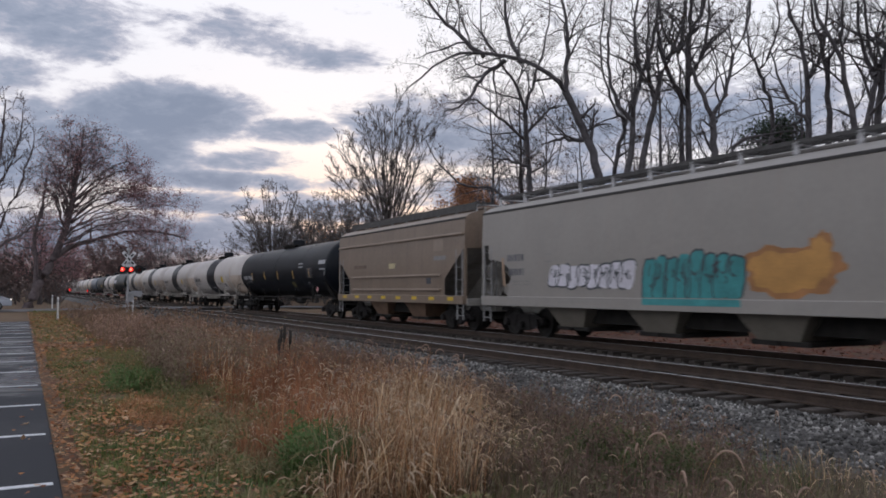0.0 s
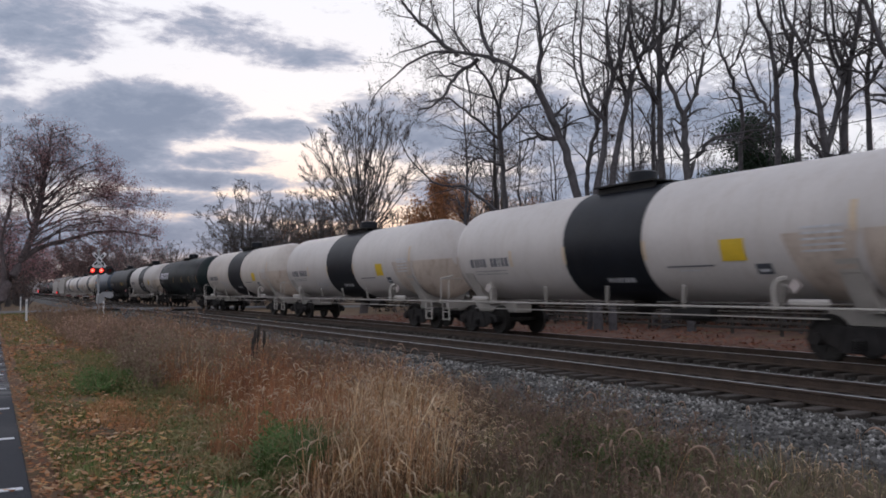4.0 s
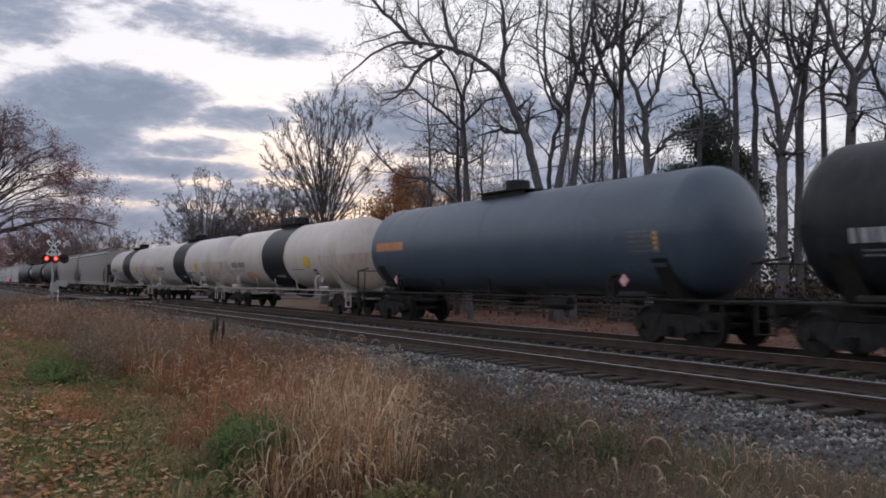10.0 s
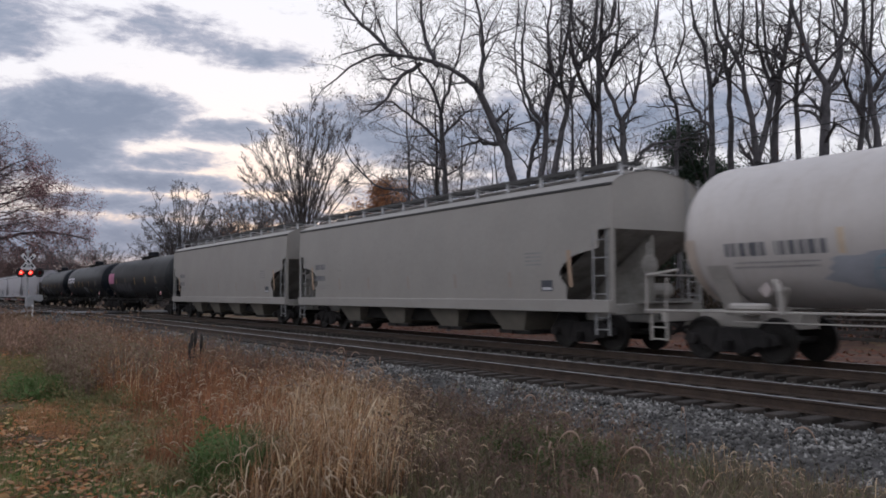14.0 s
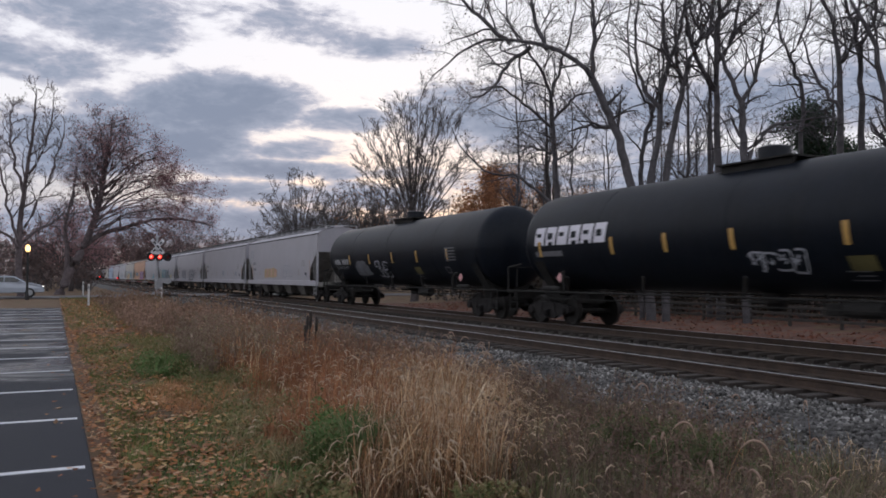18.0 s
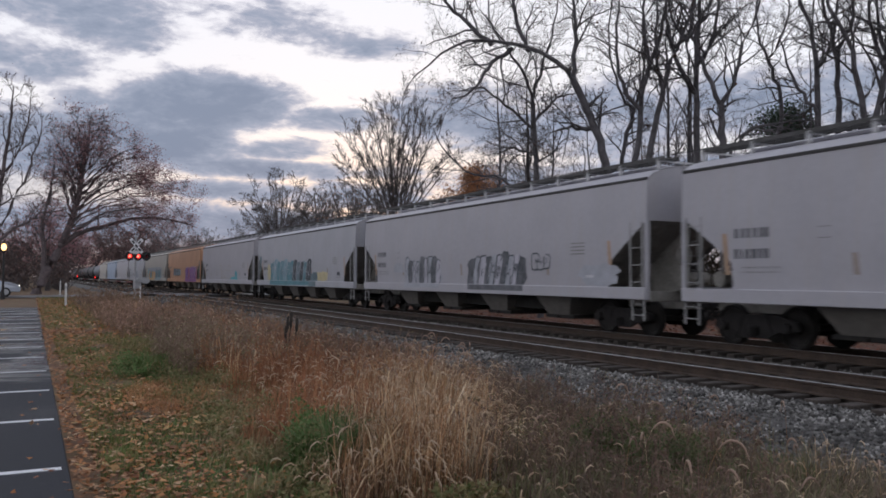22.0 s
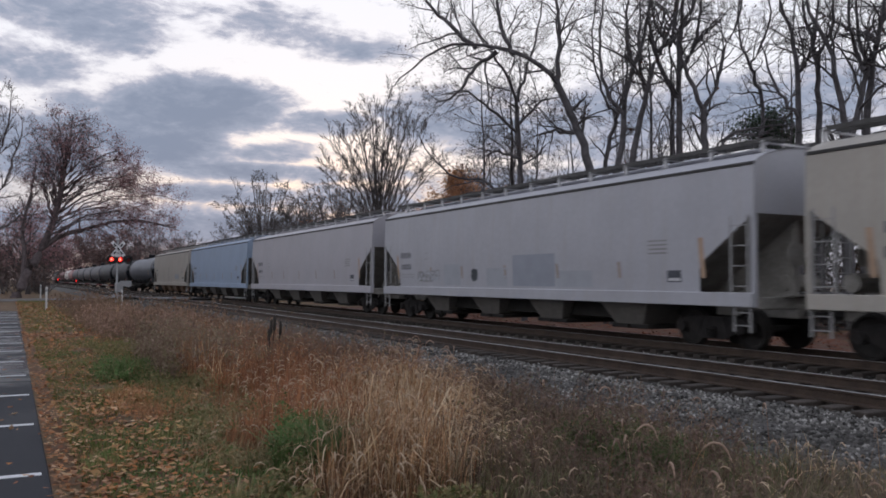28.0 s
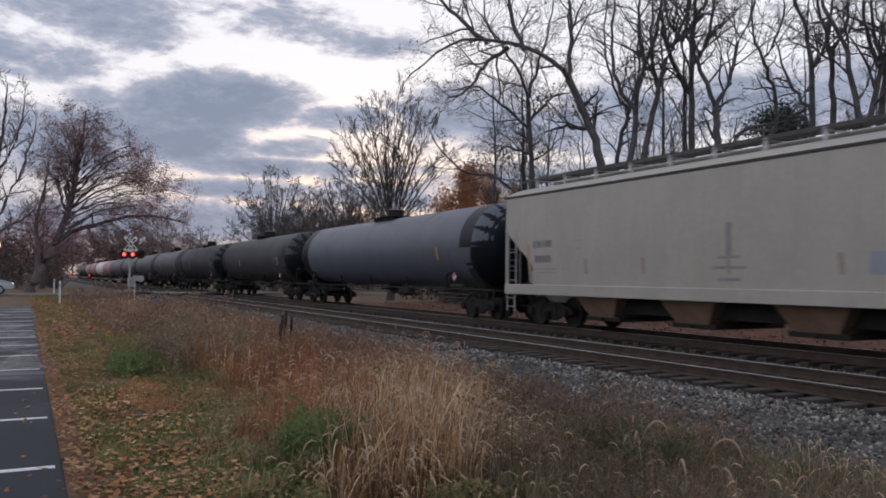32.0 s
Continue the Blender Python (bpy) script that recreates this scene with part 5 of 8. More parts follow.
class TreeMaker:
    def __init__(self, seed, spread=0.75, lift=0.25, kids=(5, 5, 4, 2), ratio=0.52, twist=0.16, fine=0.006, depth=4):
        self.depth = depth
        self.r = np.random.RandomState(seed)
        self.big, self.small = Tubes(), Tubes()
        self.tips = []
        self.spread, self.lift, self.kids, self.ratio, self.twist, self.fine = spread, lift, kids, ratio, twist, fine

    def limb(self, pts, r0, r1, level=0, first=0.35, kids=None, length=None, taper=0.85):
        """Adds a limb along a line and grows side branches from it."""
        pts = np.asarray(pts, float)
        n = len(pts)
        t = np.linspace(0, 1, n)
        rad = r1 + (r0 - r1) * (1 - t) ** taper
        tubes = self.big if level < 1 else self.small
        tubes.add(pts, rad, (9, 5, 3, 3, 3)[min(level, 4)])
        seg = np.linalg.norm(np.diff(pts, axis=0), axis=1).sum()
        if level >= 3:
            self.tips.append(pts[-1])
            self.tips.append((pts[0] + pts[-1]) / 2)
        if level >= self.depth:
            return
        length = length or seg * self.ratio
        count = kids if kids is not None else self.kids[min(level, len(self.kids) - 1)]
        for k in range(count):
            f = first + (1 - first) * (k + self.r.uniform(0.1, 0.9)) / count
            i = min(n - 2, int(f * (n - 1)))
            p = pts[i] + (pts[i + 1] - pts[i]) * (f * (n - 1) - i)
            d = unit(pts[i + 1] - pts[i])
            side = unit(np.cross(d, self.r.normal(size=3)))
            b = unit(d * self.r.uniform(0.35, 0.8) + side * self.spread + np.array([0, 0, self.lift]))
            ln = length * self.r.uniform(0.6, 1.15) * (1.15 - 0.55 * f)
            self.branch(p, b, ln, max(self.fine, rad[i] * self.r.uniform(0.38, 0.58)), level + 1)

    def branch(self, p, d, length, r, level):
        n = (0, 5, 3, 1, 1)[min(level, 4)]
        pts = [p]
        for k in range(n):
            d = unit(d + self.r.normal(size=3) * self.twist * (0.7, 1.0, 1.2, 1.4, 1.6)[min(level, 4)] + np.array([0, 0, 0.07 * self.lift / 0.25]))
            pts.append(pts[-1] + d * length / n)
        self.limb(np.array(pts), r, max(self.fine * 0.6, r * 0.25), level, 0.22)

    def build(self, name, label, at, bark, leaf=None, leaves=0, leaf_size=0.1, group="", spread=0.25, pick=None, category="tree"):
        tree = thing(name, label, category, group, at=at)
        part("trunk", self.big.mesh("trunk"), bark, tree)
        part("crown", self.small.mesh("crown"), bark, tree)
        if leaves:
            tips = np.array(self.tips)
            if pick is not None:
                tips = tips[pick(tips)]
            c = tips[self.r.randint(len(tips), size=leaves)] + self.r.normal(size=(leaves, 3)) * spread
            part("foliage", scatter_leaves("foliage", c, leaf_size, self.r), leaf, tree)
        return tree


def scatter_leaves(name, c, size, r, flat=0.0):
    """Small folded leaves at the given places."""
    n = len(c)
    a = r.normal(size=(n, 3))
    a[:, 2] *= 1 - flat
    a /= np.linalg.norm(a, axis=1, keepdims=True)
    b = np.cross(a, np.where(flat > 0.5, np.array([[0.0, 0, 1]]), r.normal(size=(n, 3))) + 0.2 * r.normal(size=(n, 3)))
    b /= np.linalg.norm(b, axis=1, keepdims=True) + 1e-9
    nrm = np.cross(a, b)
    s = size * r.uniform(0.6, 1.3, size=(n, 1))
    curl = r.uniform(0.05, 0.45, size=(n, 1)) * s
    v = np.stack([c - a * s, c + b * s * 0.62 + nrm * curl, c + a * s, c - b * s * 0.62 + nrm * curl], 1).reshape(-1, 3)
    i = np.arange(n)[:, None] * 4
    f = np.stack([i + [[0, 1, 2]], i + [[0, 2, 3]]], 1).reshape(-1, 3)
    return fast_mesh(name, v, f)


BARK = mat("grey_brown_bark", (0.096, 0.090, 0.096), 0.95, 0.0, 0.4, 3.0, 0.4, (0.045, 0.040, 0.038), 0.8, 14)
BARK_WARM = mat("warm_brown_bark", (0.085, 0.060, 0.053), 0.95, 0.0, 0.4, 3.0, 0.4, (0.04, 0.03, 0.026), 0.8, 14)
BARK_MAPLE = mat("mauve_brown_bark", (0.118, 0.095, 0.098), 0.95, 0.0, 0.4, 3.0, 0.4, (0.07, 0.05, 0.045), 0.8, 14)
BARK_DARK = mat("dark_bark", (0.055, 0.047, 0.046), 0.95, 0.0, 0.4, 3.0, 0.4, (0.03, 0.025, 0.023), 0.8, 14)
# paler bark, with the haze of distance put into its colour
BARK_FAR = mat("haze_tinted_bark", (0.10, 0.088, 0.088), 0.95, 0.0, 0.3, 2.0)
RED_LEAF = leafy("red_brown_leaves", [(0.36, 0.20, 0.215), (0.45, 0.24, 0.245), (0.34, 0.235, 0.26), (0.43, 0.245, 0.225)], 0.75, 0.5)
DRY_LEAF = leafy("dry_brown_leaves", [(0.07, 0.035, 0.022), (0.12, 0.055, 0.03), (0.09, 0.045, 0.03)])
# leaf tones lightened to carry distance haze
MAUVE_LEAF = leafy("mauve_brown_leaves", [(0.17, 0.115, 0.112), (0.22, 0.145, 0.135), (0.18, 0.135, 0.13)])
RUST_LEAF = leafy("rust_orange_leaves", [(0.42, 0.20, 0.10), (0.54, 0.28, 0.14), (0.34, 0.17, 0.10)], 0.75, 0.4)
# needle greens lifted a little, as painted haze
NEEDLE = leafy("dark_evergreen_needles", [(0.040, 0.066, 0.044), (0.068, 0.098, 0.062), (0.050, 0.078, 0.056)], 0.8, 0.3)


def polar(az, r):
    return r * math.sin(radians(az)), r * math.cos(radians(az))


def facing(az, r):
    """A pose on the ground at that bearing and range, its x axis across the line of sight."""
    x, y = polar(az, r)
    return pose(x, y, ground_z(x, y) - 0.15, 0, 0, -az)


def line(*pts, n=14, wob=0.035, seed=0, deep=0.0):
    """A limb in the tree's own upright plane: pairs of (across, up)."""
    r = np.random.RandomState(seed)
    c = np.array([(a, deep * k, h) for k, (a, h) in enumerate(pts)], float)
    p = spline(c, n)
    p[1:-1] += r.normal(size=(n - 2, 3)) * wob
    return p


def wood_tree(k, az, rng_, girth, label, trunk, *limbs):
    """A bare tree: bearing, range, girth, then limbs as (across, up) in metres, the first one the trunk."""
    T = TreeMaker(40 + k, 0.80, 0.10, (6, 7, 6, 2) if k < 2 else (5, 5, 5, 2), 0.55, 0.21, 0.0045)
    high = trunk[-1][1] > 13
    T.limb(line(*trunk, n=22, wob=0.03, seed=k), girth * 0.64, 0.026 if high else girth * 0.45, 0, 0.42 if high else 0.62, 13 if high else 6, 2.8 if high else 2.2, 1.0)
    for j, l in enumerate(limbs):
        sub = 0.36 if len(limbs) < 4 else 0.33
        T.limb(line(*l, n=14, wob=0.045, seed=k * 7 + j, deep=(-0.25, 0.3, 0.15, -0.3)[j % 4]), girth * sub, 0.018, 0, 0.10, 12 if l[-1][1] > 13 else 10, 2.8, 0.8)
    T.build("bare_tree", label, facing(az, rng_), BARK, DRY_LEAF, 900 if k == 0 else 260 if k < 4 else 50, 0.058, "bare trees by the railway", 0.18)


# the near row beyond the tracks
wood_tree(0, 38.5, 38, 0.36, "large bare tree with an arching limb and few dry leaves",
          ((0.8, 0), (0.5, 3), (0, 5.8), (-0.5, 8.3), (-1.1, 9.9), (-1.8, 11.4)), ((-1.8, 11.4), (-3.0, 12.5), (-4.9, 13.1), (-6.5, 13.3), (-8.1, 12.4), (-9.3, 11.2)),
          ((-1.8, 11.4), (-1.7, 13.4), (-1.7, 14.8), (-2.2, 17.0), (-2.0, 20.0)), ((-3.8, 12.8), (-4.4, 14.2), (-4.6, 16.4), (-4.2, 18.8)), ((-5.6, 13.2), (-6.9, 14.4), (-8.0, 15.6), (-8.8, 17.6)),
          ((-4.6, 13.0), (-5.6, 12.2), (-6.4, 11.0), (-7.4, 10.4)), ((-0.7, 8.9), (-1.9, 9.2), (-2.9, 9.0)))
wood_tree(1, 33.4, 41, 0.26, "bare tree with a low sweeping limb by the railway",
          ((0.1, 0), (0, 5.8), (-0.1, 8.1), (-0.3, 11.0)), ((-0.3, 11.0), (-0.7, 12.3), (-1.4, 13.4), (-2.3, 14.9), (-2.5, 17.4)), ((-0.3, 11.0), (0.2, 12.9), (0.8, 14.8), (1.0, 18.0)),
          ((0, 5.6), (-1.2, 6.7), (-2.3, 7.3), (-3.6, 7.5), (-4.8, 8.8), (-5.4, 9.9)), ((-0.2, 9.6), (-1.4, 10.6), (-2.8, 11.6), (-3.8, 11.4)), ((-0.1, 8.3), (-1.2, 8.6), (-2.0, 8.3)), ((-0.2, 10.0), (0.9, 11.2), (1.9, 11.5)))
wood_tree(2, 39.7, 38, 0.30, "tall leaning bare tree beyond the tracks", ((0, 0), (0, 6.0), (0.4, 8.4), (0.6, 10.9), (1.4, 13.4), (1.7, 15.2), (2.2, 19)), ((0.5, 9.6), (-0.4, 11.2), (-0.6, 13.4), (-0.2, 16)), ((0.9, 12.0), (0.6, 14.0), (0.9, 17.0)))
wood_tree(3, 39.1, 39, 0.20, "slim bare tree close to its neighbour", ((0, 0), (0, 6.1), (0.1, 8.0), (0.6, 10.0)), ((0.6, 10.0), (-0.2, 11.2), (-0.5, 13.6), (-0.3, 17)), ((0.6, 10.0), (1.0, 12.0), (0.9, 15.6)))
wood_tree(4, 40.7, 38, 0.30, "tall leaning bare tree beyond the tracks", ((0, 0), (0, 6.1), (0.6, 9.9), (1.3, 12.3), (2.1, 14.4), (2.6, 18.5)), ((0.8, 10.6), (0.5, 12.6), (0.6, 15.5)), ((1.4, 12.6), (2.6, 13.9), (3.2, 16.6)))
wood_tree(5, 44.2, 39, 0.34, "straight tall bare tree beyond the tracks", ((0, 0), (0, 6.4), (-0.1, 11.4), (0.1, 15.3), (0.3, 20)), ((-0.1, 10.6), (-0.9, 12.0), (-1.4, 14.4), (-1.2, 17)), ((0, 12.0), (0.8, 13.6), (1.0, 16.8)))
wood_tree(6, 43.5, 40, 0.24, "straight tall bare tree beyond the tracks", ((0, 0), (0, 6.5), (0.1, 10.6), (0, 13.3)), ((0, 13.3), (-0.7, 14.6), (-1.1, 18)), ((0, 13.3), (0.4, 15.5), (0.5, 19)))
wood_tree(7, 45.8, 37, 0.30, "bare tree that forks wide into a Y", ((0, 0), (0, 6.3), (-0.1, 9.6)), ((-0.1, 9.6), (-0.8, 11.2), (-1.1, 12.7), (-0.3, 14.4), (-0.5, 18)), ((-0.1, 9.6), (0.5, 10.7), (0.7, 12.2), (1.4, 13.9), (1.7, 18)),
          ((0.1, 6.9), (0.5, 7.9), (1.0, 8.5), (2.2, 8.8), (3.6, 8.9)))
wood_tree(8, 49.2, 41, 0.18, "slim crooked bare tree beyond the tracks", ((0, 0), (0, 7.6), (0.1, 10.4), (-0.4, 12.2)), ((-0.4, 12.2), (0.4, 13.9), (0.6, 17)), ((-0.4, 12.2), (-0.9, 14.2), (-0.8, 17.2)))
wood_tree(9, 51.5, 39, 0.27, "straight tall bare tree beyond the tracks", ((0, 0), (0, 7.4), (0, 10.9), (-0.2, 12.8), (-0.7, 14.8), (-1.0, 19)), ((0, 11.0), (0.7, 12.8), (0.9, 16.4)), ((0, 9.2), (-0.9, 10.8), (-1.5, 13)))
wood_tree(10, 52.7, 40, 0.27, "straight tall bare tree beyond the tracks", ((0, 0), (0, 7.3), (0, 10.7), (-0.2, 12.8), (-0.6, 14.7), (-0.6, 19)), ((-0.1, 11.6), (0.6, 13.4), (0.8, 17)))
wood_tree(11, 54.3, 37, 0.40, "stout bare tree that forks low into a V", ((0, 0), (0, 6.0), (0, 7.4)), ((0, 7.4), (-0.2, 9.4), (-0.6, 11.5), (-1.4, 13.8), (-1.9, 18)), ((0, 7.4), (0.5, 9.2), (0.8, 11.0), (0.4, 12.8), (0.5, 18)), ((0.7, 10.6), (1.3, 12.4), (1.7, 16)))
wood_tree(12, 55.3, 38, 0.30, "tall bare tree beyond the tracks", ((0, 0), (0, 7.1), (0.3, 10.4), (0.6, 12.2), (0.9, 13.8), (1.2, 19)), ((0.3, 10.2), (-0.4, 12.4), (-0.5, 16)))
wood_tree(13, 56.8, 41, 0.26, "tall bare tree beyond the tracks", ((0, 0), (0, 7.5), (0, 11.0), (0.3, 13.6), (0.2, 18)), ((0, 10.6), (0.9, 12.6), (1.2, 16)))
wood_tree(14, 58.3, 37, 0.38, "stout tall bare tree beyond the tracks", ((0, 0), (0, 6.5), (0.2, 10.2)), ((0.2, 10.2), (-0.6, 12.2), (-1.2, 15), (-1.4, 19)), ((0.2, 10.2), (0.9, 12.4), (1.2, 16), (1.4, 19)))
wood_tree(15, 60.0, 40, 0.28, "tall bare tree beyond the tracks", ((0, 0), (0.2, 7), (0.7, 11.6), (1.2, 18)), ((0.4, 9.4), (-0.4, 11.4), (-0.8, 16)))
wood_tree(16, 61.6, 38, 0.32, "tall bare tree beyond the tracks", ((0, 0), (-0.1, 7), (-0.5, 11.6), (-0.6, 18)), ((-0.3, 10), (0.7, 12), (1.2, 17)))
wood_tree(17, 63.6, 41, 0.30, "tall bare tree beyond the tracks", ((0, 0), (0.1, 7), (0.4, 12), (0.2, 18)), ((0.3, 9), (1.2, 12), (1.6, 17)))

# a cable on poles along the bank
CABLE = mat("black_cable", (0.012, 0.012, 0.012), 0.6, 0.0, 0.1, 3.0)
POLE_WOOD = mat("grey_pole_wood", (0.09, 0.075, 0.065), 0.9, 0.0, 0.3, 3.0, 0.4, (0.04, 0.03, 0.03), 0.5, 20)
line_ = thing("overhead_cable", "thin black cable strung between slim wooden poles", "cable", at=pose(24.2, 0, 0))
tb = Tubes()
tb.add([(0, y, 7.05 - 0.10 * (1 - ((y - 12.5) / 24.5) ** 2)) for y in np.linspace(-12, 37, 24)], [0.016] * 24, 5)
part("cable", tb.mesh("cable"), CABLE, line_)
for y in (-12.0, 37.0):
    part("pole", lathe(bmesh.new(), [(0.0, 0.11), (4.0, 0.10), (7.2, 0.08), (7.25, 0.02)], "Z", 12, (0, y, 0)), POLE_WOOD, line_)

# slighter trees behind the row, three kinds repeated
protos = []
for k in range(4):
    T = TreeMaker(90 + k, 0.65, 0.15, (6, 5, 4, 2), 0.5, fine=0.012, depth=3)
    T.limb(line((0, 0), (0.2, 4), (0.1 * k, 9), (0.3, 14.0), n=18, wob=0.05, seed=k), 0.13, 0.02, 0, 0.28, 18, 3.4)
    protos.append(T.build("slender_tree", "slender bare tree in the wood behind the railway", pose(70 + 3 * k, 60, 0.3), BARK, DRY_LEAF, 70 + 110 * (k % 2), 0.055, "slender trees of the wood", 0.3))
r = random.Random(8)
for k in range(66):
    az, d = 30.5 + 37.5 * r.uniform(0, 1) ** 1.2, r.uniform(45, 80)
    c = copy_thing(protos[k % 4], facing(az, d) @ pose(0, 0, 0, 0, 0, r.uniform(0, 360)))
    s = r.uniform(0.75, 1.25) if k % 2 else r.uniform(0.5, 0.8)
    c.scale = (s, s, s)

# vase-shaped tree and others beyond the crossing
T = TreeMaker(21, 0.34, 0.10, (7, 6, 4, 2), 0.50, 0.10, 0.015, 3)
T.limb(line((0, 0), (0.05, 3.0), (0.0, 6.6), n=8), 0.36, 0.24, 0, 0.9, 0)
r = random.Random(4)
for k in range(26):
    s = (k - 12.5) / 12.5 + r.uniform(-0.05, 0.05)
    h = 16.9 - 4.6 * abs(s) ** 2.2 + r.uniform(-1.3, 0.5)
    low = 5.2 + 1.6 * r.uniform(0, 1) - 1.2 * abs(s)
    reach = s * r.uniform(4.4, 5.4)
    back = r.uniform(-0.9, 0.9)
    T.limb(line((0.04 * s, low), (reach * 0.22, low + 0.30 * (h - low)), (reach * 0.62, low + 0.70 * (h - low)), (reach, h), n=12, seed=k, wob=0.05, deep=back), r.uniform(0.05, 0.08), 0.014, 0, 0.22, 13, 2.2)
T.build("vase_shaped_tree", "bare vase-shaped tree with upswept branches", facing(23.4, 66), BARK_FAR, RUST_LEAF, 60, 0.06, "", 0.2)


def dome_tree(seed, h, w, leaves, lm, at, name, label, group, size=0.12, bark=None, limbs=32, spread=0.3, kids=(7, 6, 4, 2)):
    """A round-headed tree: limbs that fan out low and end on a dome of twigs."""
    T = TreeMaker(seed, 0.72, 0.06, kids, 0.52, 0.16, 0.021, 3)
    r = random.Random(seed)
    T.limb(line((0, 0), (0.05, h * 0.16), (0, h * 0.34), n=8), 0.30, 0.18, 0, 0.9, 0)
    for k in range(limbs):
        a = 2.399 * k + r.uniform(-0.3, 0.3)
        e = math.asin(min(0.99, (k + 0.6) / limbs))
        end = np.array([w * math.cos(e) * math.cos(a), w * math.cos(e) * math.sin(a), h * (0.38 + 0.56 * math.sin(e)) + r.uniform(-0.05, 0.03) * h])
        st = np.array([0, 0, h * r.uniform(0.16, 0.34)])
        mid = st * 0.5 + end * 0.5 + np.array([0, 0, h * 0.03])
        T.limb(spline([st, mid, end], 10), 0.085, 0.020, 0, 0.25, 9, w * 0.42)
    T.build(name, label, at, bark or BARK_FAR, lm, leaves, size, group, spread)


for k, (az, d, h, w, leaves, lm) in enumerate(((15.4, 96, 15.2, 5.6, 300, MAUVE_LEAF), (10.6, 175, 12.6, 4.2, 1500, MAUVE_LEAF), (18.4, 104, 14.2, 5.2, 300, MAUVE_LEAF), (20.5, 90, 14.6, 4.6, 1400, RUST_LEAF), (21.9, 96, 11.6, 4.6, 500, RUST_LEAF),
                                               (26.2, 82, 9.6, 4.0, 500, RUST_LEAF), (17.6, 120, 13.0, 5.0, 900, MAUVE_LEAF), (8.3, 195, 15.6, 7.5, 9000, RED_LEAF))):
    dome_tree(60 + k, h, w, leaves, lm, facing(az, d), "roundish_bare_tree", "rounded bare tree beyond the road crossing", "rounded trees beyond the crossing", 0.07, BARK_FAR)

# rust-coloured trees low behind
for k, (az, d, h, n) in enumerate(((28.2, 62, 8.5, 20000), (30.4, 70, 8.6, 12000), (31.9, 76, 8.4, 6000), (34.6, 66, 7.4, 2400))):
    T = TreeMaker(70 + k, 0.7, 0.25, (6, 5, 4, 2), 0.5, 0.14, 0.012, 3)
    T.limb(line((0, 0), (0.2, h * 0.4), (0, h), n=12, seed=k), 0.16, 0.03, 0, 0.12, 24, 3.4)
    T.build("rust_leaved_tree", "small tree that keeps its rust-orange leaves", facing(az, d), BARK_WARM, RUST_LEAF, n, 0.085, "rust-leaved trees", 0.35)

# a larch that has dropped its needles: short level branches in tiers
T = TreeMaker(77, 0.9, -0.05, (5, 5, 3, 2), 0.5, 0.10, 0.010, 3)
T.limb(line((0, 0), (0.1, 7), (0.0, 13.2), n=16, seed=3), 0.17, 0.02, 0, 0.9, 0)
r = random.Random(6)
for k in range(54):
    z = 3.0 + 9.8 * k / 54
    a, ln = 2.4 * k, (13.6 - z) * 0.24 + 0.35
    T.branch(np.array([0, 0, z]), np.array([math.cos(a), math.sin(a), 0.10]), ln * r.uniform(0.7, 1.15), 0.026, 1)
T.build("bare_larch", "bare larch with short level branches in tiers", facing(32.6, 46), BARK_DARK, DRY_LEAF, 60, 0.05, "", 0.1)

# evergreens
for k, (az, d, h, n) in enumerate(((49.3, 47, 9.7, 26000), (51.6, 50, 8.2, 16000), (47.6, 54, 7.6, 12000))):
    T = TreeMaker(80 + k, 0.95, 0.02, (6, 5, 4, 2), 0.5, 0.12, 0.012, 3)
    T.limb(line((0, 0), (0.1, h * 0.5), (0, h), n=12, seed=k), 0.20, 0.03, 0, 0.22, 30, 2.6, 1.0)
    T.build("evergreen_tree", "dark green evergreen among the bare trunks", facing(az, d), BARK, NEEDLE, n, 0.075, "evergreens", 0.30)

# the spreading maple left of the crossing, still in red-brown leaf
T = TreeMaker(31, 0.72, 0.02, (5, 5, 4, 2), 0.58, 0.18, 0.014, 3)
T.limb(line((-0.3, 0), (0.6, 2.2), (2.0, 5.1), (3.2, 9.2), (3.6, 12.5), (4.0, 14.9), (4.2, 17.4), n=22), 0.46, 0.04, 0, 0.40, 14, 3.4)
T.limb(line((1.7, 4.6), (2.6, 5.4), (4.3, 6.3), (6.5, 7.0), (9.2, 7.6), (12.1, 7.4), (14.0, 6.8), n=18), 0.26, 0.03, 0, 0.25, 15, 2.8)
T.limb(line((0.2, 1.4), (0.4, 4.0), (0.2, 7.0), (0.9, 10.0), (1.2, 13.0), n=16, deep=0.3), 0.24, 0.03, 0, 0.30, 12, 3.0)
r = random.Random(31)
outline = ((0.0, 12.6), (0.9, 14.8), (1.9, 16.2), (3.0, 17.3), (4.4, 17.6), (5.8, 17.0), (7.0, 16.0), (8.0, 14.9), (9.0, 13.8), (9.9, 12.9), (11.4, 12.6), (12.8, 11.9), (14.0, 10.8), (14.6, 9.6), (14.4, 8.3), (13.2, 7.2))
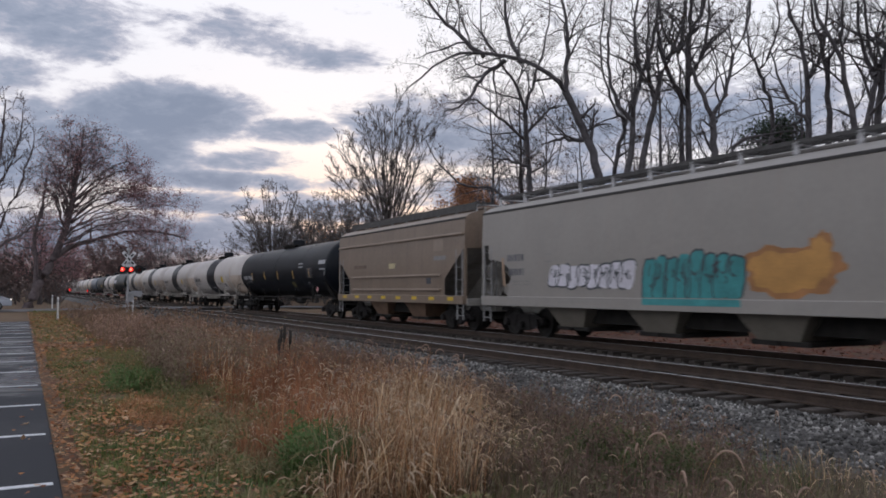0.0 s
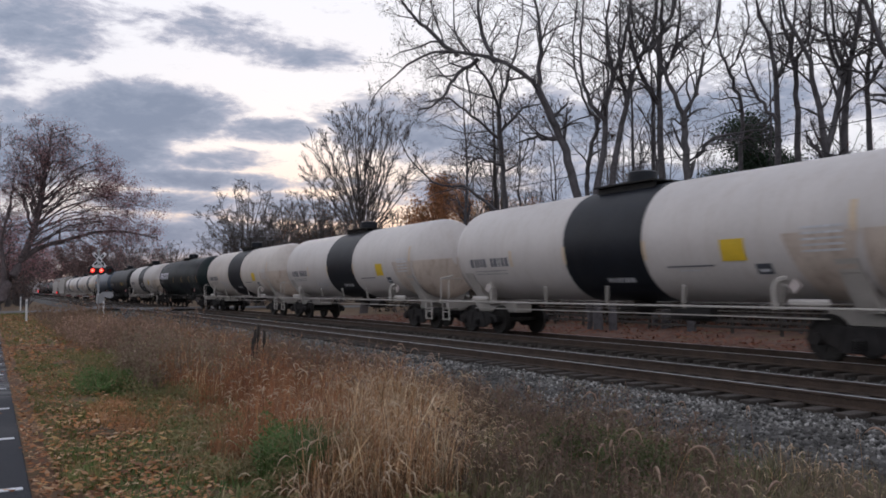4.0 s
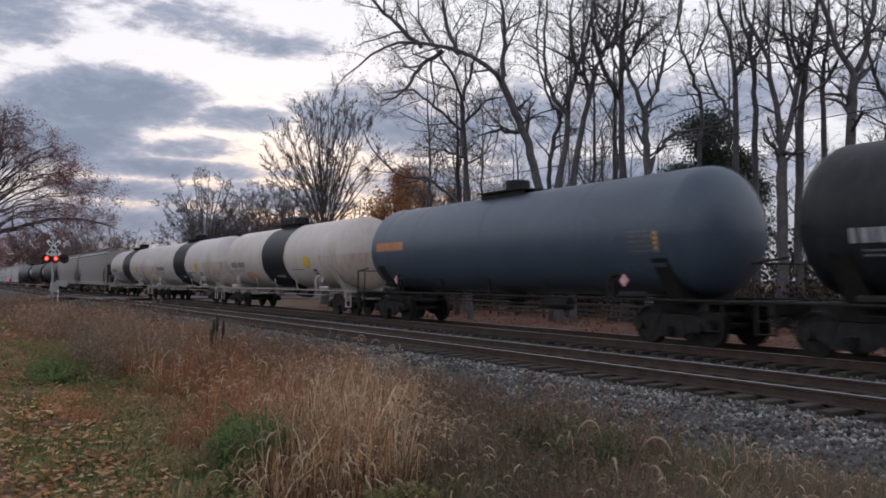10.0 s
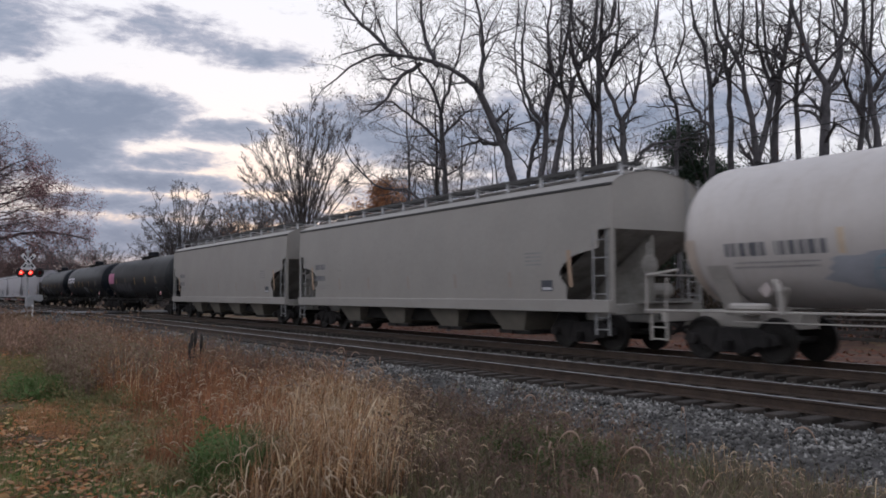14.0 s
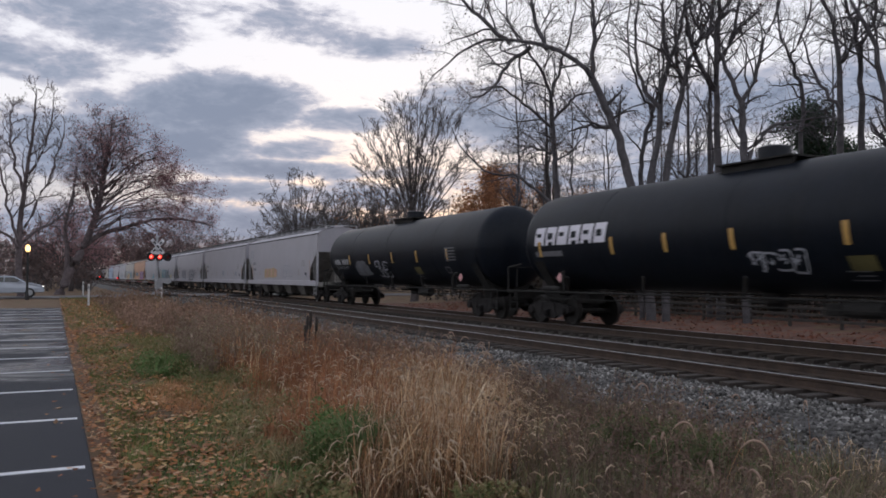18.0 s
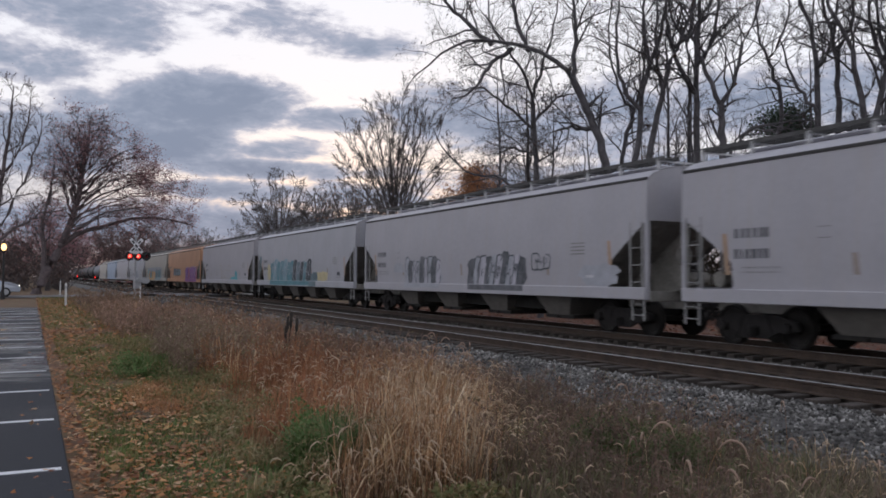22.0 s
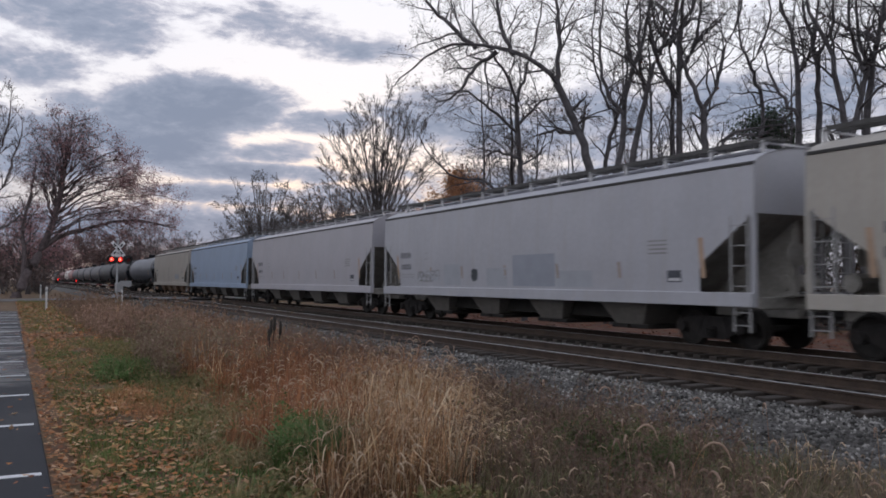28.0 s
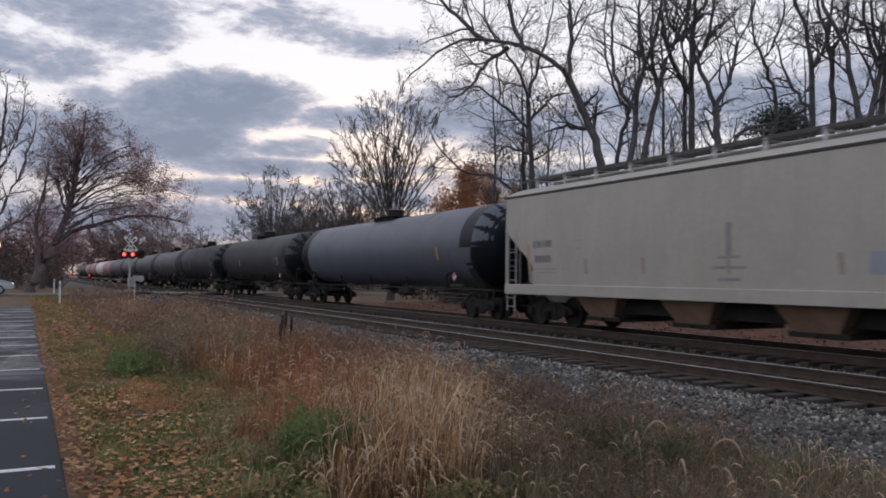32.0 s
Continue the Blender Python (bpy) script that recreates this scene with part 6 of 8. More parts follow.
for k in range(36):
    ex, ez = outline[k % 16]
    f = (1.0, 0.74, 0.50)[k // 16] * r.uniform(0.93, 1.03)
    ex, ez = 3.4 + (ex * 0.93 - 3.4) * f, 9.0 + (ez - 9.0) * f
    u_ = min(1.0, max(0.0, (ez - 6.0) / 12.0 + r.uniform(-0.12, 0.02)))
    sx, sz = 2.0 + 1.6 * u_, 5.1 + 7.0 * u_
    dip = 0.9 if ex > 9 else 0.3
    T.limb(line((sx, sz), (sx + 0.36 * (ex - sx), sz + 0.46 * (ez - sz) + dip), (sx + 0.74 * (ex - sx), sz + 0.84 * (ez - sz) + dip), (ex, ez), n=13, seed=200 + k, wob=0.14, deep=r.uniform(-1.1, 1.1)), r.uniform(0.055, 0.10), 0.018, 0, 0.30, 8, 2.2)
T.build("maple_tree", "spreading maple with thinning red-brown leaves beside the crossing", facing(0.4, 84), BARK_MAPLE, RED_LEAF, 26000, 0.068, "", 0.40, lambda p: (p[:, 0] > 8.0) | (p[:, 2] < 9.0) | (np.arange(len(p)) % 3 == 0))

# a tall bare tree beside it
T = TreeMaker(33, 0.60, 0.12, (7, 7, 5, 2), 0.52, 0.17, 0.012, 3)
T.limb(line((0, 0), (-0.2, 4), (0.1, 9), (0.6, 13.5), (0.9, 17.6), n=20, seed=5), 0.30, 0.03, 0, 0.35, 14, 3.2)
for k, l in enumerate((((-0.1, 4.4), (-1.2, 8), (-1.9, 12), (-2.2, 15.6)), ((0.0, 5.4), (1.6, 9.2), (2.6, 12.4), (3.1, 15.2)), ((0.1, 8.6), (-0.8, 12), (-1.0, 15), (-0.8, 17.0)), ((0.3, 10), (1.6, 13), (2.2, 16.6)), ((-0.1, 4), (-2.2, 6.6), (-3.6, 8.6), (-4.4, 10.6)), ((0, 4.6), (1.8, 6.2), (3.2, 7.2), (4.0, 8.6)))):
    T.limb(line(*l, n=14, wob=0.09, seed=60 + k, deep=(-0.7, 0.6, 0.9, -0.9)[k % 4]), 0.13, 0.022, 0, 0.2, 17, 2.3)
T.build("tall_bare_tree", "tall bare tree near the lamp with few leaves", facing(-1.9, 76), BARK_MAPLE, MAUVE_LEAF, 500, 0.06, "", 0.3)

for k, (az, d, h, nl) in enumerate(((0.9, 104, 11.4, 5200), (-6.8, 84, 13.0, 3000), (-1.2, 118, 9.4, 5000), (2.4, 340, 20.0, 7000), (4.4, 320, 20.0, 7000), (6.3, 250, 17.0, 6000), (-5.0, 110, 12.0, 4000), (1.4, 132, 8.4, 4000))):
    dome_tree(100 + k, h, h * 0.42, nl, (RED_LEAF, MAUVE_LEAF, MAUVE_LEAF)[k % 3], facing(az, d), "autumn_tree", "brownish autumn tree beside the far road", "autumn trees past the road", 0.11 if d < 200 else 0.30, BARK_FAR, 12, 0.045 * h, (5, 4, 4, 2))


# thickets: tangled brush that closes the view low down
def thicket(name, x0, x1, y0, y1, n, h0, h1, leaves, leaf, label, seed, size=0.12):
    r = np.random.RandomState(seed)
    tb = Tubes()
    tips = []
    for _ in range(n):
        x, y = r.uniform(x0, x1), r.uniform(y0, y1)
        h = r.uniform(h0, h1)
        z = ground_z(x, y) - 0.05
        for s in range(4):
            e = np.array([x + r.normal() * 0.5 * h * 0.5, y + r.normal() * 0.5 * h * 0.5, z + h * r.uniform(0.6, 1.0)])
            m = np.array([x, y, z]) * 0.5 + e * 0.5 + r.normal(size=3) * 0.12 * h
            tb.add(np.array([(x, y, z), m, e]), [0.02 + 0.004 * h, 0.015, 0.006], 3)
            tips += [m, e, (m + e) / 2]
    ob = thing(name, label, "thicket", "", "stuff")
    part("stems", tb.mesh("stems"), BARK_FAR, ob)
    tips = np.array(tips)
    part("leaves", scatter_leaves("leaves", tips[r.randint(len(tips), size=leaves)] + r.normal(size=(leaves, 3)) * 0.35, size, r), leaf, ob)
    return ob


MUD_LEAF = leafy("dull_brown_brush", [(0.035, 0.028, 0.022), (0.06, 0.045, 0.034), (0.05, 0.045, 0.03), (0.085, 0.055, 0.04)])
# far brush: haze is mixed into these lighter leaf colours
GREY_LEAF = leafy("haze_tinted_brush", [(0.15, 0.115, 0.11), (0.19, 0.145, 0.135), (0.17, 0.12, 0.11), (0.13, 0.11, 0.10)])
WEED_LEAF = leafy("dry_weed_leaves", [(0.24, 0.15, 0.11), (0.34, 0.22, 0.15), (0.20, 0.13, 0.10), (0.20, 0.16, 0.09)])
thicket("thicket", 27.5, 34, -15, 62, 420, 0.9, 2.3, 24000, MUD_LEAF, "dense brown brush at the wood's edge beyond the bank", 1)
thicket("thicket", 33, 43, -14, 58, 300, 2.4, 5.0, 18000, MUD_LEAF, "tall tangled brush between the bare trunks", 9, 0.13)
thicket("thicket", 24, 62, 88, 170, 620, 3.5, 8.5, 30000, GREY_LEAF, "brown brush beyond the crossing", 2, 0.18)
thicket("thicket", -60, 4.5, 100, 170, 620, 3.0, 8.0, 32000, GREY_LEAF, "brown brush beyond the far road, tinted for haze", 3, 0.22)
thicket("brush_clump", 2.8, 6.8, 22, 42, 70, 0.4, 0.85, 9000, WEED_LEAF, "mounds of brown dry weeds along the ditch", 6, 0.05)
thicket("brush_clump", 2.4, 5.6, 42, 58, 50, 0.25, 0.55, 5000, WEED_LEAF, "mounds of brown dry weeds near the signal", 7, 0.06)

# grass


def blades(name, x, y, h, w, lean, material, label, seed, droop=0.5):
    """Blades of grass: tapered strips that bend over."""
    r = np.random.RandomState(seed)
    n = len(x)
    z = np.array([ground_z(a, b) for a, b in zip(x, y)]) - 0.02
    a = np.array([5.0 * noise.noise(Vector((p * 1.3, q * 1.3, seed))) for p, q in zip(x, y)]) + r.normal(size=n) * 0.9
    h = h * np.array([1.0 + 0.65 * noise.noise(Vector((p * 1.9, q * 1.9, 7.0 + seed))) for p, q in zip(x, y)])
    d = np.stack([np.cos(a), np.sin(a), np.zeros(n)], 1)
    s = np.stack([-np.sin(a), np.cos(a), np.zeros(n)], 1)
    base = np.stack([x, y, z], 1)
    h, w, lean = h[:, None], w[:, None], (lean * r.uniform(0.1, 1.3, n) * np.where(r.uniform(0, 1, n) < 0.15, 1.8, 1.0))[:, None]
    up = np.array([[0, 0, 1.0]])
    rings = []
    for t, q in ((0.0, 1.0), (0.40, 0.95), (0.72, 0.75), (0.90, 0.5)):
        c = base + up * h * (t - droop * lean * 0.55 * t ** 4) + d * h * lean * 0.8 * t ** 2.6
        rings += [c - s * w * q, c + s * w * q]
    tip = base + up * h * (1.0 - droop * lean * 0.62) + d * h * lean * 0.86
    v = np.stack(rings + [tip], 1).reshape(-1, 3)
    i = np.arange(n)[:, None] * 9
    f = np.stack([i + np.array([q]) for q in ((0, 1, 3), (0, 3, 2), (2, 3, 5), (2, 5, 4), (4, 5, 7), (4, 7, 6), (6, 7, 8))], 1).reshape(-1, 3)
    ob = part(name, fast_mesh(name, v, f), material)
    tagged(ob, label, "grass", "", "stuff")
    return tip, d


def patchy(r, n, x0, x1, y0, y1, scale, cut, power=1.0, slant=None):
    """Random places, thinned by a noise so that they stand in clumps. slant: x over y, where the stand begins and ends."""
    x, y = r.uniform(x0, x1, n * 4), y0 + (y1 - y0) * r.uniform(0, 1, n * 4) ** power
    if slant:
        q = x / y + r.normal(size=len(x)) * 0.022
        x, y = x[(q > slant[0]) & (q < slant[1])], y[(q > slant[0]) & (q < slant[1])]
    keep = np.array([noise.noise(Vector((a * scale, b * scale, cut * 10))) > cut for a, b in zip(x, y)])
    return x[keep][:n], y[keep][:n]


STRAW = leafy("straw_grass", [(0.46, 0.24, 0.115), (0.68, 0.46, 0.27), (0.44, 0.20, 0.10), (0.10, 0.06, 0.036), (0.84, 0.68, 0.48), (0.18, 0.10, 0.055), (0.46, 0.28, 0.15), (0.28, 0.20, 0.10)])
RUSSET = leafy("russet_grass", [(0.32, 0.125, 0.065), (0.45, 0.20, 0.095), (0.24, 0.105, 0.06), (0.52, 0.28, 0.14), (0.14, 0.075, 0.05)])
TANGLE = leafy("olive_tan_tangle", [(0.36, 0.28, 0.15), (0.24, 0.22, 0.10), (0.48, 0.38, 0.23), (0.17, 0.15, 0.07), (0.42, 0.25, 0.13)])
RUSSET_PALE = leafy("orange_dead_grass", [(0.46, 0.22, 0.10), (0.56, 0.30, 0.15), (0.36, 0.17, 0.08), (0.50, 0.34, 0.18)])
DULL = leafy("dull_brown_weeds", [(0.20, 0.145, 0.11), (0.31, 0.225, 0.165), (0.19, 0.18, 0.085), (0.13, 0.095, 0.08), (0.25, 0.165, 0.13), (0.16, 0.185, 0.075)])
# lighter copy of the weeds, haze painted into the tones
DULL_FAR = leafy("haze_tinted_weeds", [(0.26, 0.17, 0.12), (0.36, 0.24, 0.17), (0.22, 0.17, 0.10), (0.30, 0.17, 0.12)])
GREEN = leafy("green_weeds", [(0.09, 0.17, 0.05), (0.14, 0.22, 0.075), (0.10, 0.16, 0.055), (0.20, 0.22, 0.10), (0.24, 0.20, 0.10)])
TURF = leafy("fading_turf", [(0.12, 0.20, 0.05), (0.19, 0.23, 0.08), (0.30, 0.21, 0.09), (0.095, 0.17, 0.04), (0.34, 0.23, 0.12), (0.15, 0.19, 0.06)])
OLIVE_GRASS = leafy("dull_green_grass", [(0.15, 0.19, 0.075), (0.21, 0.24, 0.10), (0.27, 0.24, 0.13), (0.12, 0.15, 0.06)])
MAUVE_STEM = leafy("mauve_dry_stems", [(0.24, 0.155, 0.13), (0.32, 0.20, 0.165), (0.17, 0.11, 0.09)])
GREEN_FORB = leafy("soft_green_leaves", [(0.10, 0.13, 0.05), (0.15, 0.18, 0.075), (0.19, 0.19, 0.09), (0.08, 0.10, 0.045)])
GREEN_STEM = mat("green_weed_stems", (0.13, 0.14, 0.07), 0.8)
MAUVE_WEED = leafy("mauve_dry_leaves", [(0.23, 0.16, 0.135), (0.30, 0.225, 0.165), (0.17, 0.135, 0.09), (0.27, 0.175, 0.12), (0.19, 0.20, 0.09)])
BROWN_WEED = leafy("brown_dead_leaves", [(0.33, 0.24, 0.18), (0.43, 0.32, 0.24), (0.27, 0.25, 0.14), (0.24, 0.165, 0.12)])
PINK_WEED = leafy("pinkish_dry_leaves", [(0.46, 0.30, 0.23), (0.56, 0.39, 0.29), (0.36, 0.24, 0.18), (0.42, 0.26, 0.19)])
HEAD_DULL = leafy("pinkish_foxtail_heads", [(0.40, 0.28, 0.21), (0.50, 0.36, 0.28), (0.30, 0.20, 0.15)])
HEAD = leafy("pale_seed_heads", [(0.56, 0.41, 0.27), (0.68, 0.54, 0.40), (0.42, 0.28, 0.17)])

PALE_BLADE = leafy("pale_dry_blades", [(0.76, 0.55, 0.33), (0.88, 0.71, 0.49), (0.62, 0.38, 0.19), (0.80, 0.61, 0.40), (0.50, 0.27, 0.13)])
# brown low blades, darkened to hold the shade at the stalks' feet
UNDER = leafy("shade_dark_matted_stems", [(0.15, 0.075, 0.045), (0.22, 0.11, 0.06), (0.10, 0.055, 0.035), (0.14, 0.11, 0.05)])
R = np.random.RandomState(12)
# short turf of the verge
x, y = patchy(R, 40000, 0.55, 3.0, 5.0, 26.0, 0.9, -0.30, 1.8)
blades("verge_turf", x, y, R.uniform(0.05, 0.13, len(x)), np.full(len(x), 0.0036), np.full(len(x), 0.9), TURF, "short fading green turf of the verge", 1)
x, y = patchy(R, 6000, 0.4, 3.0, 28.0, 70.0, 0.5, -0.5)
blades("verge_turf", x, y, R.uniform(0.08, 0.2, len(x)), np.full(len(x), 0.008), np.full(len(x), 0.9), TURF, "short fading turf farther along the verge", 2)
# tall straw grass
x, y = patchy(R, 9500, 2.0, 6.6, 5.4, 14.0, 0.75, -0.20, 1.0, (0.31, 0.57))
tips, tdir = blades("tall_straw_grass", x, y, R.uniform(0.35, 0.95, len(x)) * (0.35 + 0.65 * np.clip((x / y - 0.31) / 0.10, 0, 1)), R.uniform(0.0018, 0.0042, len(x)), np.full(len(x), 0.75), STRAW, "tall dry straw-coloured grass", 3, 1.0)
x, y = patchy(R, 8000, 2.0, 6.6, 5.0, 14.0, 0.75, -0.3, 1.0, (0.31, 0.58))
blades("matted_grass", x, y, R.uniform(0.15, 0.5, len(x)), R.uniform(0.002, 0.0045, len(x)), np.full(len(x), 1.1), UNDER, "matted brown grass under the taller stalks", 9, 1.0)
x, y = patchy(R, 9000, 2.6, 6.9, 11.0, 26.0, 0.6, -0.2, 1.0, (0.17, 0.50))
tips2, tdir2 = blades("russet_grass", x, y, R.uniform(0.4, 0.98, len(x)), R.uniform(0.0022, 0.005, len(x)), np.full(len(x), 0.6), RUSSET, "tall russet grass", 4, 1.0)
x, y = patchy(R, 6500, 1.9, 5.2, 7.2, 13.5, 0.8, -0.2, 1.0, (0.22, 0.42))
tips5, tdir5 = blades("russet_grass", x, y, R.uniform(0.30, 0.80, len(x)) * (0.35 + 0.65 * np.clip((x / y - 0.21) / 0.10, 0, 1)), R.uniform(0.002, 0.0045, len(x)), np.full(len(x), 0.75), RUSSET, "russet grass among the straw", 17, 1.0)
# brown and mauve forbs between the straw and the ballast
x, y = patchy(R, 15000, 3.0, 8.0, 3.0, 14.0, 0.9, -0.25, 1.0, (0.50, 2.2))
tips3, tdir3 = blades("dull_weeds", x, y, R.uniform(0.15, 0.66, len(x)) * np.clip((8.5 - x) / 2.4, 0.40, 1), R.uniform(0.0016, 0.004, len(x)), np.full(len(x), 0.8), DULL, "thin brown weeds on the ditch side", 5, 0.9)
x, y = patchy(R, 7000, 4.2, 7.7, 2.4, 9.0, 1.0, -0.25)
tips4, tdir4 = blades("dull_weeds", x, y, R.uniform(0.12, 0.55, len(x)) * np.clip((8.6 - x) / 2.4, 0.4, 1), R.uniform(0.0014, 0.003, len(x)), np.full(len(x), 0.9), DULL, "sparse brown weeds at the foot of the ballast", 10, 0.9)
x, y = patchy(R, 9500, 3.2, 7.2, 3.0, 9.5, 1.2, -0.15, 1.0, (0.56, 2.2))
blades("green_grass_tufts", x, y, R.uniform(0.12, 0.42, len(x)), R.uniform(0.002, 0.004, len(x)), np.full(len(x), 0.8), OLIVE_GRASS, "dull green grass tufts among the brown weeds", 14, 0.9)


def forbs(name, n, x0, x1, y0, y1, h0, h1, slant, stem, leaf, label, seed, leaves=26, size=0.016):
    """Branched dry stalks set with small shrivelled leaves and seed clusters."""
    r = np.random.RandomState(seed)
    x, y = patchy(r, n, x0, x1, y0, y1, 1.0, -0.25, 1.0, slant)
    tb, dots = Tubes(), []
    for px, py in zip(x, y):
        z, h = ground_z(px, py) - 0.02, r.uniform(h0, h1)
        b = np.array([px, py, z])
        top = b + [r.normal() * 0.10 * h, r.normal() * 0.10 * h, h]
        tb.add(np.array([b, (b + top) / 2 + r.normal(size=3) * 0.02, top]), [0.005, 0.004, 0.002], 3)
        for k in range(6):
            f = r.uniform(0.35, 0.95)
            p = b + (top - b) * f
            e = p + [r.normal() * 0.16 * h, r.normal() * 0.16 * h, 0.26 * h * r.uniform(0.3, 1.0)]
            tb.add(np.array([p, (p + e) / 2 + [0, 0, -0.02 * h], e]), [0.003, 0.0024, 0.0014], 3)
            g = r.uniform(0.25, 1.0, (leaves // 6, 1))
            dots.append(p + (e - p) * g + r.normal(size=(leaves // 6, 3)) * 0.022)
    ob = thing(name, label, "weeds", "", "stuff")
    part("stems", tb.mesh("stems"), stem, ob)
    part("leaves", scatter_leaves("leaves", np.concatenate(dots), size, r), leaf, ob)


forbs("dry_forbs", 520, 3.4, 7.4, 4.0, 13.0, 0.35, 0.72, (0.50, 1.15), MAUVE_STEM, MAUVE_WEED, "mauve-brown dry forbs with shrivelled leaves", 41)
forbs("green_forbs", 110, 4.5, 5.9, 5.3, 7.0, 0.30, 0.58, (0.72, 0.98), GREEN_STEM, GREEN_FORB, "soft olive-green weeds at the foot of the ballast", 45, 60, 0.017)
forbs("dry_forbs", 300, 2.0, 4.2, 13.0, 19.0, 0.50, 0.95, (0.14, 0.24), MAUVE_STEM, BROWN_WEED, "tall brown dead forbs beside the green weeds", 42, 42, 0.022)
forbs("dry_forbs", 260, 2.0, 5.2, 20.0, 34.0, 0.5, 0.9, (0.09, 0.19), MAUVE_STEM, PINK_WEED, "pinkish tan dry forbs along the verge", 43, 42, 0.030)
forbs("dry_forbs", 240, 3.8, 7.0, 12.0, 22.0, 0.6, 1.0, (0.24, 0.52), MAUVE_STEM, MAUVE_WEED, "mauve-brown forbs behind the straw grass", 44, 30, 0.020)
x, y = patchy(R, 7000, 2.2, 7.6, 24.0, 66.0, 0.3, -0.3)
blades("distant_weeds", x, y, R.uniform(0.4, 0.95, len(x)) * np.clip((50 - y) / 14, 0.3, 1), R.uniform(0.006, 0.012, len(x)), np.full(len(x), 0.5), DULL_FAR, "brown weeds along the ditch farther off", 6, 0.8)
x, y = patchy(R, 2600, 2.6, 6.8, 26.0, 62.0, 0.3, -0.1)
blades("distant_straw_grass", x, y, R.uniform(0.5, 1.0, len(x)) * np.clip((50 - y) / 14, 0.3, 1), R.uniform(0.005, 0.010, len(x)), np.full(len(x), 0.5), STRAW, "dry grass along the ditch farther off", 7, 0.8)
x, y = patchy(R, 1700, 2.0, 6.4, 5.6, 13.5, 0.9, -0.15, 1.0, (0.34, 0.56))
blades("pale_dry_blades", x, y, R.uniform(0.35, 0.9, len(x)) * (0.40 + 0.60 * np.clip((x / y - 0.31) / 0.10, 0, 1)), R.uniform(0.0035, 0.0075, len(x)), np.full(len(x), 1.1), PALE_BLADE, "pale arching dry grass blades", 11, 1.0)
x, y = patchy(R, 500, 4.4, 7.4, 3.0, 11.0, 0.9, -0.1)
blades("pale_dry_blades", x, y, R.uniform(0.2, 0.55, len(x)), R.uniform(0.003, 0.0055, len(x)), np.full(len(x), 0.95), PALE_BLADE, "pale thin blades among the brown weeds", 12, 1.0)
x, y = patchy(R, 420, 2.7, 6.2, 12.0, 22.0, 0.7, -0.1)
blades("pale_dry_blades", x, y, R.uniform(0.4, 0.95, len(x)), R.uniform(0.005, 0.009, len(x)), np.full(len(x), 0.9), PALE_BLADE, "pale arching blades in the russet grass", 13, 1.0)
a, q = R.uniform(0, 6.28, 2600), np.sqrt(R.uniform(0, 1, 2600))
blades("dead_orange_grass", 1.75 + 0.6 * q * np.cos(a), 11.9 + 1.7 * q * np.sin(a), R.uniform(0.05, 0.20, 2600), np.full(2600, 0.0035), np.full(2600, 1.0), RUSSET_PALE, "flattened patch of dead orange grass", 15)
x, y = patchy(R, 7000, 1.4, 4.4, 5.2, 13.0, 1.1, -0.25, 1.0, (0.20, 0.38))
blades("tangled_dry_grass", x, y, R.uniform(0.08, 0.34, len(x)), R.uniform(0.0022, 0.0045, len(x)), np.full(len(x), 1.3), TANGLE, "tangled olive and tan dry grass at the foot of the stalks", 16, 1.0)
# green patches
for k, (cx, cy, rad, hh, n) in enumerate(((2.26, 6.75, 0.26, 0.62, 1000), (1.7, 6.0, 0.7, 0.12, 1800), (1.85, 15.0, 0.55, 0.42, 700), (1.3, 9.0, 0.7, 0.10, 1600), (1.15, 7.0, 0.5, 0.10, 1200), (0.95, 20.0, 0.5, 0.12, 700))):
    a, q = R.uniform(0, 6.28, n), np.sqrt(R.uniform(0, 1, n)) * rad
    blades("green_weeds", cx + q * np.cos(a), cy + 1.6 * q * np.sin(a), R.uniform(0.3, 1.0, n) * hh, np.full(n, 0.006), np.full(n, 0.9), GREEN, "patch of green weeds among the dry grass", 20 + k)


WEED = leafy("low_broad_weeds", [(0.18, 0.20, 0.08), (0.28, 0.23, 0.11), (0.12, 0.16, 0.06), (0.36, 0.27, 0.15), (0.20, 0.17, 0.08)])


def low_weeds(name, n, x0, x1, y0, y1, h, size, material, label, seed, cut=-0.1, mound=None):
    """Leafy low growth in uneven mounds."""
    r = np.random.RandomState(seed)
    x, y = patchy(r, n, x0, x1, y0, y1, 1.1, cut, 1.4)
    if mound:
        cx, cy, rad = mound
        keep = (x - cx) ** 2 + ((y - cy) / 1.7) ** 2 < rad * rad * r.uniform(0.2, 1.0, len(x))
        x, y = x[keep], y[keep]
    top = np.array([h * (0.55 + 0.9 * noise.noise(Vector((a * 2.3, b * 2.3, seed)))) for a, b in zip(x, y)])
    z = np.array([ground_z(a, b) for a, b in zip(x, y)]) + np.maximum(top, 0.03) * np.sqrt(r.uniform(0, 1, len(x)))
    tagged(part(name, scatter_leaves(name, np.stack([x, y, z], 1), size, r, 0.3), material), label, "weeds", "", "stuff")


low_weeds("low_weeds", 16000, 1.7, 3.1, 5.0, 22.0, 0.34, 0.022, WEED, "low green-brown weeds at the grass edge", 1)
low_weeds("low_weeds", 7000, 3.0, 7.2, 3.2, 12.0, 0.30, 0.022, WEED, "sparse low weeds on the ditch side", 2, 0.0)
low_weeds("green_bush", 22000, 1.8, 2.8, 5.9, 7.7, 0.66, 0.017, GREEN, "patch of bright green leafy weeds", 3, -1.0, (2.26, 6.75, 0.34))
low_weeds("green_bush", 12000, 1.2, 2.6, 13.4, 16.8, 0.36, 0.022, GREEN, "patch of green leafy weeds by the grass", 4, -1.0, (1.85, 15.0, 0.72))


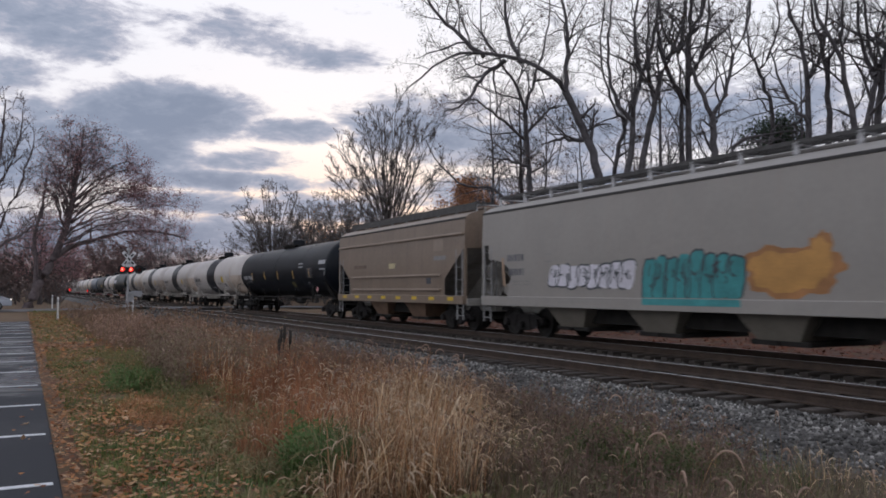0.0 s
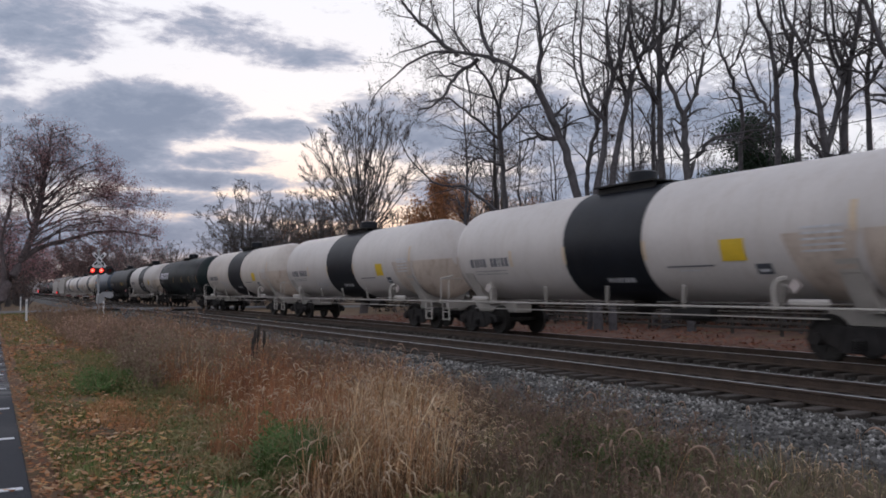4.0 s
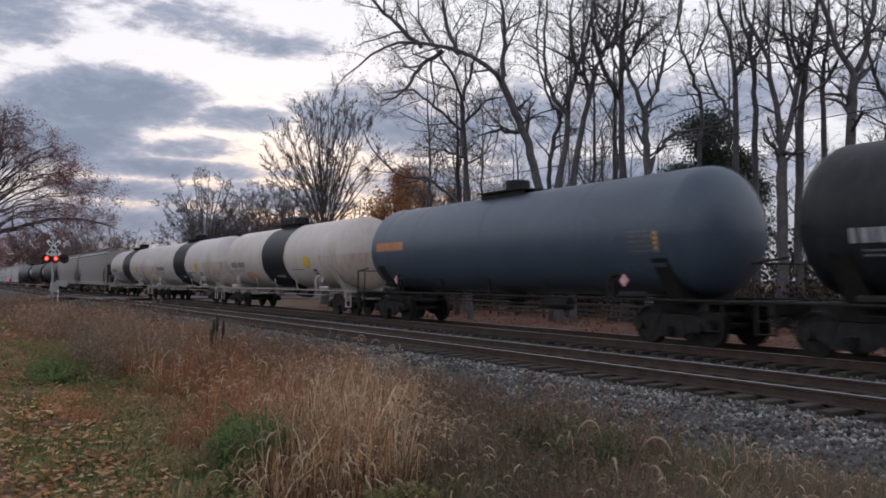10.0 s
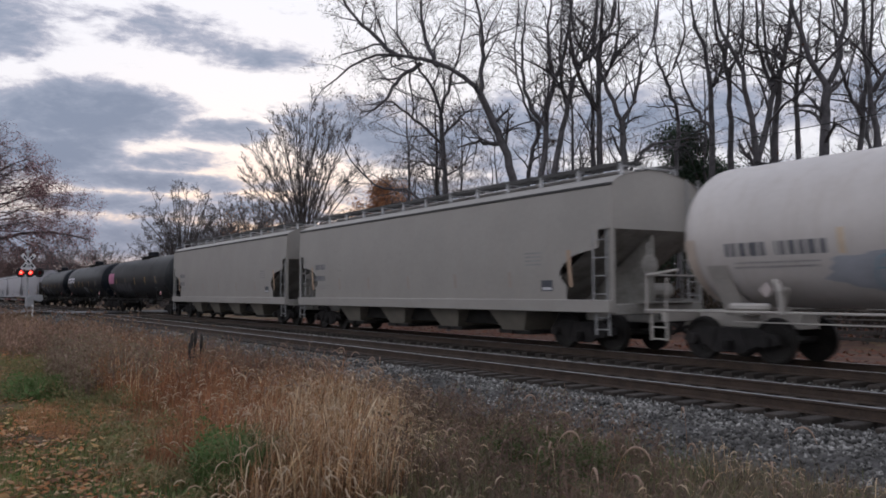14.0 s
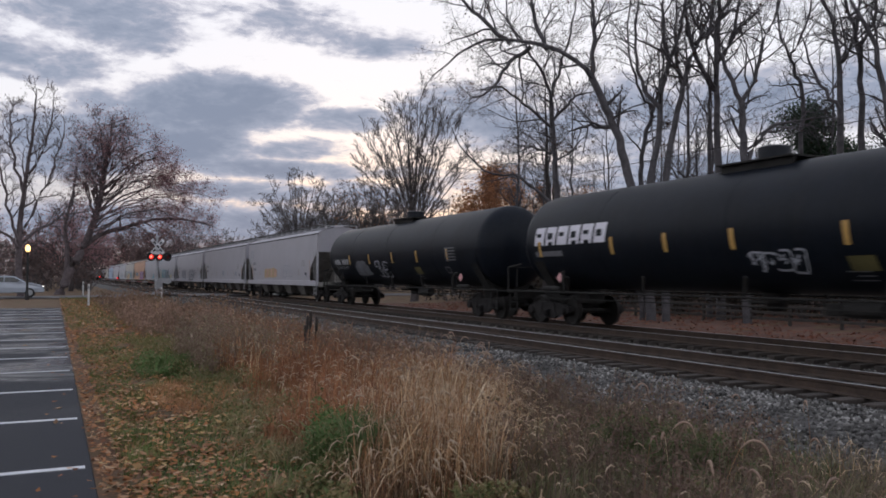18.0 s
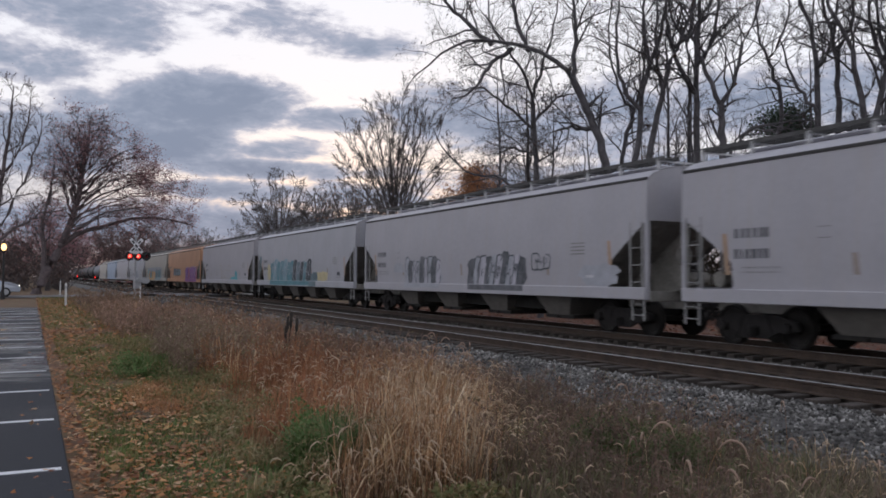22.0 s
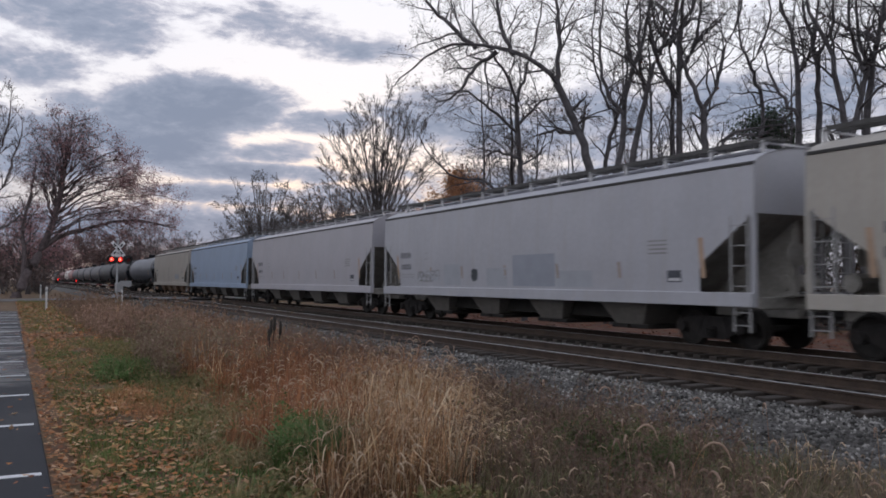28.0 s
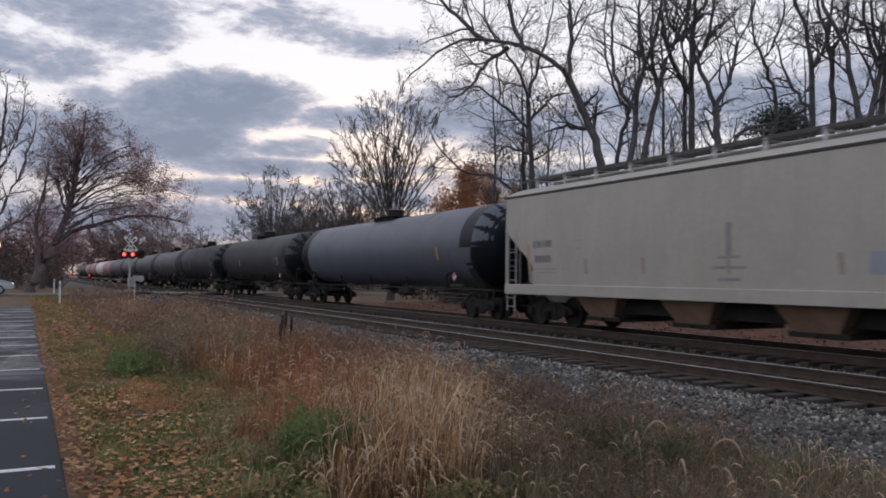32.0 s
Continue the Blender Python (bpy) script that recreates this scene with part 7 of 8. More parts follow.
def seed_heads(name, tips, d, n, length, seed, label):
    """Drooping bristly heads at the ends of the stalks."""
    r = np.random.RandomState(seed)
    tb = Tubes()
    for i in r.choice(len(tips), n, replace=False):
        p, q = tips[i], d[i]
        ln = length * r.uniform(0.6, 1.35)
        drop = r.uniform(0.3, 1.0)
        pts = np.array([p, p + q * ln * 0.35 + [0, 0, ln * 0.16], p + q * ln * 0.72 + [0, 0, ln * (0.12 - 0.2 * drop)], p + q * ln * 0.92 - [0, 0, ln * 0.6 * drop]])
        tb.add(pts, [0.0025, 0.006, 0.0065, 0.0015], 4)
    tagged(part(name, tb.mesh(name), HEAD), label, "grass", "", "stuff")


seed_heads("seed_heads", tips, tdir, 1700, 0.11, 1, "pale drooping seed heads of the dry grass")
seed_heads("seed_heads", tips2, tdir2, 900, 0.11, 2, "pale drooping seed heads of the russet grass")
seed_heads("seed_heads", tips5, tdir5, 700, 0.11, 5, "pale drooping seed heads among the russet grass")
seed_heads("seed_heads", tips3, tdir3, 700, 0.09, 3, "drooping seed heads of the thin brown weeds")
seed_heads("seed_heads", tips4, tdir4, 350, 0.08, 4, "drooping seed heads of the sparse weeds")

# tall foxtails with large arching feathery heads
tb = Tubes()
heads = Tubes()
bristle_v = []
spots = [(x_, y_) for x_, y_ in zip(*patchy(R, 46, 3.6, 7.4, 3.6, 9.5, 0.9, -0.3, 1.0, (0.55, 1.6)))] + [(x_, y_) for x_, y_ in zip(*patchy(R, 120, 3.4, 7.0, 9.0, 17.0, 0.9, -0.3, 1.0, (0.38, 0.60)))]
for px, py in spots:
    z = ground_z(px, py)
    h = R.uniform(0.50, 0.95) if px / py < 0.56 else R.uniform(0.35, 0.70)
    a = R.uniform(0, 6.28)
    q = np.array([math.cos(a), math.sin(a), 0])
    b = np.array([px, py, z])
    stalk = spline([b, b + [0, 0, h * 0.6] + q * 0.04, b + [0, 0, h] + q * 0.14], 6)
    tb.add(stalk, [0.0035, 0.003, 0.003, 0.0025, 0.002, 0.002], 3)
    e, ln = stalk[-1], R.uniform(0.10, 0.24)
    arc = spline([e, e + q * ln * 0.34 + [0, 0, ln * 0.26], e + q * ln * 0.72 + [0, 0, ln * 0.12], e + q * ln * 0.92 - [0, 0, ln * 0.34]], 9)
    heads.add(arc, [0.002, 0.006, 0.009, 0.010, 0.010, 0.009, 0.008, 0.005, 0.002], 5)
    m = 46
    c = arc[R.randint(1, 9, m)] + R.normal(size=(m, 3)) * 0.004
    d = R.normal(size=(m, 3))
    d /= np.linalg.norm(d, axis=1, keepdims=True)
    w = np.cross(d, R.normal(size=(m, 3))) * 0.0010
    bristle_v.append(np.stack([c - w, c + w, c + d * R.uniform(0.015, 0.030, (m, 1)) - [0, 0, 0.006]], 1).reshape(-1, 3))
fox = thing("foxtail_grass", "thin stalks of foxtail with pale feathery arching heads", "grass", "", "stuff")
part("stalks", tb.mesh("stalks"), STRAW, fox)
part("heads", heads.mesh("heads"), HEAD_DULL, fox)
bv = np.concatenate(bristle_v)
part("bristles", fast_mesh("bristles", bv, np.arange(len(bv)).reshape(-1, 3)), HEAD_DULL, fox)

# dark dead flower stalks
DEAD = mat("dead_black_stalk", (0.03, 0.024, 0.02), 0.9, 0.0, 0.3, 9.0)
for k, (px, py, h) in enumerate(((4.15, 14.6, 1.12), (4.3, 14.9, 1.2), (4.0, 14.2, 0.95), (4.5, 15.2, 1.1))):
    tb = Tubes()
    z = ground_z(px, py)
    tb.add(spline([(px, py, z - 0.02), (px + 0.02, py, z + h * 0.6), (px + 0.05, py, z + h)], 6), [0.008] * 6, 5)
    tb.add(np.array([(px + 0.035, py, z + h * 0.72), (px + 0.04, py, z + h * 0.8), (px + 0.05, py, z + h * 0.97), (px + 0.052, py, z + h)]), [0.01, 0.03, 0.026, 0.006], 6)
    tagged(part("dead_flower_stalk", tb.mesh("dead_flower_stalk"), DEAD), "blackened upright dead flower stalk in the grass", "plant", "dead flower stalks")

# fallen leaves
FALLEN = leafy("fallen_leaves", [(0.40, 0.17, 0.07), (0.56, 0.26, 0.10), (0.32, 0.12, 0.055), (0.66, 0.45, 0.28), (0.18, 0.08, 0.045), (0.52, 0.21, 0.075), (0.36, 0.20, 0.11), (0.62, 0.36, 0.20), (0.11, 0.05, 0.03), (0.24, 0.10, 0.055)])
FALLEN_PALE = leafy("pale_curled_leaves", [(0.62, 0.34, 0.15), (0.70, 0.52, 0.34), (0.48, 0.20, 0.08), (0.58, 0.44, 0.20), (0.36, 0.15, 0.07)])
FALLEN_RED = leafy("fallen_red_leaves", [(0.20, 0.07, 0.042), (0.27, 0.105, 0.06), (0.15, 0.065, 0.042), (0.23, 0.125, 0.08)])


def fallen(name, n, x0, x1, y0, y1, size, material, label, seed, scale=0.8, cut=-0.3, power=1.6, z_at=None, fade=0.0):
    r = np.random.RandomState(seed)
    x, y = patchy(r, n, x0, x1, y0, y1, scale, cut, power)
    if fade:
        keep = r.uniform(0, 1, len(x)) > ((x - x0) / (x1 - x0)) ** fade
        x, y = x[keep], y[keep]
    c = np.array([(a, b, (z_at if z_at is not None else ground_z(a, b)) + size * 0.3 + r.uniform(0.005, 0.075)) for a, b in zip(x, y)])
    tagged(part(name, scatter_leaves(name, c, size, r, 0.85), material), label, "leaves", "", "stuff")


fallen("fallen_leaves", 14000, 0.34, 2.5, 5.0, 28.0, 0.036, FALLEN, "orange and brown fallen leaves along the asphalt edge", 1, 0.8, -0.5, 1.6, None, 0.55)
fallen("large_fallen_leaves", 650, 0.36, 2.6, 4.8, 13.0, 0.048, FALLEN_PALE, "large curled pale and orange leaves on the verge", 6, 0.9, -0.3, 1.3)
fallen("fallen_leaves", 3400, 0.8, 2.9, 5.2, 26.0, 0.030, FALLEN, "orange and brown fallen leaves on the green verge", 5, 0.7, 0.0, 1.6)
fallen("fallen_leaves", 3000, 0.34, 2.7, 24.0, 66.0, 0.075, FALLEN, "fallen leaves farther along the verge", 2, power=1.0)
fallen("fallen_leaves", 50, -0.10, 0.34, 4.0, 30.0, 0.036, FALLEN, "a few leaves blown onto the asphalt", 3, 0.8, -0.9, 1.5, 0.012)
fallen("fallen_leaves", 9000, 18.7, 34.0, -4.0, 55.0, 0.10, FALLEN_RED, "red-brown leaves on the bank beyond the tracks", 4, 0.4, -0.35, 1.0)

# loose ballast stones
STONE = leafy("ballast_stones", [(0.075, 0.072, 0.068), (0.18, 0.173, 0.163), (0.10, 0.095, 0.089), (0.026, 0.025, 0.024), (0.46, 0.445, 0.42), (0.12, 0.112, 0.103)], 0.9, 0.0)


def stones(name, n, x0, x1, y0, y1, lo, hi, seed, power, label):
    r = np.random.RandomState(seed)
    x = r.uniform(x0, x1, n)
    y = y0 + (y1 - y0) * r.uniform(0, 1, n) ** power
    rad = r.uniform(lo, hi, n)
    z = np.array([ground_z(a, b) for a, b in zip(x, y)]) + rad * 0.25
    c = np.stack([x, y, z], 1)
    base = np.array([[1, 0, 0], [-1, 0, 0], [0, 1, 0], [0, -1, 0], [0, 0, 1], [0, 0, -1]], float)
    q = r.normal(size=(n, 3, 3))
    q, _ = np.linalg.qr(q)
    v = np.einsum("ij,njk->nik", base, q) * (rad[:, None, None] * r.uniform(0.55, 1.25, (n, 6, 1))) + c[:, None]
    f0 = np.array([[0, 2, 4], [2, 1, 4], [1, 3, 4], [3, 0, 4], [2, 0, 5], [1, 2, 5], [3, 1, 5], [0, 3, 5]])
    f = (np.arange(n)[:, None, None] * 6 + f0[None]).reshape(-1, 3)
    tagged(part(name, fast_mesh(name, v.reshape(-1, 3), f), STONE), label, "ballast", "", "stuff")


stones("ballast_stones", 26000, 7.25, 9.9, 2.5, 34.0, 0.022, 0.048, 1, 1.7, "loose grey crushed stone on the ballast shoulder")
stones("ballast_stones", 10000, 9.9, 17.4, 2.5, 34.0, 0.022, 0.042, 2, 1.3, "grey crushed stone between the rails")
stones("ballast_stones", 6000, 7.4, 9.9, 30.0, 90.0, 0.04, 0.075, 3, 1.3, "crushed stone farther along the shoulder")
stones("ballast_stones", 700, 5.9, 7.4, 3.0, 20.0, 0.02, 0.045, 4, 1.2, "stray stones below the ballast shoulder")

# ---- the crossing: signal, gate, posts, lamp, car ----
SIGN_WHITE = mat("sign_white", (0.62, 0.62, 0.64), 0.5, 0.0, 0.1, 3.0, 0.3, (0.4, 0.4, 0.4))
SIGN_BLACK = mat("sign_black", (0.012, 0.012, 0.013), 0.6, 0.0, 0.2, 3.0)
ALU = mat("aluminium_paint", (0.33, 0.335, 0.35), 0.5, 0.3, 0.12, 3.0, 0.3, (0.2, 0.2, 0.2))
RED_ON = glowing("red_signal_lit", (1.0, 0.03, 0.025), 1.7)
RED_CORE = glowing("red_signal_core", (1.0, 0.13, 0.09), 4.0)
RED_OFF = mat("red_lens_dark", (0.10, 0.012, 0.012), 0.25, 0.0, 0.1, 4.0)
SX, SY = 6.2, 58.0
signal = thing("crossing_signal", "railway crossing signal with white crossbuck and lit red lamp", "crossing signal", at=pose(SX, SY, ground_z(SX, SY), 0, 0, 12))
part("foundation", box(bmesh.new(), (0, 0, 0.15), (0.6, 0.6, 0.4), 0.03), ALU, signal)
part("mast", rod(bmesh.new(), (0, 0, 0.3), (0, 0, 4.6), 0.07, 12), ALU, signal)
for s in (-1, 1):
    blade = part("crossbuck_blade", box(bmesh.new(), (0, 0, 0), (1.22, 0.03, 0.23), 0.01), SIGN_WHITE, signal, "white crossbuck blade", pose(0, -0.10 - 0.035 * (s > 0), 4.05, 0, 50 * s, 0))
    for k in (-0.33, 0.0, 0.33):
        part("word_bar", box(bmesh.new(), (k, -0.018, 0), (0.24, 0.004, 0.11)), SIGN_BLACK, blade)
part("track_plate", box(bmesh.new(), (0, -0.09, 3.62), (0.40, 0.02, 0.20), 0.01), SIGN_WHITE, signal, "small white plate under the crossbuck")
part("cross_arm", rod(bmesh.new(), (-0.60, 0.04, 3.36), (0.80, 0.04, 3.36), 0.04, 8), SIGN_BLACK, signal)
for x, on in ((-0.42, True), (0.14, True), (0.68, False)):
    headp = part("lamp_head", lathe(bmesh.new(), [(0.05, 0.05), (0.0, 0.14), (-0.06, 0.15), (-0.08, 0.30), (-0.09, 0.30), (-0.09, 0.15)], "Y", 24, (x, 0, 3.36)), SIGN_BLACK, signal, "round black lamp with a backing disc")
    bm = bmesh.new()
    lathe(bm, [(-0.10, 0.04), (-0.105, 0.10), (-0.10, 0.145)], "Y", 20, (x, 0, 3.36))
    part("lens", bm, RED_ON if on else RED_OFF, headp, "glowing red lens" if on else "dark red lens")
    if on:
        part("bulb", lathe(bmesh.new(), [(-0.13, 0.02), (-0.125, 0.075), (-0.11, 0.08)], "Y", 14, (x, 0, 3.36)), RED_CORE, headp)
    bm = bmesh.new()
    arc = [radians(-20 + 220 * k / 12) for k in range(13)]
    quads = [[bm.verts.new((x + q * math.cos(a), y, 3.36 + q * math.sin(a))) for a in arc] for q, y in ((0.16, -0.10), (0.165, -0.34), (0.157, -0.34), (0.152, -0.10))]
    for c0, c1 in zip(quads, quads[1:] + quads[:1]):
        for k in range(12):
            bm.faces.new((c0[k], c0[k + 1], c1[k + 1], c1[k]))
    part("visor", bm, SIGN_BLACK, headp)
part("bell", lathe(bmesh.new(), [(4.6, 0.05), (4.62, 0.13), (4.70, 0.12), (4.76, 0.03)], "Z", 16), ALU, signal)
part("gate_machine", box(bmesh.new(), (0.05, -0.28, 1.50), (0.42, 0.42, 0.62), 0.04), ALU, signal, "grey gate drive box")
part("counterweight", plate(bmesh.new(), [(-0.2, -0.55, 1.72), (0.60, -0.55, 1.52), (0.82, -0.55, 1.66), (0.74, -0.55, 1.95), (0.1, -0.55, 1.95)], (0, 0.06, 0)), ALU, signal, "grey counterweight arm")

gate_turn = math.degrees(math.atan2(68.0 - SY, 3.0 - SX))
gate = thing("gate_arm", "lowered red and white gate arm with small red lamps", "gate arm", at=pose(SX, SY, ground_z(SX, SY) + 1.62, 0, -1.2, gate_turn))
GATE_PALE = mat("gate_pale", (0.26, 0.25, 0.25), 0.6, 0.0, 0.2, 3.0)
GATE_RED = mat("gate_red", (0.16, 0.04, 0.04), 0.5, 0.0, 0.15, 3.0)
for k in range(10):
    part("arm_stripe", box(bmesh.new(), (0.9 + 0.95 * k, 0, 0), (0.95, 0.03, 0.07 - 0.003 * k), 0.004), GATE_PALE if k % 2 else GATE_RED, gate)
for d in (6.6, 10.0):
    lamp = part("arm_lamp", lathe(bmesh.new(), [(-0.06, 0.03), (-0.06, 0.09), (0.06, 0.09), (0.06, 0.03)], "Y", 14, (d, 0, 0.17)), SIGN_BLACK, gate)
    for s in (-1, 1):
        part("lens", lathe(bmesh.new(), [(s * 0.062, 0.02), (s * 0.068, 0.075), (s * 0.06, 0.085)], "Y", 14, (d, 0, 0.17)), RED_ON, lamp, "glowing red lens")

WHITE_POST = mat("white_marker_post", (0.58, 0.58, 0.57), 0.6, 0.0, 0.15, 3.0, 0.4, (0.3, 0.28, 0.25))
for px, py, h in ((6.35, 56.4, 1.35), (1.75, 50.5, 1.30), (2.25, 78.0, 1.25)):
    post = thing("marker_post", "slim white marker post in the weeds", "post", "white marker posts", at=pose(px, py, ground_z(px, py)))
    part("post", lathe(bmesh.new(), [(-0.2, 0.055), (h - 0.06, 0.055), (h - 0.02, 0.045), (h, 0.015)], "Z", 12), WHITE_POST, post)
    part("collar", lathe(bmesh.new(), [(h - 0.3, 0.058), (h - 0.26, 0.064), (h - 0.18, 0.064), (h - 0.14, 0.058)], "Z", 12), ALU, post)

lx, ly = polar(-1.55, 66)
lamp = thing("street_lamp", "street lamp with a glowing warm globe on a dark pole", "street lamp", at=pose(lx, ly, 0.0))
part("pole", lathe(bmesh.new(), [(-0.2, 0.16), (0.3, 0.15), (0.5, 0.09), (3.3, 0.065), (3.4, 0.12), (3.5, 0.13)], "Z", 14), SIGN_BLACK, lamp)
part("globe", lathe(bmesh.new(), [(3.5, 0.09), (3.58, 0.15), (3.72, 0.18), (3.86, 0.155), (3.96, 0.09), (4.02, 0.03)], "Z", 20), glowing("warm_lamp_glow", (1.0, 0.62, 0.26), 3.0), lamp, "glowing warm globe")
part("cap", lathe(bmesh.new(), [(3.98, 0.13), (4.05, 0.10), (4.12, 0.03)], "Z", 14), SIGN_BLACK, lamp)

# a pale saloon car that waits on the road
CAR_PAINT = mat("silver_white_car_paint", (0.36, 0.39, 0.44), 0.25, 0.2, 0.04, 1.0)
CAR_GLASS = mat("dark_car_glass", (0.015, 0.018, 0.02), 0.08, 0.0, 0.1, 1.0, spec=0.8)
RUBBER = mat("tyre_rubber", (0.02, 0.02, 0.02), 0.85, 0.0, 0.2, 4.0)


def sedan(at):
    car = thing("parked_car", "silver-white saloon car waiting at the crossing", "car", at=at)
    prof = [(-2.30, 0.42), (-2.34, 0.72), (-2.25, 0.98), (-1.55, 1.04), (-0.85, 1.40), (-0.2, 1.46), (0.45, 1.42), (1.12, 1.04), (1.75, 0.94), (2.22, 0.78), (2.34, 0.60), (2.30, 0.34), (-2.0, 0.28)]
    bm = bmesh.new()
    secs = []
    for s, inset in ((-0.90, 0.0), (-0.84, 0.05), (0.84, 0.05), (0.90, 0.0)):
        k = 0.94 if abs(s) > 0.85 else 1.0
        secs.append([bm.verts.new((x * (0.985 if abs(s) > 0.85 else 1.0), s * (1 - 0.20 * max(0, z - 0.95) / 0.5), z * (k if z > 1 else 1) + (0.03 if abs(s) > 0.85 and z < 0.5 else 0))) for x, z in prof])
    for a, b in zip(secs, secs[1:]):
        for i in range(len(prof)):
            j = (i + 1) % len(prof)
            bm.faces.new((a[i], a[j], b[j], b[i]))
    bm.faces.new(secs[0])
    bm.faces.new(secs[-1][::-1])
    part("body", bm, CAR_PAINT, car)
    for s in (-1, 1):
        y = s * 0.79
        for a in ([(-1.30, 1.06), (-0.82, 1.32), (-0.22, 1.37), (-0.22, 1.05)], [(-0.14, 1.05), (-0.14, 1.37), (0.42, 1.34), (0.98, 1.05)]):
            part("side_window", plate(bmesh.new(), [(x, y + s * (0.085 - 0.16 * (z - 1.05)), z) for x, z in a], (0, s * 0.02, 0)), CAR_GLASS, car)
        part("headlight", box(bmesh.new(), (2.20, s * 0.62, 0.72), (0.16, 0.36, 0.13), 0.03), glowing("headlight_glow", (1.0, 0.93, 0.85), 2.2), car, "lit white headlight")
        part("tail_light", box(bmesh.new(), (-2.26, s * 0.66, 0.82), (0.12, 0.32, 0.14), 0.03), RED_OFF, car)
        part("door_handle", box(bmesh.new(), (-0.35, s * 0.905, 0.88), (0.18, 0.03, 0.03), 0.008), CAR_PAINT, car)
        part("mirror", box(bmesh.new(), (0.78, s * 0.98, 1.02), (0.12, 0.18, 0.12), 0.03), CAR_PAINT, car)
        for x in (-1.40, 1.42):
            w = part("wheel", lathe(bmesh.new(), [(-0.10, 0.2), (-0.11, 0.29), (-0.08, 0.325), (0.08, 0.325), (0.11, 0.29), (0.10, 0.2)], "Y", 24), RUBBER, car, at=pose(x, s * 0.80, 0.325))
            bm = bmesh.new()
            lathe(bm, [(-0.112, 0.04), (-0.105, 0.20), (0.105, 0.20), (0.112, 0.04)], "Y", 18)
            part("rim", bm, ALU, w, "silver wheel rim")
    part("windscreen", plate(bmesh.new(), [(0.52, -0.66, 1.40), (0.52, 0.66, 1.40), (1.10, 0.74, 1.07), (1.10, -0.74, 1.07)], (0.02, 0, 0.02)), CAR_GLASS, car)
    part("rear_window", plate(bmesh.new(), [(-0.92, -0.66, 1.38), (-0.92, 0.66, 1.38), (-1.48, 0.72, 1.07), (-1.48, -0.72, 1.07)], (-0.02, 0, 0.02)), CAR_GLASS, car)
    part("number_plate", box(bmesh.new(), (2.335, 0, 0.5), (0.02, 0.4, 0.12)), SIGN_WHITE, car)
    return car


waiting_car = sedan(pose(-3.3, 71.8, 0.075))
waiting_car.scale = (1.10, 1.10, 1.16)

# a low rail fence along the far edge of the bank
FENCE_WOOD = mat("weathered_fence_wood", (0.060, 0.052, 0.046), 0.9, 0.0, 0.3, 3.0, 0.5, (0.06, 0.05, 0.042), 0.6, 30)
fence = thing("rail_fence", "low weathered wooden rail fence beyond the leaf-covered bank", "fence", at=pose(26.6, 0, 0))
fence_post = shared("fence_post", lambda: box(bmesh.new(), (0, 0, 0.32), (0.11, 0.11, 1.03), 0.012))
fence_rail = shared("fence_rail", lambda: box(bmesh.new(), (-0.07, 1.2, 0), (0.04, 2.46, 0.11), 0.008))
fr = random.Random(17)
for k in range(26):
    y = -10 + 2.4 * k
    g = ground_z(26.6, y)
    part("post", fence_post, FENCE_WOOD, fence, at=pose(0, y, g - 0.02, fr.uniform(-1.5, 1.5), fr.uniform(-1.5, 1.5)))
    for z in (0.28, 0.52, 0.76):
        part("rail", fence_rail, FENCE_WOOD, fence, at=pose(0, y, g + z + fr.uniform(-0.015, 0.015), fr.uniform(-0.5, 0.5)))

# ---- clouds: a thin broken layer that drifts ----
cloud_mat = bpy.data.materials.new("drifting_cloud")
cloud_mat.use_nodes = True
N = Nodes(cloud_mat.node_tree)
co = N.add("ShaderNodeTexCoord").outputs["Object"]
nrm = N.add("ShaderNodeVectorMath")
nrm.operation = "NORMALIZE"
N.tree.links.new(co, nrm.inputs[0])
sep = N.add("ShaderNodeSeparateXYZ")
N.tree.links.new(nrm.outputs[0], sep.inputs[0])
az = N.math("MULTIPLY", N.math("ARCTAN2", sep.outputs[0], sep.outputs[1]), 57.2958)
el = N.math("MULTIPLY", N.math("ARCSINE", sep.outputs[2]), 57.2958)
mp = N.add("ShaderNodeCombineXYZ")
N.put(mp.inputs[0], N.math("MULTIPLY", az, 0.075))
N.put(mp.inputs[1], N.math("MULTIPLY", el, 0.19))
puff = N.noise(mp.outputs[0], 2.0, 8.0, 0.62, 0.6)
wisp = N.noise(mp.outputs[0], 5.2, 7.0, 0.65, 0.4)
shred = N.noise(mp.outputs[0], 13.0, 6.0, 0.6, 0.3)
rough_n = N.math("ADD", N.math("ADD", N.math("MULTIPLY", puff, 0.55), N.math("MULTIPLY", wisp, 0.29)), N.math("MULTIPLY", shred, 0.16))
# cloud banks: bearing, height, half width, half height, thickness
west_banks = ((10.0, 11.6, 6.6, 2.4, 1.5), (6.6, 9.8, 7.4, 2.8, 1.4), (1.0, 8.4, 6.4, 2.6, 1.1), (9.0, 3.2, 16.0, 2.0, 1.2), (2.4, 16.6, 7.4, 2.4, 0.9), (-0.9, 13.7, 5.0, 1.7, 0.95), (13.6, 17.2, 6.0, 1.5, 0.7), (20.9, 16.0, 4.0, 1.3, 0.7), (18.4, 10.9, 4.2, 0.95, 1.1), (15.4, 8.9, 4.0, 0.85, 1.1), (14.0, 7.4, 6.6, 0.75, 1.1), (12.4, 5.9, 6.0, 0.8, 1.0))
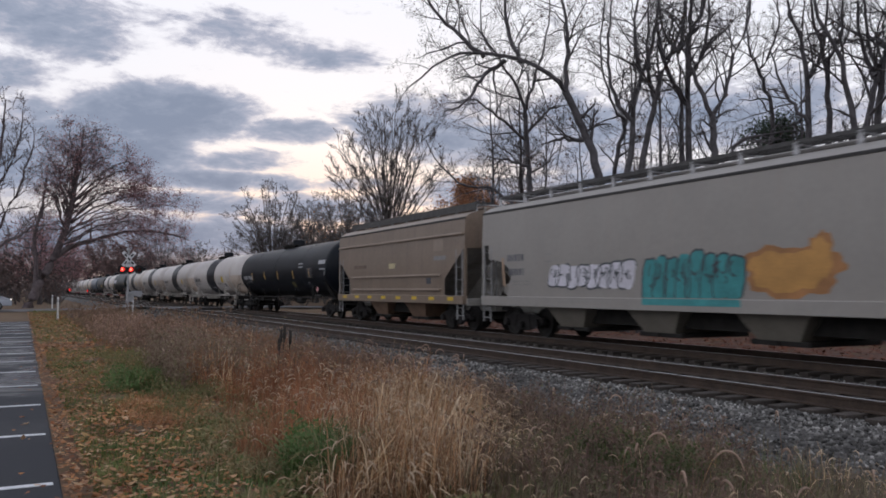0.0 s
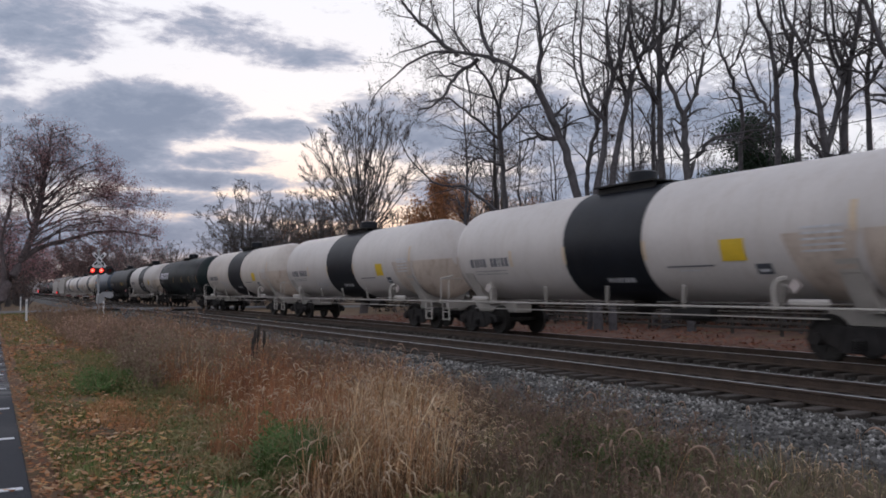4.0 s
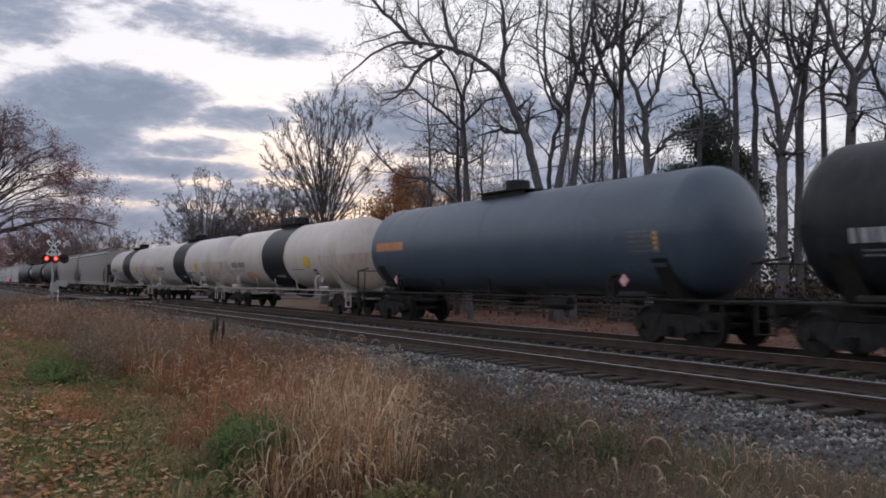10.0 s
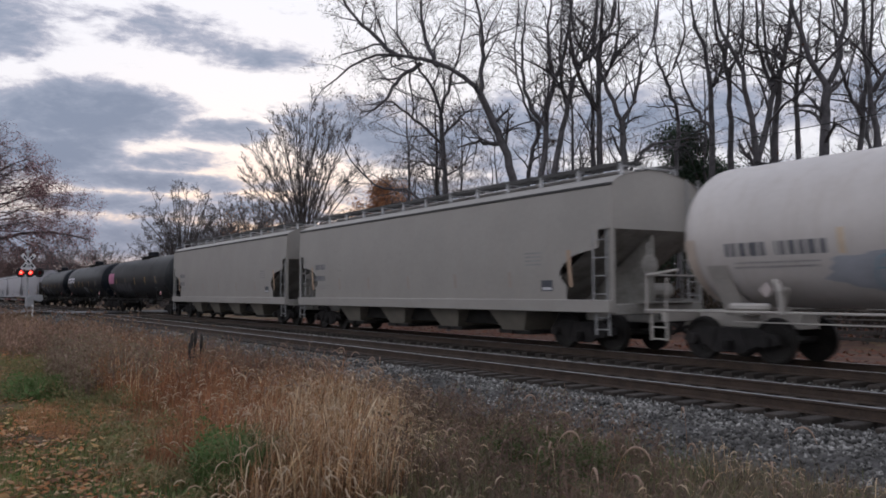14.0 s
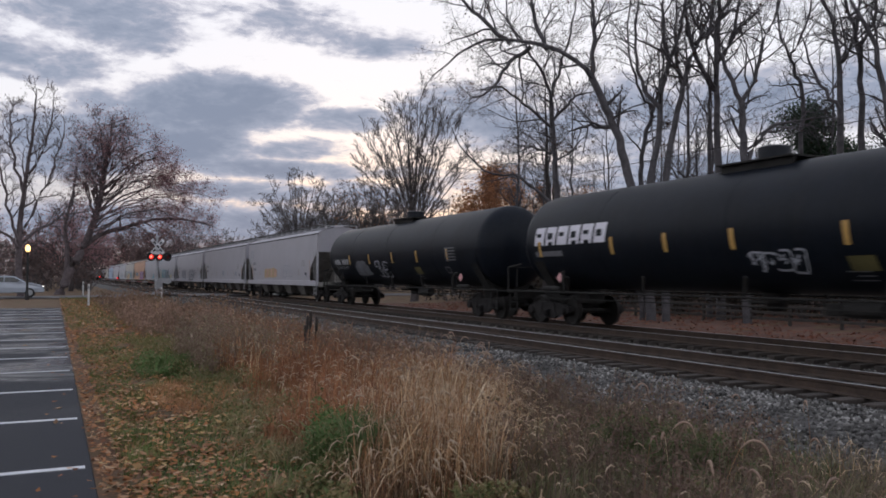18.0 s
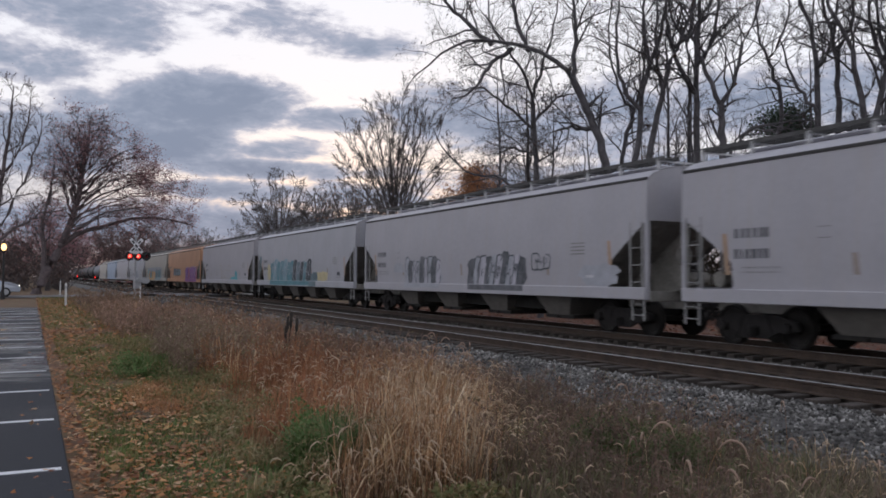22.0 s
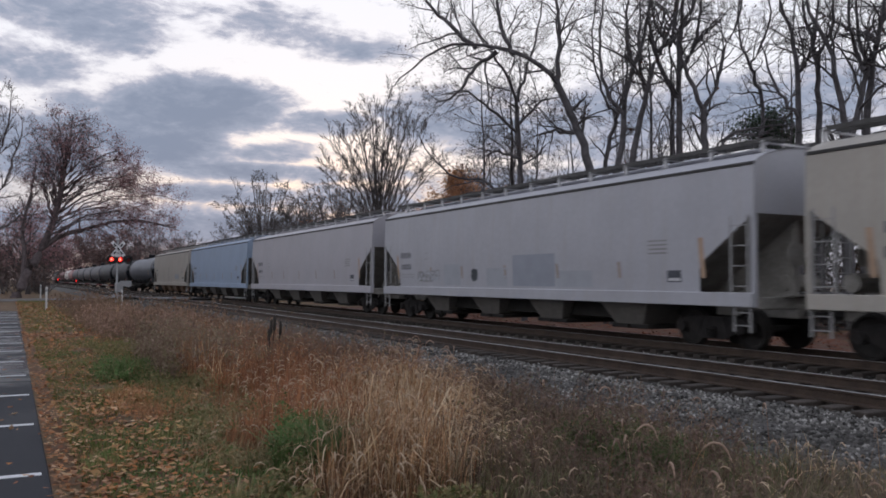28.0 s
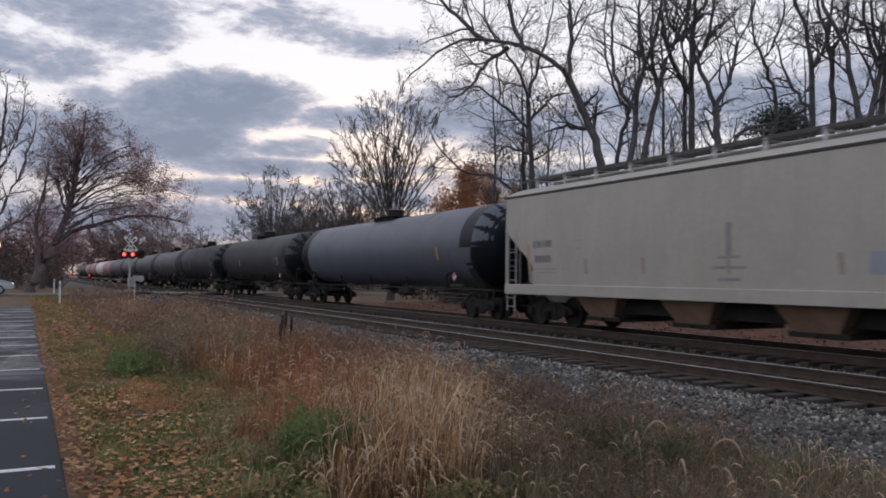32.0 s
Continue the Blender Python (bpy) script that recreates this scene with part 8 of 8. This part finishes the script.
east_banks = ((20.0, 5.4, 6.0, 1.2, 0.8), (10.6, 4.0, 5.6, 1.3, 0.8), (3.0, 8.2, 5.0, 1.3, 0.7), (28.4, 11.2, 6.4, 2.6, 1.0), (38.0, 10.6, 8.0, 2.8, 1.0), (49.0, 11.6, 9.0, 2.6, 1.0), (44.0, 6.8, 16.0, 1.9, 0.9), (30.0, 6.6, 7.0, 1.2, 0.8), (64.0, 12.0, 9.0, 2.4, 0.9), (-14.0, 12.0, 9.0, 3.4, 0.9), (82.0, 12.0, 12.0, 3.4, 0.9), (22.5, 7.4, 4.0, 0.5, 0.6))
total = None
for a0, e0, wa, we, th in west_banks + east_banks:
    dx = N.math("DIVIDE", N.math("SUBTRACT", az, a0), wa)
    dy = N.math("DIVIDE", N.math("SUBTRACT", el, e0), we)
    d2 = N.math("ADD", N.math("MULTIPLY", dx, dx), N.math("MULTIPLY", dy, dy))
    m = N.math("MULTIPLY", N.math("SUBTRACT", 1.25, d2), th)
    total = m if total is None else N.math("MAXIMUM", total, m)
field = N.math("ADD", N.math("MAXIMUM", total, -0.40), N.math("MULTIPLY", N.math("SUBTRACT", rough_n, 0.5), 5.4))
dense = N.smooth(field, -0.05, 0.80, 0.0, 0.92)
cover = N.math("MULTIPLY", dense, N.smooth(el, 0.5, 3.0))
body = N.ramp(N.smooth(field, 0.2, 1.9), [(0.0, (0.50, 0.50, 0.60)), (0.45, (0.30, 0.345, 0.46)), (1.0, (0.195, 0.245, 0.355))])
em = N.add("ShaderNodeEmission", Strength=1.02)
N.tree.links.new(body, em.inputs[0])
tr = N.add("ShaderNodeBsdfTransparent")
mx = N.add("ShaderNodeMixShader")
N.tree.links.new(cover, mx.inputs[0])
N.tree.links.new(tr.outputs[0], mx.inputs[1])
N.tree.links.new(em.outputs[0], mx.inputs[2])
N.tree.links.new(mx.outputs[0], N.add("ShaderNodeOutputMaterial").inputs[0])
verts, faces = [], []
for j in range(9):
    for i in range(40):
        a, e = radians(-30 + 135 * i / 39), radians(-0.5 + 34 * j / 8)
        verts.append((2400 * math.sin(a) * math.cos(e), 2400 * math.cos(a) * math.cos(e), 2400 * math.sin(e)))
for j in range(8):
    for i in range(39):
        faces.append((j * 40 + i, j * 40 + i + 1, (j + 1) * 40 + i + 1, (j + 1) * 40 + i))
cloud_layer = tagged(part("cloud_layer", fast_mesh("cloud_layer", verts, faces), cloud_mat), "broken blue-grey dusk clouds with pale gaps", "clouds", "", "structure")

motions()
